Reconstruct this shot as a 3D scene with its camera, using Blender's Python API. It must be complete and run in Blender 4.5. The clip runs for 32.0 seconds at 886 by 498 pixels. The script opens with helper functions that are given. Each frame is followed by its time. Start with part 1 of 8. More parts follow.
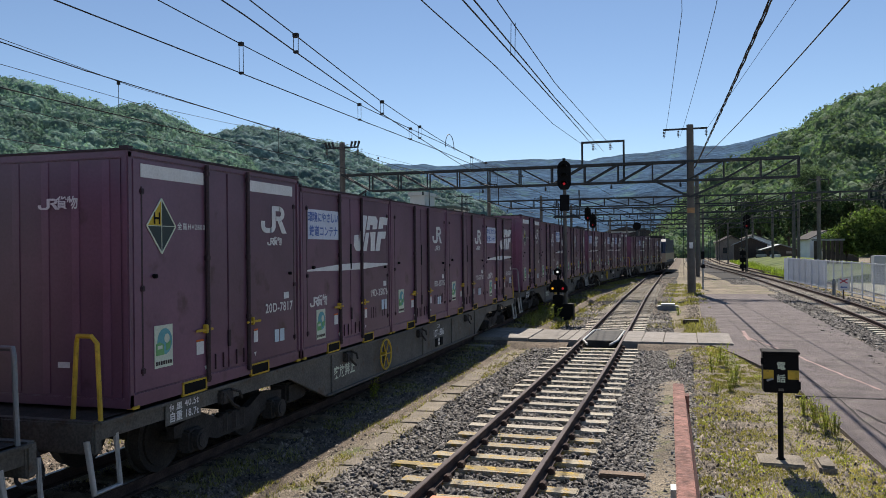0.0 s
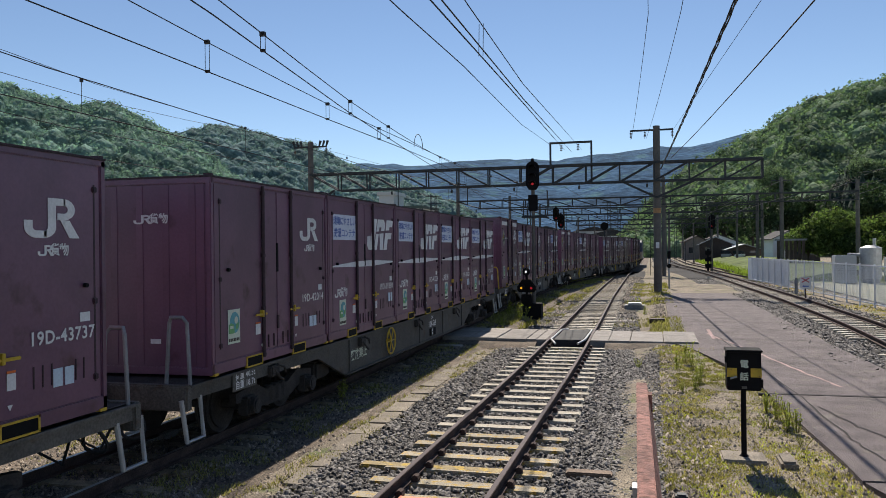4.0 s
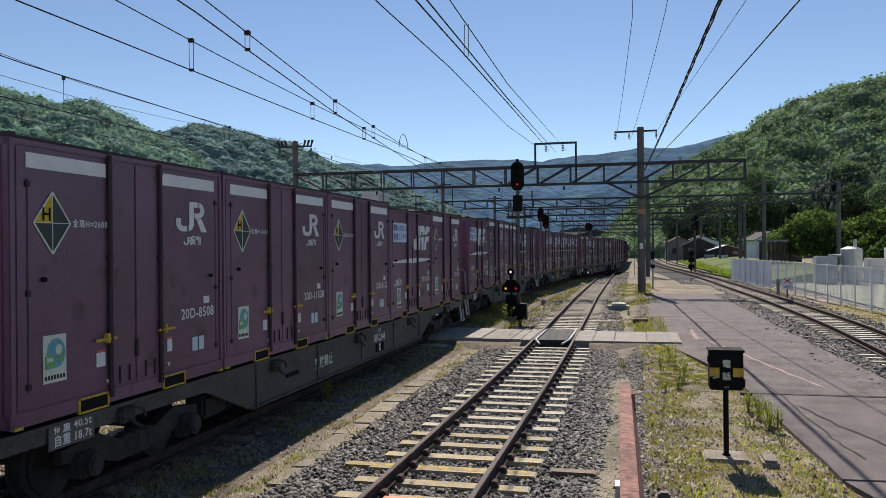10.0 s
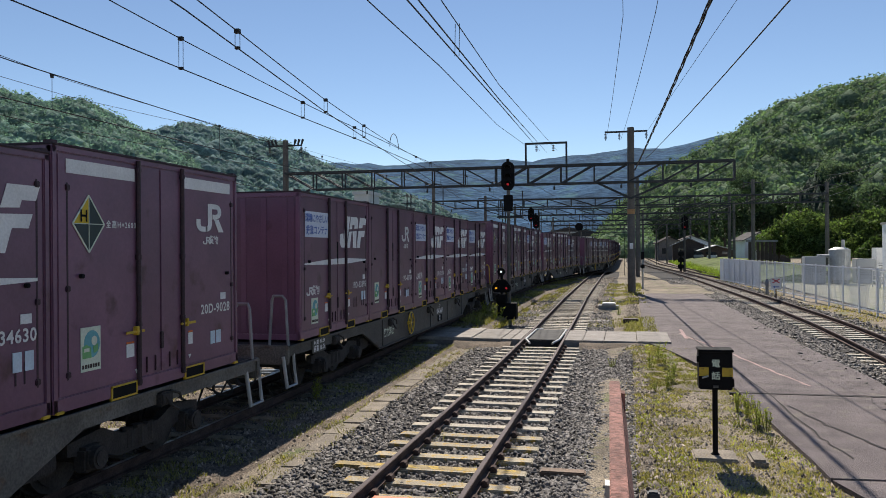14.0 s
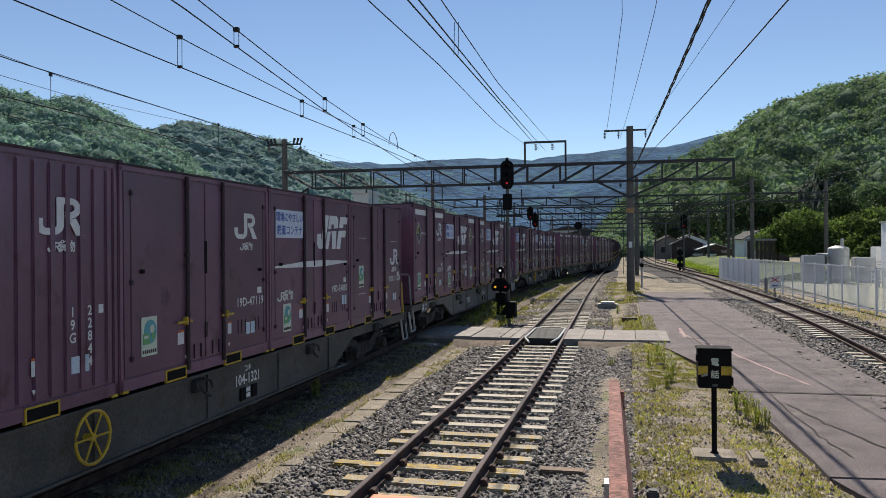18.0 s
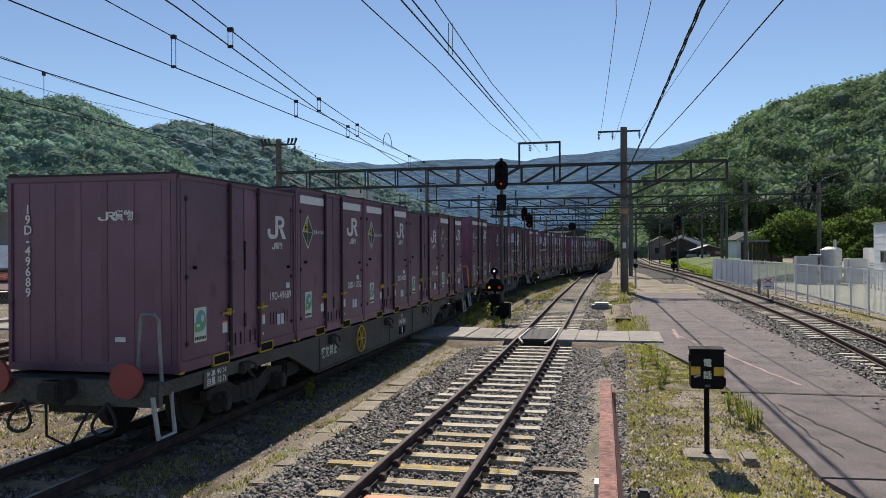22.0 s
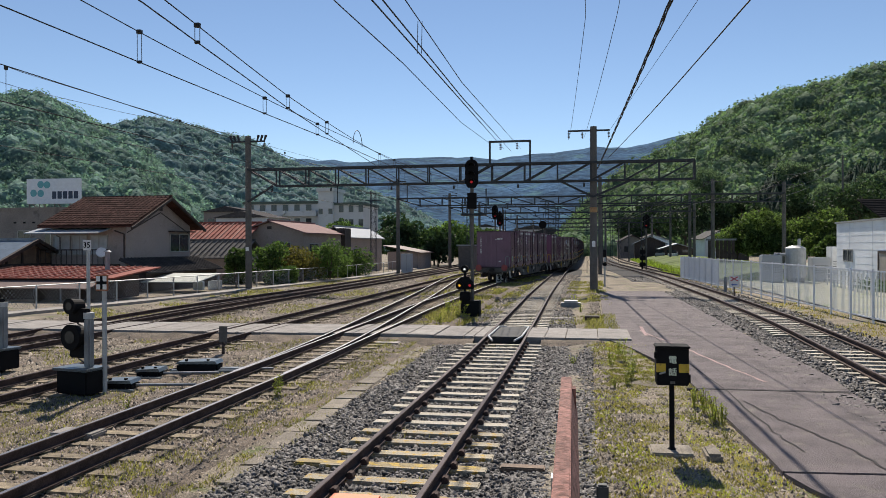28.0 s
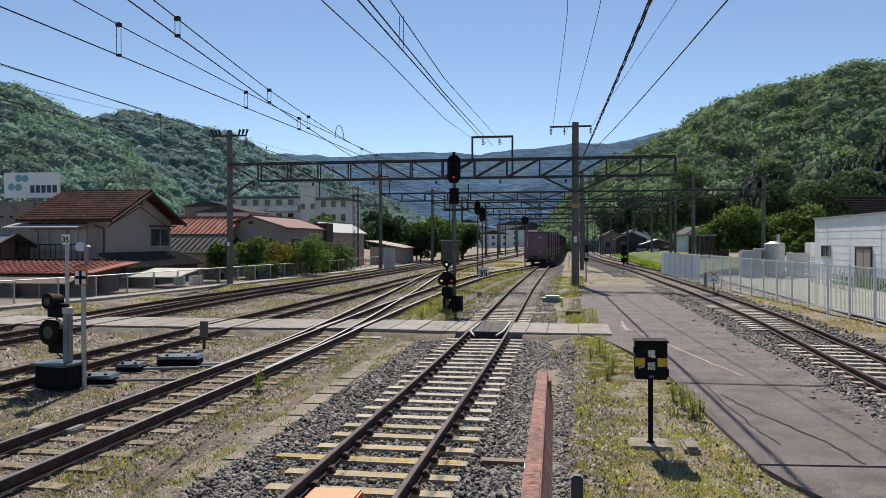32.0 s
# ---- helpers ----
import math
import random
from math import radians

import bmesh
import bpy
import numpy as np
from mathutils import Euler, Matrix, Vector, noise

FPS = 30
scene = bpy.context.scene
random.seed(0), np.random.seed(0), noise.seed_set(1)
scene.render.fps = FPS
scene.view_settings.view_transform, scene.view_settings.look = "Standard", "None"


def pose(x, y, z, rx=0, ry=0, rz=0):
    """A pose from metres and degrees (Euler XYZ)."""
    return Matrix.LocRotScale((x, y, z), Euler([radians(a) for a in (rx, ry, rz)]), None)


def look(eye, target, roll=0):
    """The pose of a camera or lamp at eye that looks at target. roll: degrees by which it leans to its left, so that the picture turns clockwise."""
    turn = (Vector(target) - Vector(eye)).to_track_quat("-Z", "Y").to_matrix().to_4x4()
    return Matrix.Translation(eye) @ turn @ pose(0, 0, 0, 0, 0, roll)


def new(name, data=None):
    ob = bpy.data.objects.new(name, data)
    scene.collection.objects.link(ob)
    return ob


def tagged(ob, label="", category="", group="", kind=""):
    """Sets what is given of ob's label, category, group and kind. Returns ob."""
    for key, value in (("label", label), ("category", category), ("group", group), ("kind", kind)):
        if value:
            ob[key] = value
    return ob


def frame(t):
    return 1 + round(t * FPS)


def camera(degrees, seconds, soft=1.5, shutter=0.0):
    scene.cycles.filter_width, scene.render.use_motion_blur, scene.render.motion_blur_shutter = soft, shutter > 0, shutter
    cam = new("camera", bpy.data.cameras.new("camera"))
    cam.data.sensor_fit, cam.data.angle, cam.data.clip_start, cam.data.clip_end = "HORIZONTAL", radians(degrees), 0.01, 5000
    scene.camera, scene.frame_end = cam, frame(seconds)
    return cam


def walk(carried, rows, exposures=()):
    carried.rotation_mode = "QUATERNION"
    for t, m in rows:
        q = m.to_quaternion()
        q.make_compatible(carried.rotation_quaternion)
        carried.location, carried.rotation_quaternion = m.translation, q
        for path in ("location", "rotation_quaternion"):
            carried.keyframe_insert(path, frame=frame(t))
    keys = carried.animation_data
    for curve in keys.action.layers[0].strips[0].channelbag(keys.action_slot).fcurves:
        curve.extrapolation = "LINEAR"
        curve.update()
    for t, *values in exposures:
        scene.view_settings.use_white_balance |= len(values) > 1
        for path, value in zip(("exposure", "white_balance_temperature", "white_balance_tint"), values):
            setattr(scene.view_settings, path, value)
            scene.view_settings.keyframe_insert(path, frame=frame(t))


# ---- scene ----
cam = camera(58.2, 32.0, 0.65)
PATH = [
    (0, (2.239, -0.295, 2.569), (1.655, 1.617, 2.571), -0.6),
    (0.5, (2.24, -0.297, 2.569), (1.661, 1.617, 2.571), -0.6),
    (1, (2.242, -0.29, 2.57), (1.673, 1.628, 2.571), -0.6),
    (1.5, (2.249, -0.294, 2.568), (1.693, 1.628, 2.57), -0.6),
    (2, (2.253, -0.291, 2.569), (1.708, 1.633, 2.57), -0.6),
    (2.5, (2.249, -0.292, 2.573), (1.714, 1.635, 2.574), -0.6),
    (3, (2.253, -0.295, 2.574), (1.729, 1.635, 2.575), -0.6),
    (3.5, (2.252, -0.295, 2.572), (1.737, 1.638, 2.573), -0.6),
    (5.5, (2.253, -0.294, 2.572), (1.751, 1.642, 2.572), -0.6),
    (6, (2.252, -0.297, 2.573), (1.756, 1.641, 2.573), -0.5),
    (6.5, (2.251, -0.293, 2.572), (1.758, 1.645, 2.572), -0.5),
    (7, (2.251, -0.301, 2.57), (1.759, 1.638, 2.57), -0.5),
    (7.5, (2.253, -0.295, 2.569), (1.767, 1.645, 2.57), -0.5),
    (8, (2.254, -0.293, 2.569), (1.769, 1.648, 2.57), -0.5),
    (8.5, (2.25, -0.298, 2.569), (1.765, 1.643, 2.569), -0.5),
    (9, (2.252, -0.297, 2.568), (1.77, 1.644, 2.569), -0.5),
    (9.5, (2.255, -0.301, 2.566), (1.775, 1.641, 2.567), -0.5),
    (10, (2.254, -0.302, 2.57), (1.781, 1.641, 2.571), -0.5),
    (10.5, (2.255, -0.292, 2.569), (1.785, 1.653, 2.569), -0.5),
    (11, (2.261, -0.29, 2.569), (1.791, 1.654, 2.569), -0.5),
    (11.5, (2.261, -0.292, 2.569), (1.791, 1.652, 2.569), -0.5),
    (12, (2.253, -0.296, 2.567), (1.784, 1.648, 2.567), -0.5),
    (12.5, (2.255, -0.3, 2.571), (1.796, 1.646, 2.571), -0.5),
    (13, (2.255, -0.298, 2.568), (1.805, 1.651, 2.568), -0.4),
    (13.5, (2.257, -0.296, 2.57), (1.807, 1.653, 2.57), -0.4),
    (14, (2.254, -0.295, 2.568), (1.804, 1.654, 2.568), -0.4),
    (14.5, (2.251, -0.301, 2.569), (1.803, 1.648, 2.568), -0.4),
    (16.5, (2.257, -0.292, 2.564), (1.809, 1.657, 2.561), -0.4),
    (17, (2.257, -0.288, 2.563), (1.809, 1.661, 2.561), -0.4),
    (17.5, (2.253, -0.286, 2.564), (1.805, 1.663, 2.562), -0.4),
    (18, (2.253, -0.291, 2.566), (1.805, 1.659, 2.563), -0.4),
    (18.5, (2.25, -0.295, 2.566), (1.802, 1.654, 2.564), -0.3),
    (19, (2.249, -0.297, 2.568), (1.801, 1.653, 2.565), -0.3),
    (19.5, (2.253, -0.288, 2.564), (1.805, 1.661, 2.562), -0.3),
    (20, (2.256, -0.288, 2.565), (1.809, 1.661, 2.563), -0.3),
    (20.5, (2.259, -0.29, 2.568), (1.811, 1.66, 2.566), -0.3),
    (21, (2.263, -0.298, 2.57), (1.814, 1.652, 2.568), -0.3),
    (21.5, (2.261, -0.299, 2.57), (1.816, 1.651, 2.568), -0.3),
    (22, (2.262, -0.3, 2.568), (1.828, 1.653, 2.566), -0.3),
    (22.5, (2.265, -0.299, 2.569), (1.842, 1.656, 2.566), -0.3),
    (23, (2.264, -0.305, 2.57), (1.845, 1.65, 2.566), -0.2),
    (23.5, (2.264, -0.303, 2.571), (1.846, 1.653, 2.567), -0.3),
    (24, (2.267, -0.305, 2.573), (1.849, 1.651, 2.569), -0.3),
    (24.5, (2.268, -0.302, 2.573), (1.851, 1.654, 2.569), -0.2),
    (25, (2.272, -0.307, 2.575), (1.86, 1.65, 2.57), -0.2),
    (25.5, (2.282, -0.32, 2.577), (1.877, 1.639, 2.572), -0.2),
    (27.5, (2.288, -0.313, 2.571), (1.908, 1.651, 2.565), -0.2),
    (28, (2.297, -0.31, 2.567), (1.934, 1.657, 2.56), -0.2),
    (28.5, (2.305, -0.31, 2.565), (1.962, 1.661, 2.557), -0.2),
    (29, (2.31, -0.301, 2.564), (1.982, 1.672, 2.556), -0.2),
    (29.5, (2.313, -0.307, 2.564), (1.992, 1.667, 2.555), -0.2),
    (30, (2.318, -0.315, 2.562), (2.0, 1.66, 2.553), -0.2),
    (30.5, (2.324, -0.317, 2.562), (2.005, 1.657, 2.553), -0.1),
    (31, (2.328, -0.323, 2.561), (2.008, 1.651, 2.551), -0.2),
    (31.5, (2.325, -0.327, 2.561), (2.005, 1.648, 2.547), -0.1),
    (32, (2.321, -0.338, 2.564), (2.001, 1.636, 2.545), -0.1),
]
walk(cam, [(t, look(eye, target, roll)) for t, eye, target, roll in PATH], [(0, 0.58, 7100, 11), (32, 0.58, 7100, 11)])


# ---- world, sun ----
SUN_EL, SUN_AZ = radians(46), math.atan2(-0.16, 1.0)      # towards +y, a little to -x
world = bpy.data.worlds.new("world")
scene.world = world
world.use_nodes = True
wn = world.node_tree
sky = wn.nodes.new("ShaderNodeTexSky")
sky.sky_type, sky.sun_disc = "NISHITA", False
sky.sun_elevation, sky.sun_rotation = SUN_EL, SUN_AZ
sky.air_density, sky.dust_density, sky.ozone_density, sky.altitude = 0.85, 0.0, 4.0, 600
wn.links.new(sky.outputs[0], wn.nodes["Background"].inputs[0])
wn.nodes["Background"].inputs[1].default_value = 0.08
sun_data = bpy.data.lights.new("sun", "SUN")
sun_data.energy, sun_data.angle, sun_data.color = 3.9, radians(0.5), (1.0, 0.96, 0.91)
sun = new("sun", sun_data)
to_sun = Vector((math.sin(SUN_AZ) * math.cos(SUN_EL), math.cos(SUN_AZ) * math.cos(SUN_EL), math.sin(SUN_EL)))
sun.matrix_world = look((0, 0, 60), Vector((0, 0, 60)) - to_sun)


# ---- materials ----
def mat(name, base, rough=0.7, metal=0.0, var=0.25, scale=3.0, bump=0.3, bscale=40.0, stain=None, rand=0.0, spec=0.5, bdist=0.02, grain=0.5):
    """Base colour varied at two scales, an optional second stain colour, fine relief and a rough finish."""
    if bump <= 0.06 and not name.startswith("leaf"):
        grain = min(grain, 0.12)      # smooth paint
    m = bpy.data.materials.new(name)
    m.use_nodes = True
    nt = m.node_tree
    N, L = nt.nodes, nt.links
    p = N["Principled BSDF"]
    p.inputs["Roughness"].default_value, p.inputs["Metallic"].default_value = rough, metal
    p.inputs["Specular IOR Level"].default_value = spec
    co = N.new("ShaderNodeTexCoord")
    big = N.new("ShaderNodeTexNoise")
    big.inputs["Scale"].default_value, big.inputs["Detail"].default_value = scale, 6
    fine = N.new("ShaderNodeTexNoise")
    fine.inputs["Scale"].default_value, fine.inputs["Detail"].default_value = bscale, 4
    for n in (big, fine):
        L.new(co.outputs["Object"], n.inputs["Vector"])
    ramp = N.new("ShaderNodeValToRGB")
    lo = [c * (1 - var) for c in base]
    hi = [min(1, c * (1 + var)) for c in base]
    ramp.color_ramp.elements[0].position, ramp.color_ramp.elements[1].position = 0.3, 0.7
    ramp.color_ramp.elements[0].color, ramp.color_ramp.elements[1].color = (*lo, 1), (*hi, 1)
    L.new(big.outputs["Fac"], ramp.inputs[0])
    out = ramp.outputs[0]
    if stain:
        sn = N.new("ShaderNodeTexNoise")
        sn.inputs["Scale"].default_value, sn.inputs["Detail"].default_value = scale * 2.3, 8
        L.new(co.outputs["Object"], sn.inputs["Vector"])
        sr = N.new("ShaderNodeMapRange")
        sr.inputs["From Min"].default_value, sr.inputs["From Max"].default_value = stain[3], stain[3] + 0.12
        L.new(sn.outputs["Fac"], sr.inputs["Value"])
        mx = N.new("ShaderNodeMix")
        mx.data_type = "RGBA"
        L.new(sr.outputs[0], mx.inputs["Factor"])
        L.new(out, mx.inputs["A"])
        mx.inputs["B"].default_value = (*stain[:3], 1)
        out = mx.outputs["Result"]
    mf = N.new("ShaderNodeMix")
    mf.data_type, mf.blend_type = "RGBA", "MULTIPLY"
    mf.inputs["Factor"].default_value = grain
    fr = N.new("ShaderNodeValToRGB")
    fr.color_ramp.elements[0].position, fr.color_ramp.elements[1].position = 0.36, 0.64
    fr.color_ramp.elements[0].color, fr.color_ramp.elements[1].color = (0.4, 0.4, 0.4, 1), (1.4, 1.4, 1.4, 1)
    L.new(fine.outputs["Fac"], fr.inputs[0])
    L.new(out, mf.inputs["A"])
    L.new(fr.outputs[0], mf.inputs["B"])
    out = mf.outputs["Result"]
    if rand:
        oi = N.new("ShaderNodeObjectInfo") if rand > 0 else N.new("ShaderNodeNewGeometry")
        src = oi.outputs["Random"] if rand > 0 else oi.outputs["Random Per Island"]
        hs = N.new("ShaderNodeHueSaturation")
        mr = N.new("ShaderNodeMapRange")
        mr.inputs["To Min"].default_value, mr.inputs["To Max"].default_value = 1 - abs(rand), 1 + abs(rand)
        L.new(src, mr.inputs["Value"])
        L.new(mr.outputs[0], hs.inputs["Value"])
        L.new(out, hs.inputs["Color"])
        out = hs.outputs["Color"]
    L.new(out, p.inputs["Base Color"])
    if bump:
        b = N.new("ShaderNodeBump")
        b.inputs["Strength"].default_value, b.inputs["Distance"].default_value = bump, bdist
        L.new(fine.outputs["Fac"], b.inputs["Height"])
        L.new(b.outputs[0], p.inputs["Normal"])
    return m


def leafy(name, base, var=0.3, scale=0.4, rand=0.45, through_light=0.5, tint=(1.5, 1.6, 0.7, 1), rough=0.7, spec=0.15, bump=0.0, bscale=40.0, bdist=0.02):
    """Thin leaves: diffuse with light passing through, varied leaf by leaf."""
    m = mat(name, base, rough, var=var, scale=scale, bump=bump, bscale=bscale, bdist=bdist, rand=-rand, spec=spec)
    N, L = m.node_tree.nodes, m.node_tree.links
    p, out = N["Principled BSDF"], N["Material Output"]
    tl = N.new("ShaderNodeBsdfTranslucent")
    warm = N.new("ShaderNodeMix")
    warm.data_type, warm.blend_type = "RGBA", "MULTIPLY"
    warm.inputs["Factor"].default_value = 1.0
    warm.inputs["B"].default_value = tint
    L.new(p.inputs["Base Color"].links[0].from_socket, warm.inputs["A"])
    L.new(warm.outputs["Result"], tl.inputs["Color"])
    mx = N.new("ShaderNodeMixShader")
    mx.inputs[0].default_value = through_light
    L.new(p.outputs[0], mx.inputs[1])
    L.new(tl.outputs[0], mx.inputs[2])
    L.new(mx.outputs[0], out.inputs["Surface"])
    return m


def glow(name, col, power):
    m = bpy.data.materials.new(name)
    m.use_nodes = True
    p = m.node_tree.nodes["Principled BSDF"]
    p.inputs["Base Color"].default_value = (*[c * 0.3 for c in col], 1)
    p.inputs["Emission Color"].default_value, p.inputs["Emission Strength"].default_value = (*col, 1), power
    return m


M = {
    "soil": mat("soil", (0.24, 0.197, 0.142), 0.95, var=0.45, scale=0.6, bump=1.0, bscale=42, grain=1.0, stain=(0.13, 0.15, 0.05, 0.56)),
    "ballast": mat("ballast", (0.118, 0.108, 0.101), 0.75, var=0.3, scale=2, bump=0.3, bscale=30, rand=-0.75),
    # near-black bed: the shade in the gaps between stones is in its colour
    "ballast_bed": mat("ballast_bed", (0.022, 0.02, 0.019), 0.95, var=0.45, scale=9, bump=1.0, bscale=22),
    "rust_bed": mat("rust_bed", (0.17, 0.13, 0.095), 0.95, var=0.45, scale=2, bump=1.0, bscale=42, grain=1.0, stain=(0.11, 0.09, 0.065, 0.55)),
    "rail": mat("rail", (0.075, 0.05, 0.043), 0.85, 0.0, var=0.35, scale=5, bscale=60, spec=0.2),
    "railtop": mat("railtop", (0.27, 0.25, 0.245), 0.36, 0.9, var=0.2, scale=6, bump=0.05),
    "railtop_dull": mat("railtop_dull", (0.10, 0.076, 0.078), 0.7, 0.0, var=0.2, scale=6, bump=0.05, spec=0.15),
    "sleeper_stained": mat("sleeper_stained", (0.42, 0.36, 0.26), 0.85, var=0.22, scale=4, bump=0.5, bscale=50, stain=(0.55, 0.34, 0.06, 0.52), rand=0.2),
    "sleeper": mat("sleeper", (0.43, 0.385, 0.31), 0.85, var=0.22, scale=4, bump=0.5, bscale=50, stain=(0.30, 0.20, 0.12, 0.58), rand=0.22),
    "sleeper_wood": mat("sleeper_wood", (0.22, 0.175, 0.115), 0.9, var=0.45, scale=6, bump=0.6, bscale=60, rand=0.3),
    "trough": mat("trough", (0.25, 0.215, 0.17), 0.95, var=0.25, scale=3, bump=0.6, bscale=40, rand=0.12),
    "concrete": mat("concrete", (0.28, 0.255, 0.23), 0.9, var=0.22, scale=2, bump=0.3, bscale=60, stain=(0.20, 0.18, 0.15, 0.6), rand=0.12),
    "pole": mat("pole", (0.125, 0.115, 0.104), 0.85, var=0.2, scale=3, bump=0.2, bscale=80),
    "asphalt": mat("asphalt", (0.165, 0.137, 0.136), 0.92, var=0.3, scale=1.3, bump=1.0, bscale=75, stain=(0.21, 0.185, 0.16, 0.56), grain=1.0),
    "maroon": mat("maroon", (0.152, 0.070, 0.115), 0.36, var=0.18, scale=1.2, bump=0.05, bscale=30, stain=(0.08, 0.032, 0.045, 0.62), rand=0.2),
    "maroon_dark": mat("maroon_dark", (0.035, 0.014, 0.022), 0.6, var=0.3, scale=4, bump=0.1),
    "wagon": mat("wagon", (0.095, 0.09, 0.08), 0.7, var=0.3, scale=2, bump=0.1, stain=(0.085, 0.06, 0.042, 0.58), rand=0.3),
    "under": mat("under", (0.035, 0.03, 0.027), 0.85, var=0.4, scale=5, bump=0.3),
    "white": mat("white", (0.72, 0.72, 0.71), 0.6, var=0.08, scale=3, bump=0.0, stain=(0.5, 0.48, 0.45, 0.66)),
    "panel_blue": mat("panel_blue", (0.07, 0.14, 0.42), 0.6, var=0.1, bump=0),
    "yellow": mat("yellow", (0.55, 0.36, 0.03), 0.55, var=0.2, scale=8, bump=0.05, stain=(0.2, 0.12, 0.04, 0.62)),
    "green": mat("green", (0.16, 0.42, 0.16), 0.6, var=0.1, bump=0),
    "teal": mat("teal", (0.12, 0.38, 0.42), 0.6, var=0.1, bump=0),
    "pale": mat("pale", (0.62, 0.68, 0.55), 0.6, var=0.08, bump=0),
    "orange": mat("orange", (0.75, 0.16, 0.03), 0.55, var=0.1, bump=0.05),
    "black": mat("black", (0.009, 0.009, 0.010), 0.75, var=0.2, bump=0.05, spec=0.12),
    "steel": mat("steel", (0.24, 0.25, 0.26), 0.6, 0.4, var=0.2, scale=4, bump=0.05, stain=(0.16, 0.10, 0.06, 0.64)),
    "galv": mat("galv", (0.42, 0.43, 0.43), 0.55, 0.4, var=0.15, scale=4, bump=0.05),
    "truss": mat("truss", (0.028, 0.033, 0.037), 0.65, 0.1, var=0.25, scale=3, bump=0.05),
    "wire": mat("wire", (0.03, 0.028, 0.026), 0.6, 0.3, var=0.2, bump=0),
    "redrust": mat("redrust", (0.26, 0.115, 0.09), 0.85, 0.0, var=0.35, scale=14, bump=0.4, bscale=70, stain=(0.13, 0.05, 0.035, 0.52)),
    "leaf": leafy("leaf", (0.165, 0.23, 0.15), var=0.45, scale=0.07, rand=0.2, through_light=0.32, tint=(1.25, 1.5, 0.8, 1), rough=0.9, spec=0.03, bump=1.0, bscale=1.0, bdist=0.7),
    # leaves of the near left hill, paled and blued to carry air haze
    "leaf_left_haze": leafy("leaf_left_haze", (0.185, 0.285, 0.245), var=0.4, scale=0.06, rand=0.18, through_light=0.36, tint=(1.2, 1.4, 1.0, 1), rough=0.9, spec=0.03, bump=1.0, bscale=0.8, bdist=0.8),
    "leaf_fir": leafy("leaf_fir", (0.030, 0.052, 0.040), var=0.3, scale=0.1, rand=0.3, through_light=0.15, spec=0.03, bump=1.0, bscale=1.2, bdist=0.5),
    # far woods: the blue of distance haze is put into base and patches
    "leaf_far_haze": mat("leaf_far_haze", (0.050, 0.108, 0.185), 0.95, var=0.4, scale=0.016, bump=0.8, bscale=0.10, spec=0.02, bdist=6.0, stain=(0.075, 0.16, 0.19, 0.56), grain=0.5),
    "leaf_bright": leafy("leaf_bright", (0.095, 0.145, 0.055), rand=0.6, tint=(1.2, 1.4, 0.75, 1)),
    "leaf_bright2": leafy("leaf_bright2", (0.10, 0.145, 0.055), rand=0.65, tint=(1.25, 1.4, 0.75, 1)),
    "leaf_bush": leafy("leaf_bush", (0.075, 0.115, 0.045), rand=0.6, tint=(1.2, 1.4, 0.75, 1)),
    "leaf_dark": leafy("leaf_dark", (0.042, 0.07, 0.036), rand=0.5, through_light=0.28, tint=(1.2, 1.4, 0.8, 1)),
    "bush_brown": leafy("bush_brown", (0.12, 0.105, 0.045), rand=0.55),
    "grass": leafy("grass", (0.27, 0.255, 0.105), rand=0.6, through_light=0.4, tint=(1.3, 1.35, 0.75, 1)),
    "bark": mat("bark", (0.08, 0.06, 0.045), 0.9, var=0.3, scale=8, bump=0.6),
    "plaster": mat("plaster", (0.36, 0.30, 0.27), 0.9, var=0.08, scale=0.8, bump=0.1, bscale=60, stain=(0.27, 0.23, 0.21, 0.63)),
    "tile_brown": mat("tile_brown", (0.075, 0.038, 0.032), 0.9, var=0.3, scale=2, bump=0.1, rand=0.35, spec=0.04),
    "tile_grey": mat("tile_grey", (0.065, 0.06, 0.06), 0.9, var=0.3, scale=2, bump=0.1, rand=0.2, spec=0.05),
    "redroof": mat("redroof", (0.30, 0.085, 0.06), 0.8, var=0.25, scale=1.0, bump=0.1, stain=(0.40, 0.2, 0.15, 0.58), spec=0.2),
    "white_wall": mat("white_wall", (0.84, 0.86, 0.88), 0.7, var=0.06, scale=0.7, bump=0.05),
    "fence_sheet": mat("fence_sheet", (0.68, 0.71, 0.75), 0.45, 0.0, var=0.06, scale=1, bump=0),
    "sheet": leafy("sheet", (0.84, 0.88, 0.92), var=0.06, scale=1.0, rand=0.06, through_light=0.45, tint=(1, 1, 1, 1)),
    "glass": mat("glass", (0.03, 0.04, 0.045), 0.08, var=0.2, bump=0),
    "wood_dark": mat("wood_dark", (0.06, 0.042, 0.034), 0.8, var=0.3, scale=4, bump=0.2),
    "timber": mat("timber", (0.20, 0.13, 0.085), 0.8, var=0.25, scale=3, bump=0.2),
    "rubber": mat("rubber", (0.03, 0.03, 0.03), 0.85, var=0.3, bump=0.2),
    "red_lamp": glow("red_lamp", (1.0, 0.03, 0.05), 0.16),
    "yellow_lamp": glow("yellow_lamp", (1.0, 0.5, 0.03), 0.5),
    "white_lamp": glow("white_lamp", (0.9, 0.95, 1.0), 0.5),
    "town": mat("town", (0.42, 0.44, 0.46), 0.8, var=0.1, scale=0.2, bump=0, rand=0.25),
}
for nm, c in (("card", (0.55, 0.66, 0.75)), ("panel_white", (0.62, 0.67, 0.78)), ("yellow_paint", (0.62, 0.43, 0.02)), ("diamond", (0.012, 0.03, 0.028))):
    M[nm] = mat(nm, c, 0.5, var=0.08, bump=0)
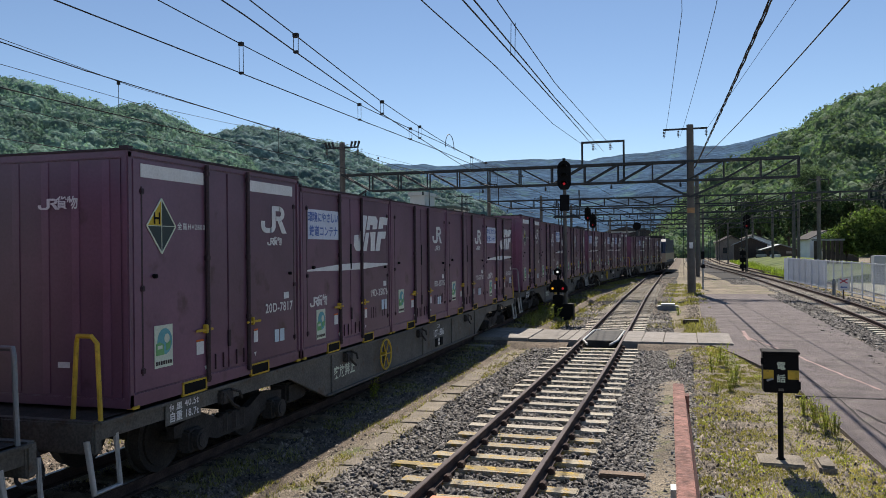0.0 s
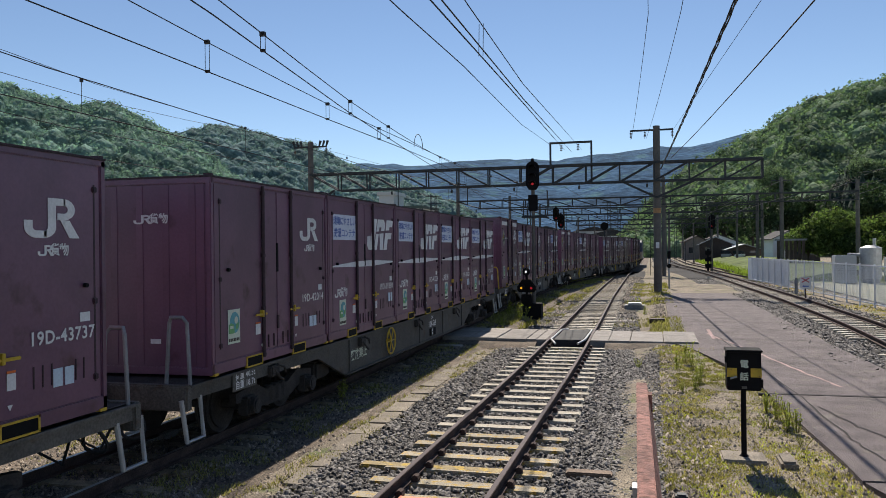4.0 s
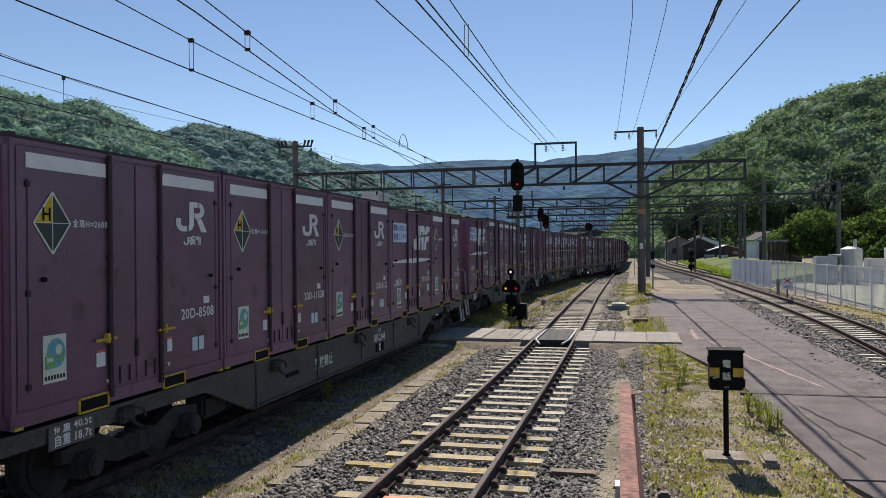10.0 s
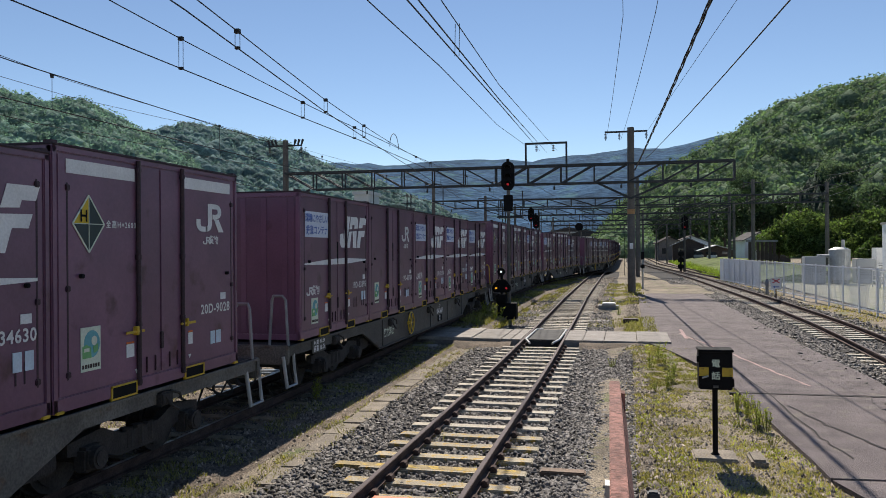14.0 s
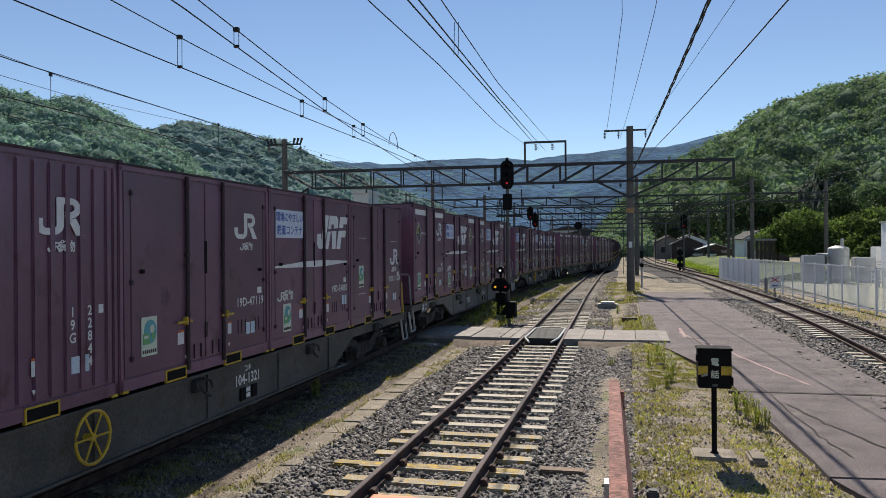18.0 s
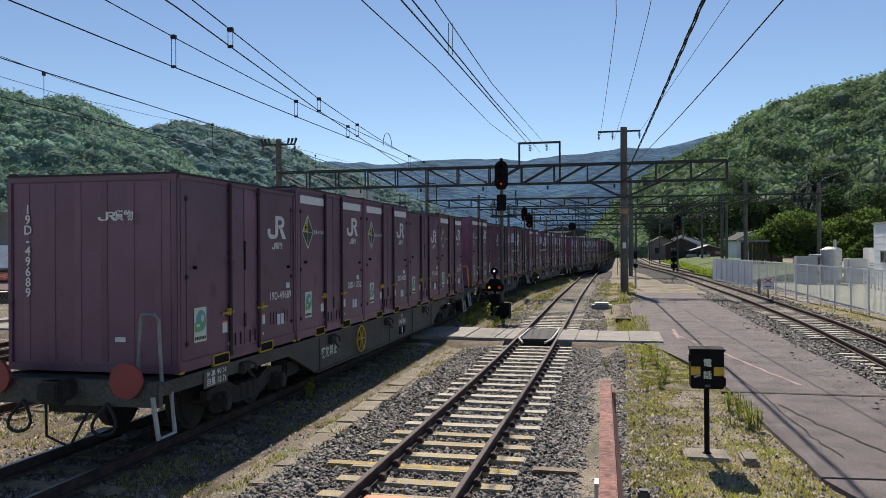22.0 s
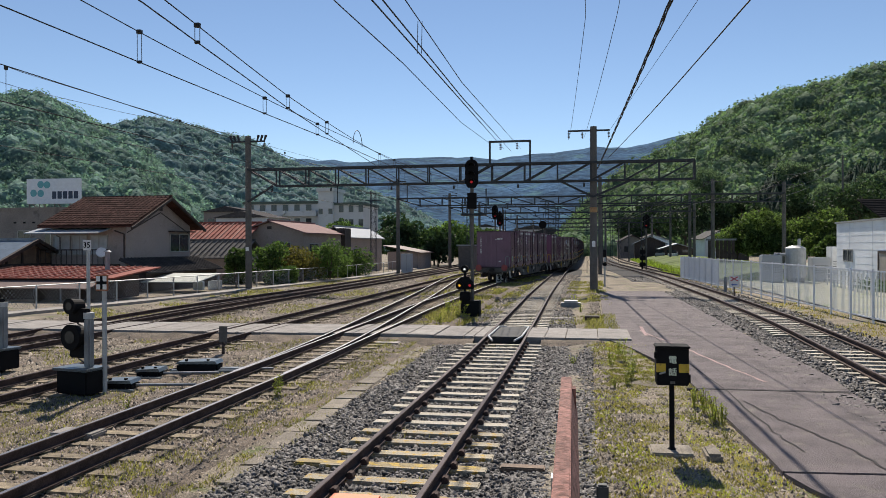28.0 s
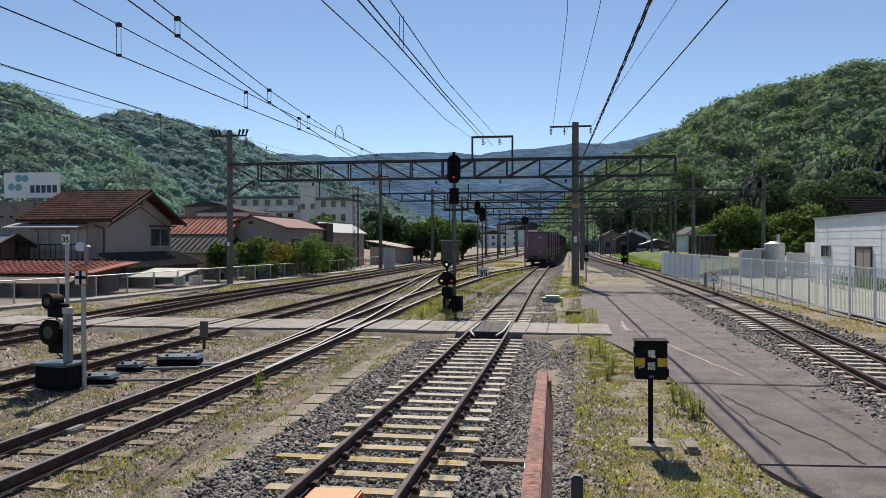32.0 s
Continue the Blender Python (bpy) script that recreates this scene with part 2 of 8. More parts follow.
M["tail_red"] = mat("tail_red", (0.30, 0.055, 0.05), 0.5, var=0.1, bump=0)
M["loco_blue"] = mat("loco_blue", (0.025, 0.045, 0.085), 0.5, var=0.15, bump=0)
M["loco_cream"] = mat("loco_cream", (0.36, 0.31, 0.22), 0.55, var=0.1, bump=0)
M["band"] = mat("band", (0.40, 0.22, 0.10), 0.8, var=0.2, bump=0.1)
M["orange_frame"] = mat("orange_frame", (0.35, 0.12, 0.05), 0.6, var=0.15, bump=0)
M["lid_steel"] = mat("lid_steel", (0.12, 0.15, 0.17), 0.35, 0.4, var=0.2, bump=0.1)
M["red_sign"] = mat("red_sign", (0.5, 0.08, 0.10), 0.6, var=0.1, bump=0)
M["soil_stone"] = mat("soil_stone", (0.21, 0.175, 0.14), 0.85, var=0.3, scale=2, bump=0.3, rand=-0.85)
M["weed_leaf"] = leafy("weed_leaf", (0.30, 0.34, 0.075), rand=0.45, through_light=0.6)
M["straw"] = leafy("straw", (0.30, 0.25, 0.13))
M["bank"] = leafy("bank", (0.17, 0.23, 0.06))
M["yard"] = mat("yard", (0.30, 0.30, 0.24), 0.95, var=0.2, scale=0.5, bump=0.5, bscale=20, stain=(0.17, 0.22, 0.09, 0.55))
M["joint"] = mat("joint", (0.035, 0.03, 0.03), 0.95, var=0.3, bump=0.3)
M["pinkish"] = mat("pinkish", (0.40, 0.27, 0.25), 0.9, var=0.25, bump=0.2)
M["timber_yellow"] = mat("timber_yellow", (0.33, 0.25, 0.12), 0.85, var=0.3, scale=3, bump=0.4, stain=(0.55, 0.36, 0.05, 0.52))
# middle hill leaves: a bluer, pale base holds the haze of distance
M["leaf_mid_haze"] = leafy("leaf_mid_haze", (0.18, 0.27, 0.275), var=0.35, scale=0.05, rand=0.18, through_light=0.36, tint=(1.2, 1.4, 1.0, 1), rough=0.9, spec=0.03, bump=1.0, bscale=0.7, bdist=0.9)
M["forest_floor"] = mat("forest_floor", (0.07, 0.10, 0.05), 0.95, var=0.35, scale=0.05, bump=0.6, bscale=0.8, spec=0.05, bdist=0.6)
M["leaf_hill"] = leafy("leaf_hill", (0.14, 0.195, 0.125), rand=0.35, tint=(1.2, 1.35, 0.9, 1), through_light=0.4, spec=0.05)
M["slate"] = mat("slate", (0.024, 0.023, 0.024), 0.95, var=0.3, scale=2, bump=0.1, spec=0.0)
M["alu"] = mat("alu", (0.38, 0.37, 0.35), 0.5, 0.3, var=0.1, bump=0)
M["curtain"] = mat("curtain", (0.42, 0.44, 0.45), 0.5, var=0.15, scale=3, bump=0)
M["zinc"] = mat("zinc", (0.30, 0.32, 0.34), 0.6, 0.1, var=0.15, scale=2, bump=0.05)
M["blue_roof"] = mat("blue_roof", (0.16, 0.20, 0.24), 0.45, 0.2, var=0.2, scale=1.5, bump=0.05, stain=(0.10, 0.11, 0.12, 0.6))
M["sign_white"] = mat("sign_white", (0.70, 0.74, 0.78), 0.6, var=0.05, bump=0)
M["navy"] = mat("navy", (0.03, 0.05, 0.09), 0.6, var=0.1, bump=0)
M["grey_wall"] = mat("grey_wall", (0.23, 0.20, 0.18), 0.9, var=0.15, scale=0.6, bump=0.1, stain=(0.15, 0.13, 0.12, 0.58))
M["apart"] = mat("apart", (0.55, 0.56, 0.55), 0.85, var=0.1, scale=0.3, bump=0.05, stain=(0.42, 0.42, 0.41, 0.62))
M["redroof_pale"] = mat("redroof_pale", (0.42, 0.22, 0.17), 0.8, var=0.2, scale=1.0, bump=0.05, spec=0.2)
M["awning"] = mat("awning", (0.15, 0.095, 0.08), 0.7, var=0.2, scale=1.0, bump=0.05)
M["awning_pale"] = mat("awning_pale", (0.40, 0.42, 0.38), 0.6, var=0.15, scale=1.0, bump=0.05)
M["tile_light"] = mat("tile_light", (0.12, 0.115, 0.11), 0.9, var=0.25, scale=2, bump=0.1, spec=0.08)
M["plaster_tan"] = mat("plaster_tan", (0.40, 0.31, 0.26), 0.9, var=0.08, scale=0.8, bump=0.1, stain=(0.30, 0.24, 0.20, 0.63))
M["pink_roof"] = mat("pink_roof", (0.26, 0.16, 0.145), 0.85, var=0.15, scale=1.2, bump=0.05, spec=0.15)
M["roof_green"] = mat("roof_green", (0.07, 0.10, 0.08), 0.7, var=0.2, bump=0)
M["door_tan"] = mat("door_tan", (0.36, 0.32, 0.27), 0.7, var=0.1, bump=0.05)


# ---- mesh helpers ----
def B():
    return bmesh.new()


def box(bm, x0, x1, y0, y1, z0, z1, bevel=0.0):
    r = bmesh.ops.create_cube(bm, size=1.0, matrix=Matrix.Translation(((x0 + x1) / 2, (y0 + y1) / 2, (z0 + z1) / 2)) @ Matrix.Diagonal((x1 - x0, y1 - y0, z1 - z0, 1)))
    if bevel:
        es = {e for v in r["verts"] for e in v.link_edges}
        bmesh.ops.bevel(bm, geom=list(es), offset=bevel, segments=2, affect="EDGES")
    return bm


def tube(bm, a, b, r, n=8, r2=None):
    a, b = Vector(a), Vector(b)
    d = b - a
    m = Matrix.Translation((a + b) / 2) @ d.to_track_quat("Z", "Y").to_matrix().to_4x4()
    bmesh.ops.create_cone(bm, cap_ends=True, segments=n, radius1=r, radius2=r if r2 is None else r2, depth=d.length, matrix=m)
    return bm


def path_tube(bm, pts, r, n=6):
    """One connected round bar bent through the points."""
    pts = [Vector(p) for p in pts]
    rings = []
    for i, p in enumerate(pts):
        d = (pts[min(i + 1, len(pts) - 1)] - pts[max(i - 1, 0)])
        if d.length < 1e-6:
            d = Vector((0, 1, 0))
        q = d.to_track_quat("Z", "Y")
        rings.append([bm.verts.new(p + q @ Vector((r * math.cos(2 * math.pi * k / n), r * math.sin(2 * math.pi * k / n), 0))) for k in range(n)])
    for a, b in zip(rings, rings[1:]):
        for k in range(n):
            bm.faces.new((a[k], a[(k + 1) % n], b[(k + 1) % n], b[k]))
    bm.faces.new(rings[0][::-1])
    bm.faces.new(rings[-1])
    return bm


def prism(bm, pts, axis, a, b):
    """A polygon in the plane across axis ('x' or 'y'), drawn from a to b along it. pts: (across, up)."""
    def P(q, s):
        return (s, q[0], q[1]) if axis == "x" else (q[0], s, q[1])
    f0 = [bm.verts.new(P(q, a)) for q in pts]
    f1 = [bm.verts.new(P(q, b)) for q in pts]
    bm.faces.new(f0)
    bm.faces.new(f1[::-1])
    for i in range(len(pts)):
        j = (i + 1) % len(pts)
        bm.faces.new((f0[j], f0[i], f1[i], f1[j]))
    return bm


def mesh_of(name, bm, material, smooth=False):
    bmesh.ops.recalc_face_normals(bm, faces=bm.faces)
    me = bpy.data.meshes.new(name)
    bm.to_mesh(me)
    bm.free()
    for m in (material if isinstance(material, (list, tuple)) else [material]):
        me.materials.append(M[m])
    if smooth:
        for p in me.polygons:
            p.use_smooth = True
    return me


def thing(name, label, category, at=None, group="", kind=""):
    ob = new(name)
    ob.empty_display_size = 0.2
    if at is not None:
        ob.matrix_world = at
    return tagged(ob, label, category, group, kind)


def part(name, bm, material, parent, label="", smooth=False):
    ob = new(name, bm if isinstance(bm, bpy.types.Mesh) else mesh_of(name, bm, material, smooth))
    ob.parent = parent
    return tagged(ob, label)


def solo(name, bm, material, label, category, kind="", smooth=False, group=""):
    return tagged(new(name, mesh_of(name, bm, material, smooth)), label, category, group, kind)


def raw(name, verts, faces, material, smooth=False):
    me = bpy.data.meshes.new(name)
    me.from_pydata(verts, [], faces)
    me.materials.append(M[material])
    me.update()
    if smooth:
        me.shade_smooth()
    return new(name, me)


def smoothline(keys):
    ys, xs = np.array([k[0] for k in keys], float), np.array([k[1] for k in keys], float)
    dense = np.arange(ys[0], ys[-1] + 1, 1.0)
    v = np.interp(dense, ys, xs)
    k = np.hanning(15)
    pad = np.concatenate([np.full(7, v[0]), v, np.full(7, v[-1])])
    v = np.convolve(pad, k / k.sum(), "valid")
    return lambda y: float(np.interp(y, dense, v))


# ---- plan: centre lines of the tracks, x by y ----
NEAR = smoothline([(-40, 0), (18, 0), (30, -0.17), (43, -0.38), (80, -0.6), (320, -0.6)])
MAIN = smoothline([(-160, -4.33), (10, -4.33), (20, -4.36), (30, -4.42), (46, -4.5), (58, -4.12), (70, -3.15), (80, -2.05), (90, -1.15), (100, -0.75), (112, -0.6), (320, -0.6)])
THIRD = smoothline([(-40, -8.45), (20, -8.35), (40, -8.6), (60, -8.9), (90, -8.7), (130, -8.0), (320, -6.0)])
FOURTH = smoothline([(-40, -12.7), (20, -12.9), (36, -13.4), (60, -13.0), (90, -12.6), (130, -12.6), (320, -11.0)])
FIFTH = smoothline([(-40, -13.2), (14, -13.6), (30, -15.0), (53, -14.4), (80, -14.7), (130, -16.0), (320, -15.0)])
LEADL = smoothline([(15, -4.36), (20, -4.5), (27, -4.95), (38, -5.9), (50, -7.12), (60, -8.2), (68, -8.85), (75, -8.9)])
RIGHT = smoothline([(-40, 8.0), (15, 8.4), (28, 8.95), (42, 8.85), (65, 8.25), (80, 7.7), (106, 6.2), (130, 5.2), (320, 4.0)])
RIGHT2 = smoothline([(60, 11.5), (80, 9.9), (106, 8.9), (130, 7.9), (320, 7.0)])


def soft(a, b, y):
    u = min(1.0, max(0.0, (y - a) / (b - a)))
    return u * u * (3 - 2 * u)


def lift(y):
    """The main line and its turnout climb a little where they curve."""
    return 0.12 * soft(14, 32, y) * (1 - soft(52, 82, y))


LEVEL = lambda y: 0.0


# ---- ground ----
def sheet(name, xs, ys, zf, material, label, category, kind="structure"):
    vs = [(x, y, zf(x, y)) for y in ys for x in xs]
    n = len(xs)
    fs = [(j * n + i, j * n + i + 1, (j + 1) * n + i + 1, (j + 1) * n + i) for j in range(len(ys) - 1) for i in range(n - 1)]
    return tagged(raw(name, vs, fs, material, True), label, category, "", kind)


def ground_z(x, y):
    rise = 0.13 * min(1.0, max(0.0, (x - 1.9) * 2)) * (1.0 if 4 < y < 60 and x < 7 else 0.0)
    z = -0.24 + rise + 0.05 * noise.noise((x * 0.35, y * 0.35, 0)) + 0.02 * noise.noise((x * 1.7, y * 1.7, 5))
    if y < 0.5:
        z -= 0.1
    return z


far_x = [-2600, -900, -300, -120, -60] + [-40 + 0.9 * i for i in range(75)] + [32, 50, 90, 200, 600, 2600]
far_y = [-300, -60, -10] + [0.8 * i for i in range(100)] + [84, 92, 104, 120, 150, 200, 300, 600, 1200, 3000]
sheet("ground", far_x, far_y, ground_z, "soil", "bare earthy ground with weeds between the tracks", "ground")


# ---- tracks ----
def strip_mesh(name, line, y0, y1, step, prof, material, rise=LEVEL):
    """A profile (offset, height) swept along a centre line."""
    ys = np.arange(y0, y1 + 1e-6, step)
    vs, fs, n = [], [], len(prof)
    for y in ys:
        x, s = line(y), (line(y + 0.5) - line(y - 0.5))
        for o, z in prof:
            vs.append((x + o, y - o * s, z + rise(y)))
    for j in range(len(ys) - 1):
        for i in range(n - 1):
            a = j * n + i
            fs.append((a, a + 1, a + n + 1, a + n))
    return raw(name, vs, fs, material)


RAILP = [(-0.062, -0.145), (-0.062, -0.128), (-0.012, -0.118), (-0.010, -0.045), (-0.033, -0.035), (-0.033, -0.003), (-0.028, 0.0)]
RAILP = RAILP + [(-o, z) for o, z in RAILP[::-1]]


def rails(track, line, y0, y1, top_material="railtop", rise=LEVEL):
    for s in (-0.565, 0.565):
        r = strip_mesh("rail", lambda y: line(y) + s, y0, y1, 1.0, RAILP, "rail", rise)
        r.parent = track
        top = strip_mesh("running_surface", lambda y: line(y) + s, y0, y1, 1.0, [(-0.027, 0.003), (0.027, 0.003)], top_material, rise)
        top.parent = r


def railway(name, line, y0, y1, label, sleeper_material, pitch=0.62, wide=1.0, bed="ballast_bed", smax=None, sleeper_z=-0.15, top="railtop_dull", bed_l=2.1, bed_r=2.1, rise=LEVEL):
    tr = thing(name, label, "railway track", kind="structure")
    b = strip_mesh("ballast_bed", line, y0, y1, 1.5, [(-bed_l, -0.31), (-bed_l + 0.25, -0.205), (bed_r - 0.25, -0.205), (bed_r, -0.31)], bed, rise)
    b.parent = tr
    rails(tr, line, y0, y1, top, rise)
    sb = lambda: box(B(), -1.05 * wide, 1.05 * wide, -0.115, 0.115, -0.09, 0.0, 0.012)
    me = mesh_of("sleeper", sb(), sleeper_material)
    stained = mesh_of("sleeper", sb(), "sleeper_stained")
    y, k = y0 + 0.3, 0
    while y < (smax or y1):
        if not (22.0 < y < 25.1):
            s = part("sleeper", stained if sleeper_material == "sleeper" and y < 11.5 else me, None, tr)
            s.matrix_world = pose(line(y) + random.uniform(-0.03, 0.03), y, sleeper_z + rise(y) + random.uniform(-0.006, 0.004), 0, 0, random.uniform(-0.8, 0.8))
        y += pitch * random.uniform(0.97, 1.03)
    return tr


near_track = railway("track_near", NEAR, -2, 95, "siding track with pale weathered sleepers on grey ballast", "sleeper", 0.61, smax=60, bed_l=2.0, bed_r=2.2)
main_track = railway("track_main", MAIN, -25, 320, "main track with shiny rails and half-buried dark sleepers", "sleeper_wood", 0.66, bed="rust_bed", smax=75, sleeper_z=-0.175, top="railtop", rise=lift)
third_track = railway("track_third", THIRD, -2, 320, "rusty brown station track in earthy ballast", "sleeper_wood", 0.66, bed="rust_bed", smax=60, sleeper_z=-0.17)
fourth_track = railway("track_fourth", FOURTH, -2, 320, "rusty brown station track near the houses", "sleeper_wood", 0.66, bed="rust_bed", smax=45, sleeper_z=-0.17)
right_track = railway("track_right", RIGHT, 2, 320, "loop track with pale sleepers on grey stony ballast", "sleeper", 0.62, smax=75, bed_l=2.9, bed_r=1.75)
lead = thing("track_crossover", "turnout leading from the main track to the next one", "railway track", kind="structure")
rails(lead, LEADL, 15, 75, rise=lift)
fifth = thing("track_fifth", "rusty turnout lead beside the houses", "railway track", kind="structure")
rails(fifth, FIFTH, 12, 300, "railtop_dull")
right2 = thing("track_right_branch", "short branch track merging beside the grassy bank", "railway track", kind="structure")
rails(right2, RIGHT2, 60, 300, "railtop_dull")


# ---- train ----
WAGONS = ["CBACB", "BCBBA", "ACBCC", "ABCCB", "CBBBB", "VADBC", "AAABA", "BCBBB", "ABABA", "DGCBW", "CAACA"]   # rear to front
PITCH = 20.4
SLACK = [0, 0, 0, 0, 0.12, -0.12, 0.22, 0.05, -0.42, 0.09, -0.15]     # play of each load along the train


def gone(t):
    """How far along the rear of the fourth wagon stands."""
    return ((7.1535e-06 * t - 0.00123149) * t + 0.08209828) * t * t + 5.3117105 * t + 6.38376 + 1.1 * math.exp(-((t - 29) / 3.5) ** 2)


def on_track(s, z=0.0):
    """The pose on the main track at distance y = s, with the chord of the bogies."""
    a, b = Vector((MAIN(s - 7), s - 7, 0)), Vector((MAIN(s + 7), s + 7, 0))
    d = b - a
    return Matrix.Translation(((a + b) / 2).xy.to_3d() + Vector((0, 0, z + lift(s)))) @ Matrix.Rotation(math.atan2(-d.x, d.y), 4, "Z")


# ---- lettering ----
TEXTS = {}


def text_mesh(name, body, size, material, tight=1.0):
    """Flat lettering in the built-in font, centred, in the local xy plane."""
    key = (body, size, material, tight)
    if key in TEXTS:
        return TEXTS[key]
    cu = bpy.data.curves.new(name, "FONT")
    cu.body, cu.size, cu.align_x, cu.align_y, cu.space_character = body, size, "CENTER", "CENTER", tight
    cu.resolution_u, cu.offset = 3, size * 0.022
    tmp = bpy.data.objects.new(name, cu)
    scene.collection.objects.link(tmp)
    bpy.context.view_layer.update()
    me = bpy.data.meshes.new_from_object(tmp.evaluated_get(bpy.context.evaluated_depsgraph_get()))
    bpy.data.objects.remove(tmp)
    bpy.data.curves.remove(cu)
    me.materials.clear()
    me.materials.append(M[material])
    me.name = name
    TEXTS[key] = me
    return me


SIDE = Matrix(((0, 0, 1, 0), (1, 0, 0, 0), (0, 1, 0, 0), (0, 0, 0, 1)))        # flat xy drawing on the +x side: x along +y, y up
REAR = Matrix(((1, 0, 0, 0), (0, 0, -1, 0), (0, 1, 0, 0), (0, 0, 0, 1)))       # flat xy drawing on the -y end


def lettering(parent, body, size, material, m, name="lettering", tight=1.0):
    ob = part(name, text_mesh(name, body, size, material, tight), None, parent)
    ob.matrix_local = m
    return ob


def flat(bm, polys, depth=0.004):
    """Flat plates in the xy plane, a few millimetres thick."""
    for q in polys:
        lo = [bm.verts.new((x, y, 0)) for x, y in q]
        hi = [bm.verts.new((x, y, depth)) for x, y in q]
        bm.faces.new(hi)
        for i in range(len(q)):
            j = (i + 1) % len(q)
            bm.faces.new((lo[i], lo[j], hi[j], hi[i]))
    bmesh.ops.remove_doubles(bm, verts=bm.verts, dist=0.0004)
    return bm


def rect(x0, x1, y0, y1):
    return [(x0, y0), (x1, y0), (x1, y1), (x0, y1)]


def ring(cx, cy, rx, ry, n=18):
    return [(cx + rx * math.cos(2 * math.pi * i / n), cy + ry * math.sin(2 * math.pi * i / n)) for i in range(n)]


def arc_band(cx, cy, r0, r1, a0, a1, n=8):
    a = [radians(a0 + (a1 - a0) * i / n) for i in range(n + 1)]
    return [[(cx + r0 * math.cos(p), cy + r0 * math.sin(p)), (cx + r1 * math.cos(p), cy + r1 * math.sin(p)),
             (cx + r1 * math.cos(q), cy + r1 * math.sin(q)), (cx + r0 * math.cos(q), cy + r0 * math.sin(q))] for p, q in zip(a, a[1:])]


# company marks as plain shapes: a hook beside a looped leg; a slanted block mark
MARK = ([rect(-0.235, -0.155, -0.10, -0.03)] + arc_band(-0.115, -0.10, 0.04, 0.12, 180, 270) + [rect(-0.115, -0.02, -0.22, -0.14)]
        + arc_band(-0.045, -0.10, 0.04, 0.12, 270, 360) + [rect(-0.005, 0.075, -0.10, 0.22), rect(0.075, 0.17, 0.14, 0.22)]
        + arc_band(0.155, 0.10, 0.045, 0.12, -90, 90) + [rect(0.09, 0.155, -0.02, 0.055), [(0.12, -0.02), (0.215, -0.02), (0.32, -0.22), (0.215, -0.22)]])
SLANT = [[(-0.26, 0.28), (-0.07, 0.28), (-0.20, -0.13), (-0.26, -0.24), (-0.35, -0.30), (-0.46, -0.29), (-0.52, -0.21), (-0.50, -0.05), (-0.37, -0.04), (-0.37, -0.13), (-0.34, -0.13)],
         [(-0.04, 0.28), (0.23, 0.28), (0.29, 0.21), (0.26, 0.07), (0.10, 0.06), (0.12, 0.13), (0.02, 0.13), (0.0, 0.05), (-0.11, 0.045)],
         [(-0.125, 0.0), (-0.01, 0.005), (-0.11, -0.30), (-0.225, -0.30)], [(0.02, 0.01), (0.21, 0.02), (0.17, -0.30), (0.03, -0.30), (0.04, -0.12)],
         [(0.31, 0.075), (0.37, 0.28), (0.67, 0.28), (0.63, 0.15), (0.50, 0.15), (0.48, 0.085)],
         [(0.20, -0.30), (0.295, 0.025), (0.60, 0.035), (0.56, -0.09), (0.41, -0.09), (0.35, -0.30)]]


def caption(w, h):
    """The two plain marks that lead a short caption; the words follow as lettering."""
    return [[(x * w * 0.98 - w * 0.27, y * h / 0.44) for x, y in q] for q in MARK]


LONG, WIDE = 1.857, 1.225
def fr(f):
    return -LONG + f * 2 * LONG


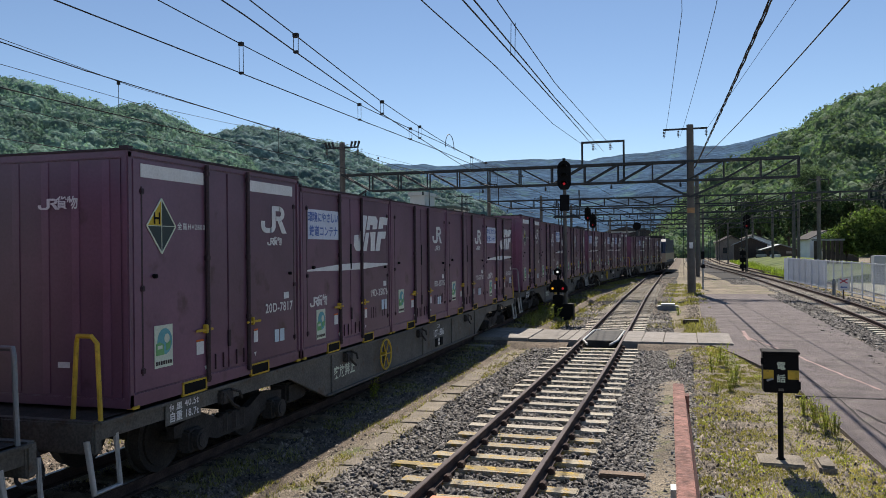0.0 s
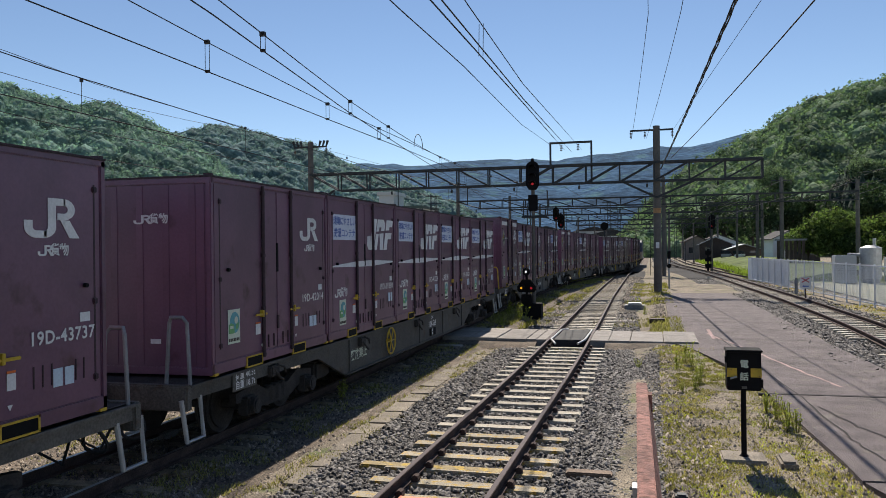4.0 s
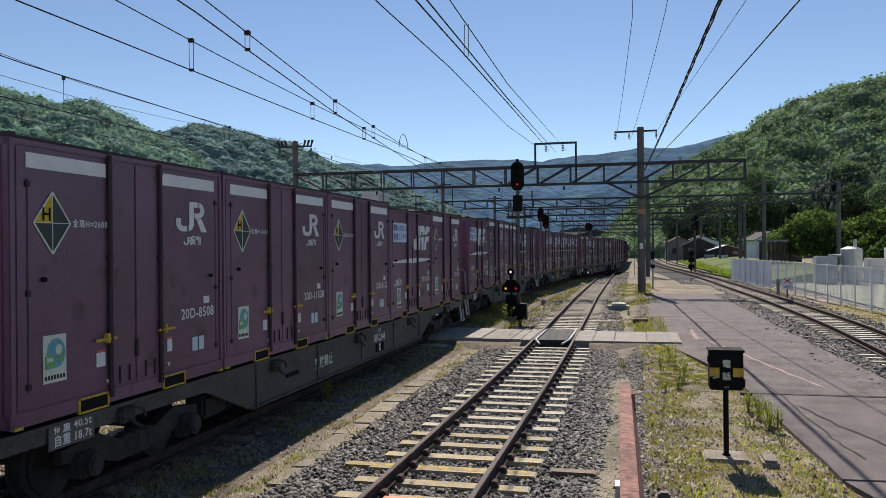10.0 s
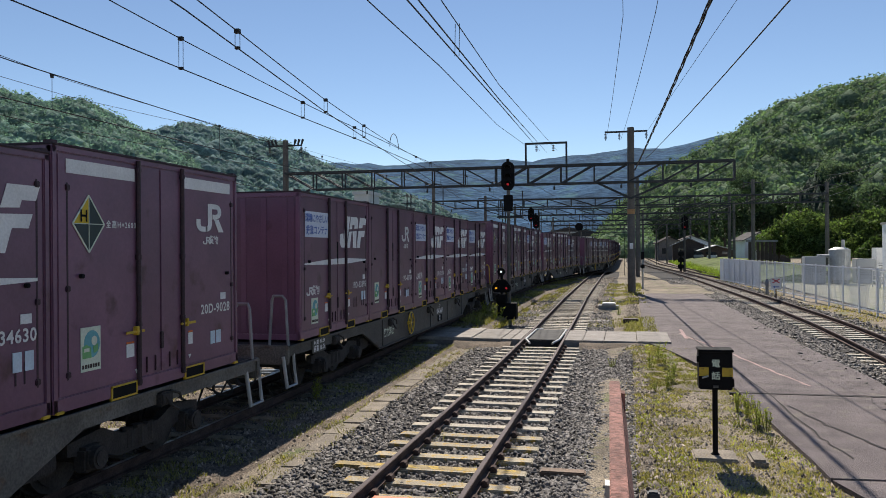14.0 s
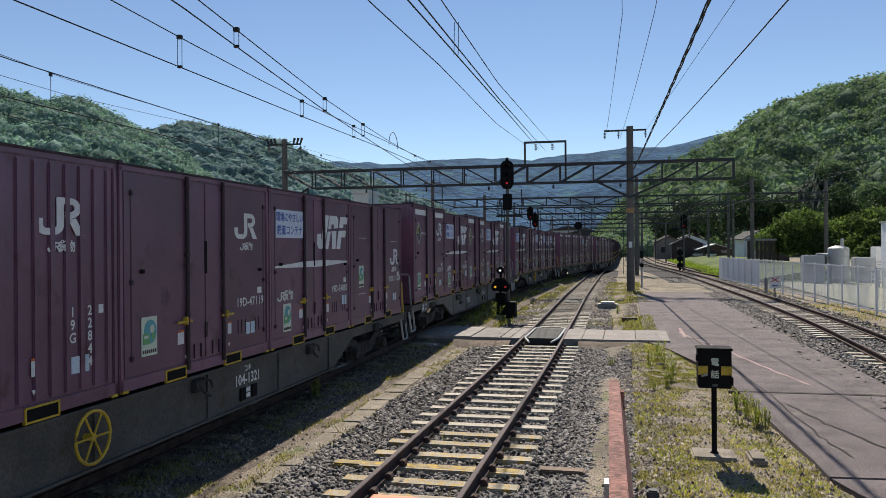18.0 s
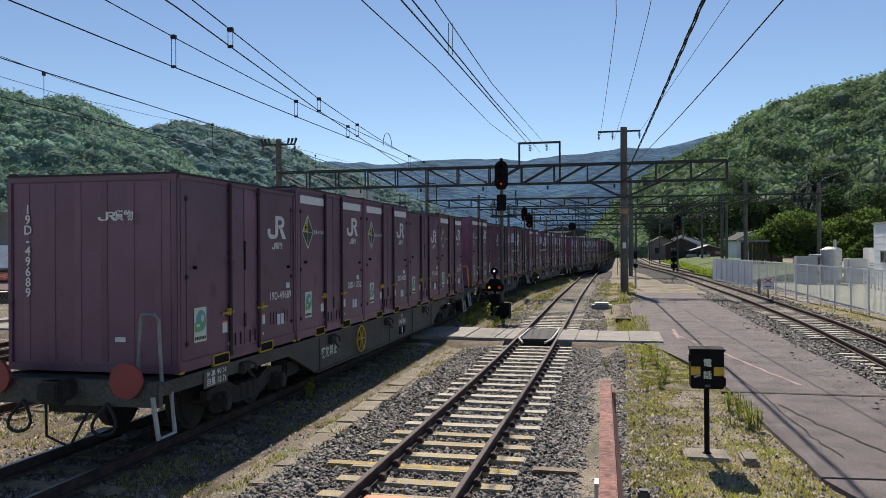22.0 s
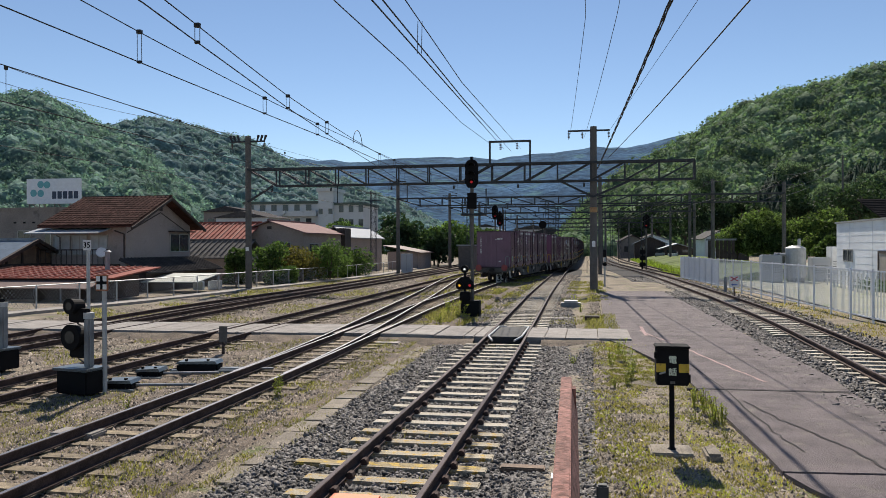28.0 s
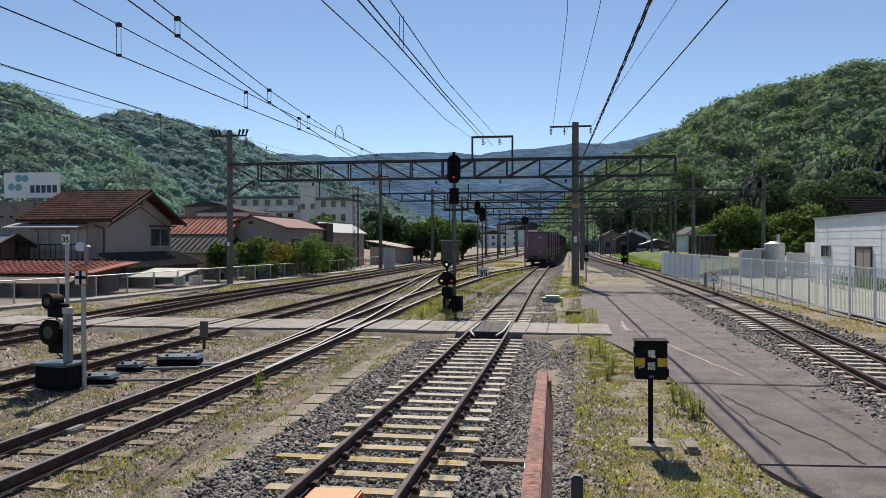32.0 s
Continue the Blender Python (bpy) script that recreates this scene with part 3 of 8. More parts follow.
def container_mesh_parts(kind):
    """The shared meshes of one kind of container; +x is the side with the doors towards the platforms."""
    h = 2.6 if kind in "AD" else 2.5
    R = []

    def add(name, bm, material, label="", m=None, smooth=False):
        R.append((name, bm if isinstance(bm, bpy.types.Mesh) else mesh_of(name, bm, material, smooth), label, m or Matrix()))
    body = B()
    box(body, -WIDE + 0.02, WIDE - 0.02, -LONG + 0.03, LONG - 0.03, 0.02, h - 0.03, 0.01)
    add("body", body, "maroon")
    frame_ = B()
    for x in (-1, 1):
        for y in (-1, 1):
            box(frame_, x * WIDE - 0.07 if x > 0 else -WIDE, x * WIDE if x > 0 else -WIDE + 0.07, y * LONG - 0.075 if y > 0 else -LONG, LONG if y > 0 else -LONG + 0.075, 0, h, 0.012)
    for y in (-1, 1):
        a, b = (LONG - 0.06, LONG) if y > 0 else (-LONG, -LONG + 0.06)
        box(frame_, -WIDE, WIDE, a, b, h - 0.075, h, 0.01)
        box(frame_, -WIDE, WIDE, a, b, 0, 0.10, 0.01)
    for x in (-1, 1):
        a, b = (WIDE - 0.05, WIDE) if x > 0 else (-WIDE, -WIDE + 0.05)
        box(frame_, a, b, -LONG, LONG, h - 0.06, h, 0.008)
        box(frame_, a, b, -LONG, LONG, 0.0, 0.14, 0.008)
    add("corner_frame", frame_, "maroon")
    roof = box(B(), -WIDE - 0.012, WIDE + 0.012, -LONG - 0.005, LONG + 0.005, h, h + 0.025, 0.008)
    for f in (0.0, 1.0):
        for x in (-1, 1):
            box(roof, x * (WIDE - 0.06) - 0.05, x * (WIDE - 0.06) + 0.05, fr(f) * 0.97 - 0.04, fr(f) * 0.97 + 0.04, h + 0.02, h + 0.05)
    add("roof", roof, "maroon_dark")
    for s in (-1, 1):
        add("end_panel", box(B(), -1.12, 1.12, s * (LONG - 0.026) - 0.004, s * (LONG - 0.026) + 0.004, 0.1, h - 0.08), "maroon")
        rib = mesh_of("end_rib", box(B(), -0.05, 0.05, -0.007, 0.007, 0.12, h - 0.09, 0.005), "maroon")
        for i in range(6):
            add("end_rib", rib, "", "", Matrix.Translation((-0.95 + i * 0.38, s * (LONG - 0.021), 0)))
    xs = WIDE - 0.02
    if kind == "G":
        g = B()
        for i in range(17):
            y = fr(0.04 + i * 0.0575)
            box(g, xs - 0.01, xs + 0.022, y - 0.045, y + 0.045, 0.16, h - 0.08, 0.014)
        add("corrugated_side", g, "maroon", "vertically corrugated side panel")
    else:
        for a, b in ((0.375, 0.488), (0.494, 0.607)):
            add("door", box(B(), xs - 0.005, xs + 0.014, fr(a), fr(b), 0.16, h - 0.075, 0.006), "maroon")
        for a, b in ((0.025, 0.362), (0.620, 0.975)):
            add("side_panel", box(B(), xs - 0.005, xs + 0.010, fr(a), fr(b), 0.15, h - 0.075, 0.006), "maroon")
        for f in (0.368, 0.612):
            rod = tube(B(), (xs + 0.035, fr(f), 0.06), (xs + 0.035, fr(f), h - 0.02), 0.027, 8)
            for z in (0.10, 0.75, 1.5, h - 0.12):
                box(rod, xs, xs + 0.055, fr(f) - 0.035, fr(f) + 0.035, z - 0.03, z + 0.03, 0.006)
            add("lock_rod", rod, "maroon_dark")
        for f, s in ((0.345, -1), (0.640, 1)):
            hd = box(B(), xs + 0.035, xs + 0.055, fr(f) - 0.17, fr(f) + 0.17, 0.655, 0.685, 0.006)
            box(hd, xs, xs + 0.065, fr(f) - s * 0.03 - 0.02, fr(f) - s * 0.03 + 0.02, 0.63, 0.73, 0.006)
            add("door_handle", hd, "yellow", "worn yellow door handle")
        if kind in "BCV":
            add("door_slot", box(B(), xs, xs + 0.02, fr(0.487), fr(0.505), 1.25, 1.68, 0.006), "black")
        lat = box(B(), xs + 0.01, xs + 0.035, fr(0.485), fr(0.5), 0.42, 0.62, 0.006)
        for f in (0.41, 0.455, 0.535, 0.58):
            add("latch_bar", box(B(), xs + 0.01, xs + 0.03, fr(f), fr(f) + 0.018, 0.18, 0.36, 0.004), "maroon_dark")
        add("door_latch", lat, "maroon_dark")
        for f in (0.06, 0.955):
            hinge = box(B(), xs + 0.002, xs + 0.012, fr(f) - 0.012, fr(f) + 0.012, 0.3, 2.25)
            for z in (0.35, 1.2 if f < 0.5 else 1.1, 2.2):
                box(hinge, xs, xs + 0.03, fr(f) - 0.03, fr(f) + 0.03, z - 0.03, z + 0.03, 0.008)
            add("hinge", hinge, "maroon_dark")
    for f in (0.235, 0.625):
        pk = B()
        y0, y1 = fr(f), fr(f + 0.125)
        box(pk, WIDE - 0.02, WIDE + 0.012, y0, y1, 0.105, 0.125)
        box(pk, WIDE - 0.02, WIDE + 0.012, y0, y0 + 0.022, -0.02, 0.125)
        box(pk, WIDE - 0.02, WIDE + 0.012, y1 - 0.022, y1, -0.02, 0.125)
        box(pk, WIDE - 0.02, WIDE + 0.012, y0, y1, -0.03, -0.01)
        add("fork_pocket", pk, "yellow", "yellow-edged fork pocket")
        add("pocket_recess", box(B(), WIDE - 0.01, WIDE + 0.004, y0 + 0.022, y1 - 0.022, -0.01, 0.105), "black")
    for f in (0.01, 0.965):
        add("corner_shoe", box(B(), WIDE - 0.06, WIDE + 0.014, fr(f), fr(f) + 0.10, -0.012, 0.018), "yellow")
    if kind in "BCV":
        for k, f in enumerate((0.735, 0.765, 0.795, 0.88, 0.91)):
            add("vent_slot", box(B(), WIDE - 0.012, WIDE - 0.004, fr(f) - 0.008, fr(f) + 0.008, 0.36, 0.56), "maroon_dark")
    add("lock_knob", tube(B(), (WIDE - 0.01, fr(0.11), 1.32), (WIDE + 0.03, fr(0.11), 1.32), 0.024, 10), "black")
    if kind != "G":
        add("lock_knob", tube(B(), (WIDE - 0.01, fr(0.915), 1.26), (WIDE + 0.03, fr(0.915), 1.26), 0.022, 10), "black")

    def decal(name, polys, material, f, z, label="", m=SIDE):
        off = Matrix.Translation((WIDE - 0.006, fr(f), z)) if m is SIDE else Matrix.Translation((f, -LONG + 0.008, z))
        add(name, flat(B(), polys), material, label, off @ m)
    def words(w, hh, f, z):
        decal("caption", caption(w, hh), "white", f, z)
        R.append(("lettering", text_mesh("lettering", "貨物", hh * 1.22, "white", 0.95), "", Matrix.Translation((WIDE - 0.001, fr(f) + w * 0.26, z)) @ SIDE))
    decal("notice_plate", [rect(-0.07, 0.07, -0.045, 0.045)], "white", 0.89 if kind in "AD" else 0.915, 0.955)
    if kind in "BV":
        for d in (-0.075, 0.075):
            decal("route_card", [rect(d - 0.055, d + 0.055, -0.09, 0.09)], "card", 0.905, 0.57, "pale blue route card")
    else:
        for d in (-0.075, 0.075):
            decal("route_card", [rect(d - 0.06, d + 0.06, -0.085, 0.085)], "card", 0.835, 0.42, "pale blue route card")
    decal("warning_label", [rect(-0.07, 0.07, -0.085, 0.06)], "white", 0.33, 0.48)
    decal("warning_band", [rect(-0.07, 0.07, 0.065, 0.085)], "orange", 0.33, 0.48)
    decal("warning_label", [rect(-0.05, 0.05, -0.085, 0.06)], "white", 0.665, 0.48)
    decal("warning_band", [rect(-0.05, 0.05, 0.065, 0.085)], "orange", 0.665, 0.48)
    decal("arrow", [[(-0.03, 0.03), (0.03, 0.03), (0, -0.02)]], "white", 0.36, 0.22)
    decal("arrow", [[(-0.03, 0.03), (0.03, 0.03), (0, -0.02)]], "white", 0.66, 0.24)
    st = 0.18 if kind in "BW" else 0.15
    sz = {"B": 0.45, "W": 0.98}.get(kind, 0.57)
    if kind not in "V":
        at_st = Matrix.Translation((WIDE - 0.006, fr(st), sz)) @ SIDE
        decal("mark_sticker", [rect(-0.155, 0.155, -0.225, 0.225)], "pale", st, sz, "pale green round-mark sticker")
        def sticker(name, polys, depth, material):
            R.append((name, mesh_of(name, flat(B(), polys, depth), material), "", at_st))
        sticker("sticker_ring", [ring(0.015, 0.05, 0.125, 0.14)], 0.007, "teal")
        sticker("sticker_land", [ring(0.05, 0.08, 0.045, 0.05, 12)], 0.009, "pale")
        sticker("sticker_leaf", [[(0.03, 0.02), (0.11, 0.05), (0.10, -0.03), (0.04, -0.05)]], 0.011, "green")
        sticker("sticker_block", [[(-0.13, -0.09), (-0.13, 0.03), (-0.08, 0.05), (-0.01, 0.02), (0.0, -0.09)]], 0.012, "green")
        sticker("sticker_window", [rect(-0.115, -0.035, -0.025, 0.012)], 0.014, "pale")
        sticker("sticker_caption", [rect(-0.135 + i * 0.04, -0.108 + i * 0.04, -0.195, -0.155) for i in range(7)], 0.007, "wood_dark")
    if kind in "AD":
        for a, b in ((0.055, 0.356), (0.625, 0.945)):
            decal("white_band", [rect(fr(a), fr(b), -0.07, 0.07)], "white", 0.5, h - 0.185)
        if kind == "D":
            for a, b in ((0.385, 0.475), (0.505, 0.592)):
                decal("white_band", [rect(fr(a), fr(b), -0.07, 0.07)], "white", 0.5, h - 0.185)
        decal("hazard_diamond", [[(-0.235, 0), (0, 0), (0, 0.28)]], "yellow_paint", 0.145, 1.85, "yellow and black height diamond")
        decal("hazard_diamond", [[(0, 0.004), (0.235, 0), (0, 0.28)], [(-0.235, 0), (0, -0.28), (0, 0)], [(0, 0), (0, -0.28), (0.235, 0)]], "diamond", 0.145, 1.85)
        edge = []
        q = [(-0.245, 0), (0, 0.292), (0.245, 0), (0, -0.292)]
        for a, b in zip(q, q[1:] + q[:1]):
            d = Vector((b[0] - a[0], b[1] - a[1])).normalized() * 0.008
            edge.append([(a[0] - d.y, a[1] + d.x), (a[0] + d.y, a[1] - d.x), (b[0] + d.y, b[1] - d.x), (b[0] - d.y, b[1] + d.x)])
        edge += [rect(-0.23, 0.23, -0.004, 0.004), rect(-0.004, 0.004, -0.28, 0.28)]
        R.append(("diamond_border", mesh_of("diamond_border", flat(B(), edge, 0.008), "pale"), "", Matrix.Translation((WIDE - 0.006, fr(0.145), 1.85)) @ SIDE))
        R.append(("letter", text_mesh("letter", "H", 0.17, "black"), "", Matrix.Translation((WIDE + 0.004, fr(0.123), 1.925)) @ SIDE))
        R.append(("lettering", text_mesh("lettering", "全高H=2600", 0.085, "white", 1.25), "", Matrix.Translation((WIDE - 0.001, fr(0.29), 1.85)) @ SIDE))
    if kind in "ADCG":
        f = 0.80 if kind != "G" else 0.76
        decal("company_mark", [[(x * 1.26, y * 0.84) for x, y in q] for q in MARK], "white", f - 0.012, h - 0.60, "white company mark")
        words(0.36, 0.10, f, h - 0.90)
    if kind in "BV":
        decal("company_mark", [[(x * 1.36, y * 1.07) for x, y in q] for q in SLANT], "white", 0.72 if kind == "B" else 0.57, h - 0.62, "large slanted white company mark")
        decal("white_sweep", [[(fr(0.06), -0.01), (fr(0.36), -0.025), (fr(0.36), 0.07), (fr(0.06), 0.015)], [(fr(0.375), -0.028), (fr(0.60), -0.03), (fr(0.60), 0.085), (fr(0.375), 0.072)], [(fr(0.62), -0.03), (fr(0.955), 0.02), (fr(0.955), 0.05), (fr(0.62), 0.085)]], "white", 0.5, 1.275)
    if kind in "BV":
        decal("slogan_panel", [rect(-0.545, 0.545, -0.225, 0.225)], "panel_white", 0.215, h - 0.53, "white slogan panel with blue characters")
        R.append(("slogan", text_mesh("slogan", "環境にやさしい", 0.158, "panel_blue", 0.95), "", Matrix.Translation((WIDE + 0.002, fr(0.215), h - 0.43)) @ SIDE))
        R.append(("slogan", text_mesh("slogan", "鉄道コンテナ", 0.168, "panel_blue", 1.02), "", Matrix.Translation((WIDE + 0.002, fr(0.215), h - 0.64)) @ SIDE))
        words(0.56, 0.145, 0.155, 0.80)
    if kind == "V":
        decal("vent_plate", [rect(-0.09, 0.09, -0.11, 0.11)], "steel", 0.87, 1.6, "small grey vent plate")
        for f, z in ((0.24, 1.72), (0.80, 1.72), (0.22, 0.60), (0.80, 0.56)):
            decal("thin_line", [rect(-0.3, 0.3, -0.008, 0.008)], "pale", f, z)
    if kind == "W":
        decal("company_mark", [[(x * 1.2, y * 0.84) for x, y in q] for q in MARK], "white", 0.82, 1.36, "white company mark")
        words(0.36, 0.10, 0.82, 1.06)
        for f, z in ((0.83, 1.72), (0.20, 1.78), (0.20, 0.62)):
            decal("thin_line", [rect(-0.25, 0.25, -0.006, 0.006)], "white", f, z)
    if kind in "BV":
        decal("end_mark", [[(x * 0.62, y * 0.62) for x, y in q] for q in SLANT], "white", -0.55, h - 0.42, "", REAR)
    else:
        decal("end_caption", caption(0.50, 0.115), "white", 0.36, h - 0.52, "", REAR)
        R.append(("lettering", text_mesh("lettering", "貨物", 0.14, "white", 0.95), "", Matrix.Translation((0.36 + 0.12, -LONG + 0.003, h - 0.52)) @ REAR))
    decal("end_plate", [rect(-0.075, 0.075, -0.03, 0.03)], "white", 0.42 if kind != "B" else -0.2, 0.42, "", REAR)
    return R



CONT_LABEL = {"A": "tall maroon freight container with white bands and a height diamond",
              "D": "tall maroon freight container with an unbroken row of white bands",
              "B": "maroon freight container with a white slogan panel and sweep",
              "C": "plain maroon freight container with a white company mark",
              "G": "corrugated maroon steel freight container with a white company mark",
              "V": "ventilated maroon freight container with a slanted white mark",
              "W": "plain maroon ventilated freight container with a low white mark"}
KITS = {k: container_mesh_parts(k) for k in "ABCDGVW"}
NUMBERS = {"ABCCB": ["20D-7817", "19D-35076", "19D-30705", "19D-33784", "19D-36214"], "CBBBB": ["19D-42014", "19D-39390", "19D-41224", "19D-35823", "19D-38105"],
           "VADBC": ["V19C-1029", "20D-8910", "20D-3090", "19D-25647", "19D-43737"], "AAABA": ["20D-8508", "20D-11538", "20D-8122", "19D-36505", "20D-2603"],
           "BCBBB": ["19D-33395", "19D-43738", "19D-31578", "19D-33238", "19D-31565"], "ABABA": ["20D-9147", "19D-35188", "20D-6117", "19D-34630", "20D-9028"],
           "DGCBW": ["20D-6940", "19G-22844", "19D-47119", "19D-34880", "V19C-11659"], "CAACA": ["19D-49689", "20D-11752", "20D-4382", "19D-43642", "20D-8935"]}
TRAIN = []      # (thing, distance of its wagon's centre from the fourth wagon's rear load, pose on the wagon)


def build_container(kind, number, tail=False):
    c = thing("container", CONT_LABEL[kind], "freight container", group="containers on the train")
    for name, me, label, m in KITS[kind]:
        part(name, me, None, c, label).matrix_local = m
    h = 2.6 if kind in "AD" else 2.5
    if number:
        if kind == "G":
            me = None
            for i, row in enumerate(("19G", "22844")):
                for j, ch in enumerate(row):
                    lettering(c, ch, 0.14, "white", Matrix.Translation((WIDE + 0.012, fr(0.80 + 0.07 * i), 0.95 - 0.13 * j)) @ SIDE, "digit")
        else:
            lettering(c, number, 0.172, "white", Matrix.Translation((WIDE - 0.001, fr(0.835), 0.80 if kind != "W" else 0.84)) @ SIDE, tight=1.1)
    if tail:
        for j, ch in enumerate(number):
            lettering(c, ch, 0.165, "white", Matrix.Translation((-0.92, -LONG + 0.004, h - 0.42 - 0.135 * j)) @ REAR, "digit")
    return c


def bogie(w, yc):
    b = thing("bogie", "", "")
    b.parent = w
    b.location = (0, yc, 0)
    for s in (-1, 1):
        f = B()
        prism(f, [(-1.25, 0.47), (-1.25, 0.60), (-0.7, 0.66), (-0.35, 0.52), (0.35, 0.52), (0.7, 0.66), (1.25, 0.60), (1.25, 0.47), (0.75, 0.40), (0.4, 0.28), (-0.4, 0.28), (-0.75, 0.40)], "x", s * 0.93, s * 1.03)
        for k in (-0.2, 0, 0.2):
            tube(f, (s * 0.98, k, 0.33), (s * 0.98, k, 0.55), 0.075, 8)
        part("side_frame", f, "under", b)
    for y in (-0.95, 0.95):
        for s in (-1, 1):
            wm = tube(B(), (s * 0.50, 0, 0), (s * 0.63, 0, 0), 0.405, 28)
            tube(wm, (s * 0.47, 0, 0), (s * 0.50, 0, 0), 0.43, 28)
            tube(wm, (s * 0.62, 0, 0), (s * 0.66, 0, 0), 0.33, 24)
            part("wheel", wm, "under", b).location = (0, y, 0.405)
        part("axle", tube(B(), (-1.0, 0, 0), (1.0, 0, 0), 0.07, 10), "under", b).location = (0, y, 0.405)
        for s in (-1, 1):
            bx = box(B(), s * 1.05 - 0.09, s * 1.05 + 0.09, y - 0.15, y + 0.15, 0.27, 0.53, 0.03)
            tube(bx, (s * 1.05, y, 0.405), (s * 1.20, y, 0.405), 0.12, 16)
            tube(bx, (s * 1.2, y, 0.405), (s * 1.215, y, 0.405), 0.085, 16)
            part("axle_box", bx, "under", b)
    return b


def build_wagon(number, rails_col="steel", wheel=True, tail=False):
    w = thing("container_wagon", "dark grey bogie container flat wagon with a fish-bellied side sill", "wagon", group="wagons of the train")
    for s in (-1, 1):
        sill = prism(B(), [(-9.75, 0.96), (-9.75, 0.78), (-5.9, 0.76), (-4.7, 0.30), (4.7, 0.30), (5.9, 0.76), (9.75, 0.78), (9.75, 0.96)], "x", s * 1.13, s * 1.19)
        prism(sill, [(-9.75, 0.96), (-9.75, 0.93), (9.75, 0.93), (9.75, 0.96)], "x", s * 1.10, s * 1.24)
        prism(sill, [(-4.7, 0.325), (-4.7, 0.295), (4.7, 0.295), (4.7, 0.325)], "x", s * 1.10, s * 1.23)
        for y in (-4.5, -2.2, 0.1, 2.3, 4.5):
            box(sill, min(s * 1.19, s * 1.215), max(s * 1.19, s * 1.215), y - 0.03, y + 0.03, 0.31, 0.94)
        part("side_sill", sill, "wagon", w)
    part("floor_frame", box(box(B(), -1.13, 1.13, -9.75, 9.75, 0.88, 0.955), -0.35, 0.35, -9.75, 9.75, 0.55, 0.88), "under", w)
    for s in (-1, 1):
        part("end_beam", box(B(), -1.22, 1.22, s * 9.78 - 0.06, s * 9.78 + 0.06, 0.66, 0.97, 0.02), "wagon", w)
        cp = box(B(), -0.13, 0.13, min(s * 9.8, s * 10.2), max(s * 9.8, s * 10.2), 0.76, 1.0, 0.04)
        box(cp, -0.20, 0.16, s * 10.08 - 0.1, s * 10.08 + 0.1, 0.72, 1.0, 0.05)
        part("coupler", cp, "under", w)
        hose = B()
        for x in (-0.62, 0.55):
            pts = [(x + 0.16 * math.sin(a), s * (9.86 + 0.10 * math.sin(a * 0.5)), 0.70 - 0.36 * math.sin(a / 2)) for a in [i * 2 * math.pi / 12 for i in range(13)]]
            path_tube(hose, pts, 0.022, 6)
        path_tube(hose, [(-0.3, s * 9.86, 0.7), (-0.22, s * 9.95, 0.3), (0.1, s * 9.95, 0.18), (0.3, s * 9.88, 0.6)], 0.018, 6)
        part("brake_hose", hose, "rubber", w)
    for y in (-9.68, 9.68):
        s = 1 if y > 0 else -1
        hr = path_tube(B(), [(1.18, y - 0.02, 0.95), (1.13, y, 1.70), (1.09, y + s * 0.03, 1.77), (0.93, y + s * 0.03, 1.77), (0.89, y, 1.70), (0.84, y, 0.95)], 0.024, 8)
        part("end_rail", hr, rails_col, w, "tubular end handrail")
        st = path_tube(B(), [(1.17, y - 0.2, 0.80), (1.22, y - 0.16, 0.30), (1.22, y + 0.20, 0.30), (1.17, y + 0.2, 0.80)], 0.03, 8)
        part("footstep", st, "galv", w, "white-painted footstep")
    part("load_plate", box(B(), 1.20, 1.215, -8.75, -8.1, 0.70, 0.96, 0.004), "wagon", w)
    lettering(w, "荷重 40.5t", 0.115, "white", Matrix.Translation((1.218, -8.42, 0.89)) @ SIDE, tight=1.1)
    lettering(w, "自重 18.7t", 0.115, "white", Matrix.Translation((1.218, -8.42, 0.77)) @ SIDE, tight=1.1)
    lettering(w, "突放禁止", 0.21, "pale", Matrix.Translation((1.195, -4.0 if wheel else -1.9, 0.60)) @ SIDE, tight=1.05)
    lettering(w, "コキ", 0.11, "white", Matrix.Translation((1.195, 1.25, 0.83)) @ SIDE)
    lettering(w, number, 0.21, "white", Matrix.Translation((1.195, 1.25, 0.68)) @ SIDE)
    for d in (-0.18, 0.18):
        part("card_frame", flat(B(), [rect(d - 0.08, d + 0.08, -0.09, 0.09)], 0.02), "black", w).matrix_local = Matrix.Translation((1.195, 1.25, 0.48)) @ SIDE
    part("caption", flat(B(), [rect(-0.06, 0.06, -0.07, -0.01), rect(-0.06, 0.06, 0.01, 0.07)]), "white", w).matrix_local = Matrix.Translation((1.196, 1.25, 0.48)) @ SIDE
    if wheel:
        bw = B()
        rim = [(1.29, -2.35 + 0.27 * math.cos(a), 0.66 + 0.27 * math.sin(a)) for a in [i * math.pi / 10 for i in range(21)]]
        path_tube(bw, rim, 0.018, 6)
        for i in range(6):
            a = i * math.pi / 3
            tube(bw, (1.29, -2.35, 0.66), (1.29, -2.35 + 0.26 * math.cos(a), 0.66 + 0.26 * math.sin(a)), 0.012, 6)
        tube(bw, (1.18, -2.35, 0.66), (1.30, -2.35, 0.66), 0.04, 10)
        part("brake_wheel", bw, "yellow", w, "yellow spoked hand-brake wheel")
    else:
        part("sill_slot", box(B(), 1.19, 1.2, -3.5, -3.0, 0.56, 0.62, 0.02), "black", w)
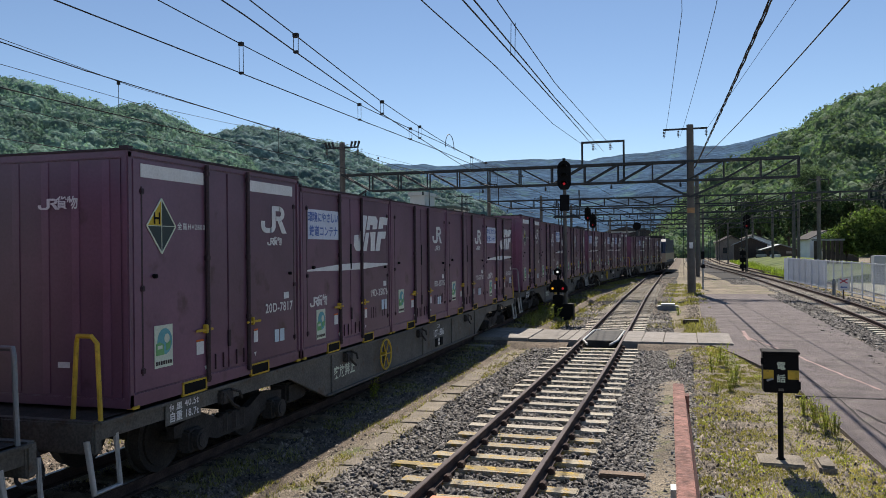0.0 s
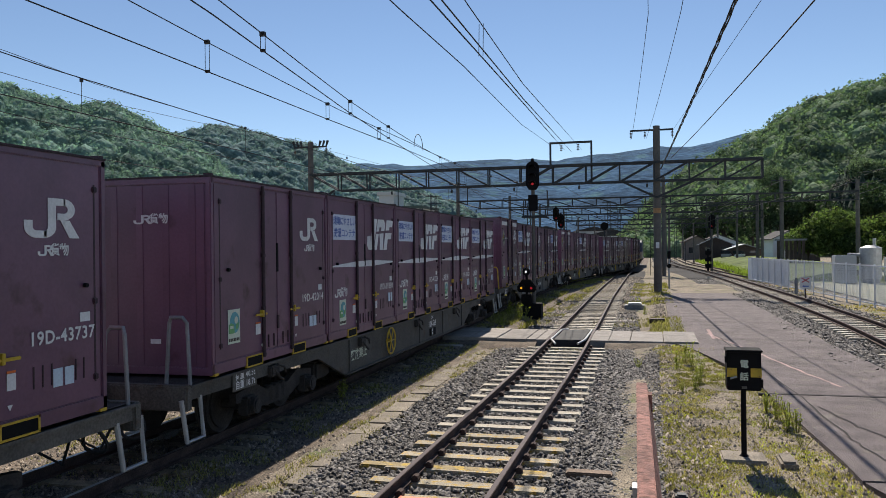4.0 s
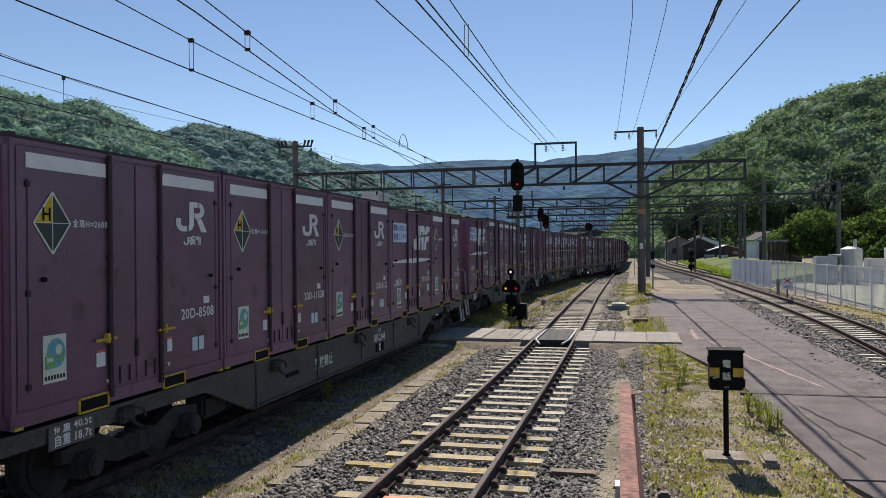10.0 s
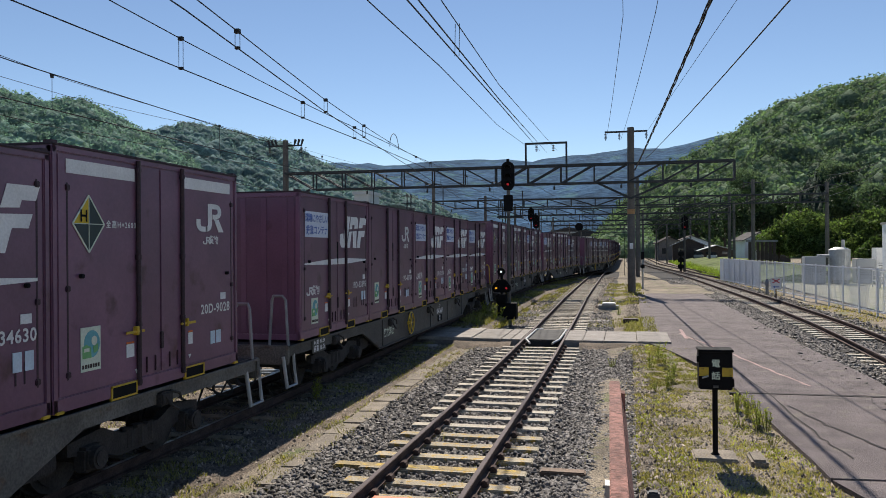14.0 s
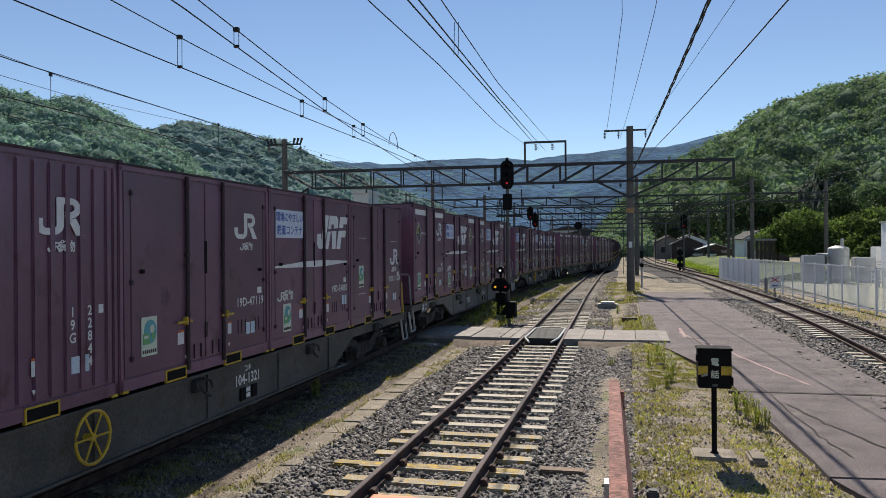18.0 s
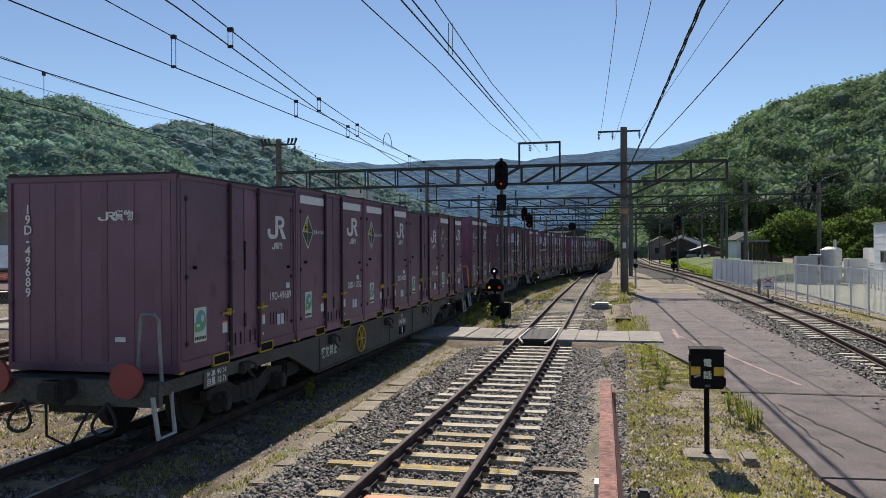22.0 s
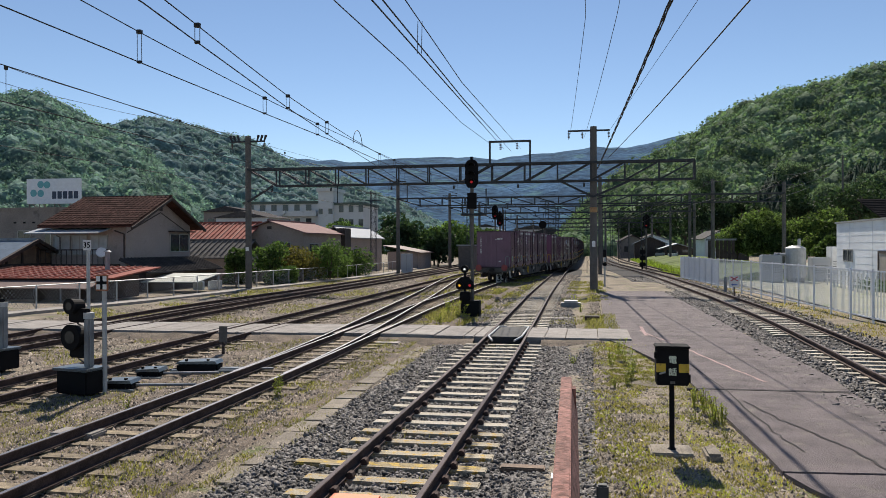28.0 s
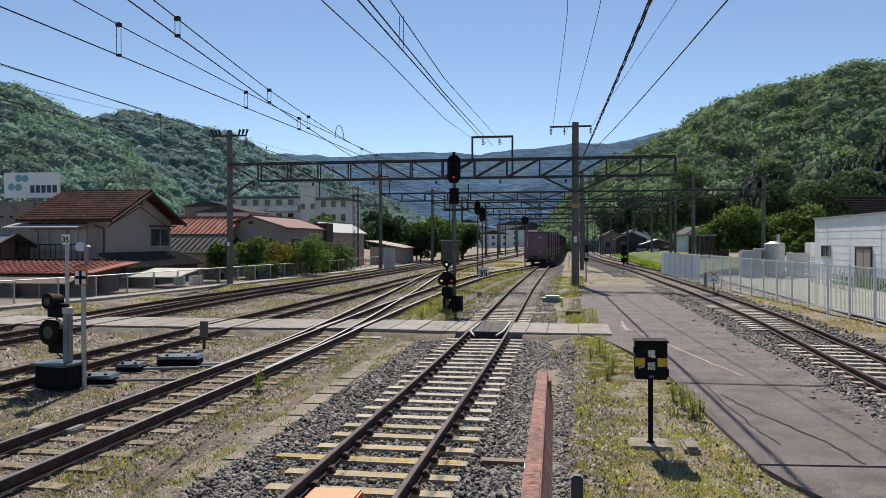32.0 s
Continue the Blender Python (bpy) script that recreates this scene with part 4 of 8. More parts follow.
    for y in (-7.6, -3.74 - 0.2, -0.2, 3.54, 7.3):
        lk = box(B(), 1.15, 1.27, y - 0.12, y + 0.12, 0.74, 0.90, 0.02)
        path_tube(lk, [(1.25, y - 0.05, 0.86), (1.30, y + 0.05, 0.72), (1.30, y + 0.18, 0.66)], 0.02, 6)
        path_tube(lk, [(1.25, y + 0.08, 0.9), (1.30, y + 0.2, 0.85), (1.29, y + 0.26, 0.76)], 0.018, 6)
        part("container_lock", lk, "under", w)
    gear = B()
    for y in (-5.4, 5.4):
        box(gear, 0.75, 1.05, y - 0.3, y + 0.3, 0.36, 0.66, 0.04)
    tube(gear, (0.6, -3.6, 0.5), (0.6, 3.4, 0.5), 0.05)
    tube(gear, (0.2, -1.4, 0.55), (0.2, 1.0, 0.55), 0.2, 14)
    part("brake_gear", gear, "under", w)
    for yc in (-7.1, 7.1):
        bogie(w, yc)
    if tail:
        for x in (-0.98, 0.84):
            d = tube(B(), (x, -9.93, 0.99), (x, -9.88, 0.99), 0.215, 28)
            part("tail_disc", d, "tail_red", w, "round red tail marker disc")
            part("disc_back", tube(B(), (x, -9.88, 0.99), (x, -9.84, 0.99), 0.06, 10), "under", w)
    return w


wagon_numbers = ["104-118", "104-1540", "106-422", "107-1886", "104-568", "107-63", "107-2148", "104-1669", "107-1865", "104-1321", "104-904"]
for i, load in enumerate(WAGONS):
    off = (3 - i) * PITCH + 9.35
    w = build_wagon(wagon_numbers[i], ("steel", "yellow")[i % 3 == 0], wheel=load not in ("VADBC", "AAABA", "ABABA"), tail=i == len(WAGONS) - 1)
    TRAIN.append((w, off + 0.5 * SLACK[i], Matrix()))
    for j, k in enumerate(load):
        num = NUMBERS.get(load, [""] * 5)[j]
        c = build_container(k, num, tail=i == len(WAGONS) - 1 and j == 0)
        TRAIN.append((c, off + SLACK[i], pose(0, (j - 2) * 3.74, 1.0)))


def build_loco():
    w = thing("locomotive", "cream and blue electric locomotive with dark roof gear", "locomotive")
    part("body", prism(B(), [(-9.0, 0.95), (-8.75, 1.9), (-8.35, 3.2), (-7.9, 3.5), (7.9, 3.5), (8.35, 3.2), (8.75, 1.9), (9.0, 0.95)], "x", -1.4, 1.4), "loco_blue", w)
    part("cream_band", prism(B(), [(-8.93, 1.2), (-8.75, 1.95), (8.75, 1.95), (8.93, 1.2)], "x", -1.41, 1.41), "loco_cream", w)
    for s in (-1, 1):
        part("cab_panel", prism(B(), [(s * 9.03, 1.0), (s * 8.8, 1.95), (s * 6.6, 1.95), (s * 6.6, 1.0)], "x", -1.415, 1.415), "loco_cream", w)
        wd = B()
        for x in (-0.62, 0.62):
            prism(wd, [(s * 8.76, 2.1), (s * 8.42, 3.0), (s * 8.3, 3.0), (s * 8.6, 2.1)], "x", x - 0.5, x + 0.5)
        part("windscreen", wd, "glass", w)
        for x in (-1, 1):
            part("cab_window", box(B(), x * 1.405 - 0.01, x * 1.405 + 0.01, s * 7.6 - 0.4, s * 7.6 + 0.4, 2.2, 2.85), "glass", w)
            part("headlamp", tube(B(), (x * 0.9, s * 8.9, 1.45), (x * 0.9, s * 9.04, 1.45), 0.12, 12), "white", w)
        pg = path_tube(B(), [(-0.5, s * 5.2, 3.75), (-0.5, s * 4.2, 4.5), (-0.5, s * 5.0, 5.05), (0.5, s * 5.0, 5.05), (0.5, s * 4.2, 4.5), (0.5, s * 5.2, 3.75)], 0.03, 6)
        tube(pg, (-0.9, s * 5.0, 5.1), (0.9, s * 5.0, 5.1), 0.03)
        part("pantograph", pg, "under", w)
    part("roof_gear", box(box(B(), -1.0, 1.0, -7, 7, 3.5, 3.7, 0.05), -0.7, 0.7, -3, 3, 3.7, 3.95, 0.05), "under", w)
    part("underframe", box(B(), -1.35, 1.35, -8.9, 8.9, 0.6, 0.95, 0.03), "under", w)
    for y in (-6.0, 0.0, 6.0):
        bg = box(B(), -1.15, 1.15, y - 1.8, y + 1.8, 0.3, 0.62, 0.05)
        for k in (-1.15, 1.15):
            tube(bg, (-0.66, y + k, 0.56), (0.66, y + k, 0.56), 0.56, 24)
        part("bogie", bg, "under", w)
    return w


TRAIN.append((build_loco(), 4 * PITCH + 8.9, Matrix()))


# ---- overhead line ----
def pole(name, x, y, h, r0, r1, label, material="pole", arms=()):
    p = thing(name, label, "pole", pose(x, y, 0))
    part("shaft", tube(B(), (0, 0, -0.4), (0, 0, h), r0, 20, r1), material, p, smooth=False)
    for z, a, b in arms:
        arm = box(B(), a, b, -0.05, 0.05, z - 0.05, z + 0.05, 0.01)
        part("crossarm", arm, "truss", p)
        for xi in ([a + 0.05, b - 0.05] if abs(a) < 1.3 else [a + 0.05, a + 0.85, b - 0.05]):
            ins = B()
            for k in range(4):
                tube(ins, (xi, 0, z - 0.12 - 0.08 * k), (xi, 0, z - 0.16 - 0.08 * k), 0.075, 10, 0.05)
            tube(ins, (xi, 0, z), (xi, 0, z - 0.5), 0.018, 6)
            part("insulator", ins, "pole", p)
    return p


def bar(bm, a, b, r):
    """A square steel bar from a to b."""
    a, b = Vector(a), Vector(b)
    d = b - a
    m = Matrix.Translation((a + b) / 2) @ d.to_track_quat("Z", "Y").to_matrix().to_4x4() @ Matrix.Diagonal((r, r, d.length, 1))
    bmesh.ops.create_cube(bm, size=1.0, matrix=m)
    return bm


def gantry(y, x0, x1, zb, zt, bay, label, flip=0.0, hangers=True, deep=0.28):
    g = thing("gantry", label, "gantry", pose(0, y, 0))
    for yy in (-deep, deep):
        part("top_chord", bar(B(), (x0, yy, zt), (x1, yy, zt), 0.13), "truss", g)
        part("bottom_chord", bar(B(), (x0 + bay, yy, zb), (x1, yy, zb), 0.105), "truss", g)
    n = max(2, round((x1 - x0) / bay))
    step = (x1 - x0) / n
    for i in range(n):
        a, b = x0 + i * step, x0 + (i + 1) * step
        up = (a + b) / 2 < flip
        for yy in (-deep, deep):
            part("diagonal", bar(B(), (a, yy, zt if up else zb), (b, yy, zb if up else zt), 0.08), "truss", g)
        v = B()
        for yy in (-deep, deep):
            bar(v, (b, yy, zb), (b, yy, zt), 0.075)
        bar(v, (b, -deep, zb), (b, deep, zb), 0.05)
        bar(v, (b, -deep, zt), (b, deep, zt), 0.05)
        part("post", v, "truss", g)
        if hangers and i % 2 == 0:
            hg = bar(B(), (b - 0.4, 0, zb), (b - 0.4, 0, zb - 0.35), 0.03)
            tube(hg, (b - 0.4, 0, zb - 0.15), (b - 0.4, 0, zb - 0.35), 0.06, 8)
            part("hanger", hg, "truss", g)
    return g


g1 = gantry(47.7, -19.2, 8.25, 6.42, 7.5, 1.95, "dark steel lattice gantry carried by two concrete poles", flip=-5.5)
for a, b in (((-19.2, 5.44), (-17.5, 6.45)), ((2.5, 5.45), (0.5, 6.45)), ((2.5, 5.45), (4.8, 6.45)), ((8.25, 6.42), (8.25, 7.5))):
    part("brace", bar(B(), (a[0], -0.2, a[1]), (b[0], -0.2, b[1]), 0.12), "truss", g1)
hb = bar(B(), (-3.65, 0, 7.5), (-3.65, 0, 8.88), 0.11)
bar(hb, (-1.22, 0, 6.4), (-1.22, 0, 8.88), 0.11)
bar(hb, (-3.70, 0, 8.88), (-1.17, 0, 8.88), 0.12)
part("wire_frame", hb, "truss", g1, "raised frame that carries feeder wires")
for x in (-3.0, -2.0):
    ins = B()
    for k in range(4):
        tube(ins, (x, 0, 8.75 - 0.1 * k), (x, 0, 8.70 - 0.1 * k), 0.09, 10, 0.05)
    part("insulator", ins, "pole", g1)
pole("catenary_pole", 2.52, 47.9, 9.65, 0.235, 0.195, "weathered round concrete pole with a crossarm, beside the asphalt", arms=((9.42, -1.5, 0.95),))
solo("pole_band", tube(B(), (2.52, 47.9, 4.55), (2.52, 47.9, 4.85), 0.222, 20), "band", "faded orange band round a concrete pole", "marking")
solo("pole_plate", box(B(), 2.42, 2.62, 47.64, 47.66, 2.5, 2.85), "white", "small white number plate on a concrete pole", "plate")
lp = pole("catenary_pole", -19.35, 47.9, 9.7, 0.21, 0.18, "concrete pole with a row of insulators on its crossarm", arms=((9.35, -1.15, 1.15),))
for x in (-1.1, -0.85, -0.6, 0.6, 0.85, 1.1):
    ins = tube(B(), (x, 0, 9.35), (x + (0.12 if x > 0 else -0.12), 0, 9.75), 0.05, 8, 0.09)
    part("pin_insulator", ins, "truss", lp)
part("pole_plate", box(B(), -0.1, 0.1, -0.22, -0.2, 2.3, 2.55), "white", lp)
# gantries further along
FAR = ((80.0, -17.3, 20.5, 6.72, 7.5, 0.0), (98.0, -15, 14, 6.6, 7.4, 0.0), (118.0, -14, 17, 6.5, 7.5, 0.0), (142.0, -13, 16, 6.5, 7.4, 0.0), (170.0, -13, 15, 6.4, 7.4, 0.0), (205.0, -12, 15, 6.4, 7.4, 0.0), (250.0, -12, 14, 6.4, 7.4, 0.0))
for y, a, b, z0, z1, fl in FAR:
    gantry(y, a, b, z0, z1, 2.3, "dark steel lattice gantry spanning the station tracks", fl, hangers=y < 120)
for x, y, h in ((-17.3, 80.2, 9.6), (3.3, 80.2, 9.4), (14.0, 80.2, 9.0), (20.5, 80.2, 8.6), (-15, 98.2, 9.2), (14, 98.2, 9), (-14, 118.2, 9), (4.0, 118.2, 9), (17, 118.2, 9), (-13, 142.2, 9), (5, 142.2, 9), (16, 142.2, 9), (-13, 170.2, 9), (15, 170.2, 9), (-12, 205.2, 9), (15, 205.2, 9), (-12, 250.2, 9), (14, 250.2, 9)):
    pole("catenary_pole", x, y, h, 0.2, 0.17, "grey concrete pole at the end of a gantry", arms=((h - 0.3, -0.9, 0.9),) if y < 130 else ())
# lattice mast beside the big pole, and slim masts further along
def lattice_mast(x, y, h, w=0.35):
    m = thing("lattice_mast", "slender dark steel lattice mast with small crossarms", "mast", pose(x, y, 0))
    for sx in (-1, 1):
        for sy in (-1, 1):
            part("leg", bar(B(), (sx * w / 2, sy * w / 2, -0.3), (sx * w / 2, sy * w / 2, h), 0.05), "truss", m)
    z = 0.2
    lace = B()
    k = 0
    while z < h - w:
        for sy in (-1, 1):
            bar(lace, (-w / 2 if k % 2 else w / 2, sy * w / 2, z), (w / 2 if k % 2 else -w / 2, sy * w / 2, z + w * 1.3), 0.025)
            bar(lace, (sy * w / 2, -w / 2 if k % 2 else w / 2, z), (sy * w / 2, w / 2 if k % 2 else -w / 2, z + w * 1.3), 0.025)
        z += w * 1.3
        k += 1
    part("lacing", lace, "truss", m)
    for z in (h - 0.2, h - 1.0):
        part("crossarm", bar(B(), (-0.9, 0, z), (0.9, 0, z), 0.07), "truss", m)
    return m


for x, y, h in ((2.25, 84.0, 8.2), (-3.2, 105.0, 8.6), (-2.2, 112.0, 8.0), (8.4, 95.0, 8.2), (-21.0, 84.0, 8.6), (-11.5, 130.0, 8.5), (-12.6, 98.0, 8.2), (7.0, 130.0, 8.3), (6.5, 160.0, 8.5)):
    lattice_mast(x, y, h, 0.5 if y < 90 else 0.38)
for x, y, h in ((-9.5, 128, 5.5), (-7.2, 140, 5.2), (-6.0, 150, 5.6), (-10.5, 155, 5.4), (-4.5, 165, 5.0), (-7.8, 175, 5.6), (8.9, 140, 6.5), (9.6, 155, 6.4), (8.4, 175, 6.2)):
    pole("mast", x, y, h, 0.14, 0.12, "slim grey concrete mast between far tracks")
tall = pole("utility_pole", 29.0, 200.0, 13.5, 0.26, 0.2, "tall grey utility pole in front of the wooded hill", arms=((13.0, -0.9, 0.9),))
pole("utility_pole", 62.0, 205.0, 24.0, 0.26, 0.2, "tall grey utility pole on the wooded slope", arms=((23.5, -0.9, 0.9),))


def wire(label, pts, r=0.009, sag=0.0, material="wire", n=10):
    """One wire through the points, hanging a little in each span."""
    bm = B()
    allp = []
    for a, b in zip(pts, pts[1:]):
        a, b = Vector(a), Vector(b)
        for i in range(n + 1):
            t = i / n
            allp.append(a.lerp(b, t) - Vector((0, 0, sag * 4 * t * (1 - t))))
    path_tube(bm, allp, r, 5)
    return solo("overhead_wire", bm, material, label, "wire", group="overhead wires")


def catenary(z0, za, ys, label, droppers):
    """Contact wire at z0 and messenger at za(y) over a line of points (y, x)."""
    wire(label + " contact wire", [(x, y, z0) for y, x in ys], 0.009)
    fine_y = [ys[0][0] + (ys[-1][0] - ys[0][0]) * k / 24 for k in range(25)]
    wire(label + " messenger wire", [(float(np.interp(y, [p[0] for p in ys], [p[1] for p in ys])), y, za(y)) for y in fine_y], 0.008, n=2)
    for y in droppers:
        x = float(np.interp(y, [p[0] for p in ys], [p[1] for p in ys]))
        d = B()
        path_tube(d, [(x - 0.035, y, z0), (x - 0.035, y, za(y))], 0.005, 5)
        path_tube(d, [(x + 0.035, y, z0), (x + 0.035, y, za(y))], 0.005, 5)
        box(d, x - 0.035, x + 0.035, y - 0.03, y + 0.03, za(y) - 0.025, za(y) + 0.03)
        box(d, x - 0.03, x + 0.03, y - 0.025, y + 0.025, z0 - 0.015, z0 + 0.02)
        solo("dropper", d, "wire", "thin twin dropper between contact and messenger wire", "dropper", group="droppers")


def mess(lowest_y, low, k):
    return lambda y: low + k * (y - lowest_y) ** 2


ym = [(-12, -4.1), (8, -4.11), (14.7, -4.13), (20, -4.1), (34, -4.4), (47.7, -4.45)]
catenary(5.25, mess(22, 5.48, 0.0015), ym, "dark main track", (10.25, 14.8, 17.9, 26.0, 33.0, 40.0))
ym2 = [(-10, -0.6), (7.7, -2.52), (9.4, -2.76), (14.3, -3.44), (21.9, -4.31), (25.5, -4.69), (34, -5.6), (47.7, -7.0)]
catenary(5.25, mess(11, 5.47, 0.0011), ym2, "dark turnout", (9.38, 14.3, 17.8, 26.0, 33.0))
jumper = path_tube(B(), [(-4.3, 21.9 - 0.45 * math.cos(a), 5.5 + 0.42 * math.sin(a)) for a in [i * math.pi / 14 for i in range(15)]], 0.010, 6)
solo("jumper_wire", jumper, "wire", "bent jumper loop between two overhead wires", "wire")
wire("dark contact wire over the siding", [(0.02, -8, 5.25), (-0.03, 8, 5.25), (-0.03, 14.4, 5.25), (-2.8, 47.7, 8.44)], 0.010)
wire("second contact wire over the siding", [(0.12, -8, 5.27), (0.07, 8, 5.27), (0.02, 14.0, 5.27), (-2.39, 47.7, 8.32)], 0.010)
wire("messenger wire over the siding", [(-0.02, -8, 6.5), (-0.02, 9.7, 5.72), (-0.05, 14.4, 5.63), (-1.77, 47.7, 8.41)], 0.008)
for y, z0, z1 in ((10.54, 5.25, 5.70),):
    d = path_tube(path_tube(B(), [(-0.06, y, z0), (-0.05, y, z1)], 0.005, 5), [(0.0, y, z0), (0.01, y, z1)], 0.005, 5)
    solo("dropper", d, "wire", "thin twin dropper between contact and messenger wire", "dropper", group="droppers")
wire("single dark feeder wire overhead", [(-1.4, -6, 6.15), (-1.35, 11, 6.15), (-1.29, 14.9, 6.15), (-2.57, 30, 7.33), (-3.66, 47.7, 8.8)], 0.010)
wire("thin feeder wire on the crossarm", [(2.2, -12, 8.8), (2.2, 22, 8.9), (1.10, 47.9, 8.95)], 0.009, 0.2)
wire("thin feeder wire on the crossarm", [(3.6, -12, 8.8), (3.05, 22, 8.9), (1.95, 47.9, 8.95)], 0.009, 0.2)
wire("thin feeder wire on the crossarm", [(7.6, -12, 8.6), (5.02, 20.7, 8.8), (3.33, 47.9, 9.2)], 0.008)
wire("black feeder wire beside the pole", [(6.6, -6, 7.2), (5.15, 15.6, 7.05), (3.35, 47.7, 7.75)], 0.016, 0.1)
for k in range(3):      # twisted cable bundle
    pts = []
    for i in range(70):
        t = i / 69
        y = -6 + 53.5 * t
        x = 4.35 + (2.75 - 4.35) * t
        z = 7.1 - 1.3 * 4 * t * (1 - t) * 0.12
        a = t * 60 + k * 2.1
        pts.append((x + 0.028 * math.cos(a), y, z + 0.028 * math.sin(a)))
    solo("twisted_cable", path_tube(B(), pts, 0.016, 5), "wire", "thick black twisted cable hung to the pole", "cable")
wire("thin wire to the concrete pole", [(-9.0, -4, 7.0), (-15.27, 22, 8.09), (-18.37, 33, 9.06), (-20.44, 47.7, 9.75), (-17.3, 80.2, 9.3)], 0.009)
wire("thin wire to the concrete pole", [(-12.0, -4, 7.0), (-16.85, 24, 8.03), (-18.16, 32, 8.58), (-18.3, 47.7, 9.4)], 0.009)
wire("messenger wire over the third track", [(-8.3, -6, 6.5), (-8.5, 12, 6.0), (-8.7, 30, 5.9), (-8.9, 47.7, 6.4), (-8.8, 80, 6.3), (-8, 118, 6.3)], 0.011)
wire("contact wire over the third track", [(-8.4, -6, 5.3), (-8.5, 20, 5.3), (-8.8, 47.7, 5.3), (-8.8, 80, 5.3), (-8, 118, 5.3)], 0.012)
wire("messenger wire over the fourth track", [(-12.9, -6, 6.5), (-13.1, 18, 6.0), (-13.3, 47.7, 6.4), (-13, 80, 6.3)], 0.010)
wire("contact wire over the fourth track", [(-12.9, -6, 5.3), (-13.2, 20, 5.3), (-13.3, 47.7, 5.3), (-13, 80, 5.3)], 0.011)
for y in (13, 19.5, 27, 35, 42):
    d = path_tube(B(), [(-8.55, y, 5.3), (-8.55, y, 5.98)], 0.006, 5)
    box(d, -8.57, -8.53, y - 0.03, y + 0.03, 5.93, 6.0)
    solo("dropper", d, "wire", "thin dropper over the third track", "dropper", group="droppers")
for x in (-8.8, -13.3):
    part("hanger", tube(B(), (x, 0, 5.29), (x, 0, 6.45), 0.03, 8), "truss", g1)
for x, z in ((-0.6, 5.3), (-0.6, 6.2), (6.5, 5.3), (6.6, 6.2), (8.4, 5.3), (8.5, 6.3)):
    wire("thin dark overhead wire far along", [(x - (2.2 if x < 0 else -1.0), 47.7, z), (x - (1.5 if x < 0 else 0.2), 80, z), (x, 118, z), (x, 250, z)], 0.011)
for z in (9.2, 7.9, 7.2):
    wire("power line across the hill", [(20.5, 80.2, z), (62, 205, z + 14.5)], 0.02, 0.8)
for x0 in (28.1, 29.9):
    wire("power line along the hill", [(20, 80, 8.4), (x0, 200, 12.8), (62, 205, 23)], 0.02, 0.6)


# ---- signals and lineside things ----
def main_signal(x, y, h, label, ladder=True, lamp="red_lamp", scale=1.0, dwarf=False):
    s = thing("signal", label, "railway signal", pose(x, y, 0))
    part("post", tube(B(), (0, 0, -0.3), (0, 0, h), 0.085 * scale, 14), "pole", s)
    hd = B()
    n, w, t = 14, 0.32 * scale, 0.42 * scale
    prof = [(w * math.cos(a), h + t + w * math.sin(a)) for a in [i * math.pi / n for i in range(n + 1)]] + [(-w, h - t), (-w * 0.55, h - t - 0.22 * scale), (w * 0.55, h - t - 0.22 * scale), (w, h - t)]
    prism(hd, prof, "y", -0.12, -0.06)
    part("backplate", hd, "black", s)
    part("finial", tube(B(), (0, -0.09, h + t + w), (0, -0.09, h + t + w + 0.1), 0.06, 10), "black", s)
    for k, m in ((0.42, "black"), (0.0, "black"), (-0.36, lamp)):
        hood = B()
        arc = [math.pi * i / 10 for i in range(11)]
        prism(hood, [(0.14 * math.cos(a), h + k * scale + 0.14 * math.sin(a)) for a in arc] + [(0.115 * math.cos(a), h + k * scale + 0.115 * math.sin(a)) for a in arc[::-1]], "y", -0.34, -0.12)
        part("hood", hood, "black", s)
        part("lens", tube(B(), (0, -0.13, h + k * scale), (0, -0.15, h + k * scale), 0.06 * scale, 16), m, s)
    if ladder:
        part("route_indicator", box(B(), -0.18, 0.18, -0.12, 0.08, h - 1.35, h - 0.72, 0.02), "black", s)
        fr_ = path_tube(B(), [(-0.45, 0.1, h - 1.55), (0.55, 0.1, h - 1.55), (0.55, 0.1, h - 0.55)], 0.03, 6)
        path_tube(fr_, [(-0.4, 0.1, h - 1.55), (-0.4, 0.1, h - 0.9)], 0.02, 6)
        part("platform_frame", fr_, "truss", s)
        part("platform", box(B(), -0.45, 0.55, -0.1, 0.5, h - 1.62, h - 1.57), "truss", s)
        part("base_cabinet", box(B(), -0.42, 0.32, -0.35, 0.2, -0.25, 0.42, 0.02), "black", s)
    return s


main_signal(-2.30, 31.0, 5.40, "tall colour-light signal showing red beside the main track", scale=0.82)
# shunting signal on the lower post
sh = thing("shunt_signal", "small black shunting signal with white, yellow and red lights", "railway signal", pose(-2.55, 30.75, 0))
part("post", tube(B(), (0, 0, 0.35), (0, 0, 1.75), 0.05, 10), "black", sh)
for dx, z, m in ((0.0, 1.66, "white_lamp"), (-0.20, 1.02, "yellow_lamp"), (0.20, 1.02, "red_lamp")):
    part("lamp_head", tube(B(), (dx, -0.02, z), (dx, -0.16, z), 0.15, 16), "black", sh)
    part("lens", tube(B(), (dx, -0.165, z), (dx, -0.175, z), 0.045, 16), m, sh)
part("housing", prism(B(), [(-0.36, 0.94), (-0.30, 0.86), (0.30, 0.86), (0.36, 0.94), (0.36, 1.08), (0.16, 1.36), (-0.16, 1.36), (-0.36, 1.08)], "y", -0.10, 0.05), "black", sh)
part("cable_box", box(B(), -0.2, 0.2, -0.15, 0.15, 0.4, 0.78, 0.03), "black", sh)
main_signal(-5.02, 62.0, 5.18, "distant colour-light signal showing red", False, scale=0.75)
main_signal(-4.53, 61.0, 4.6, "distant colour-light signal on a lower post", False, scale=0.75)
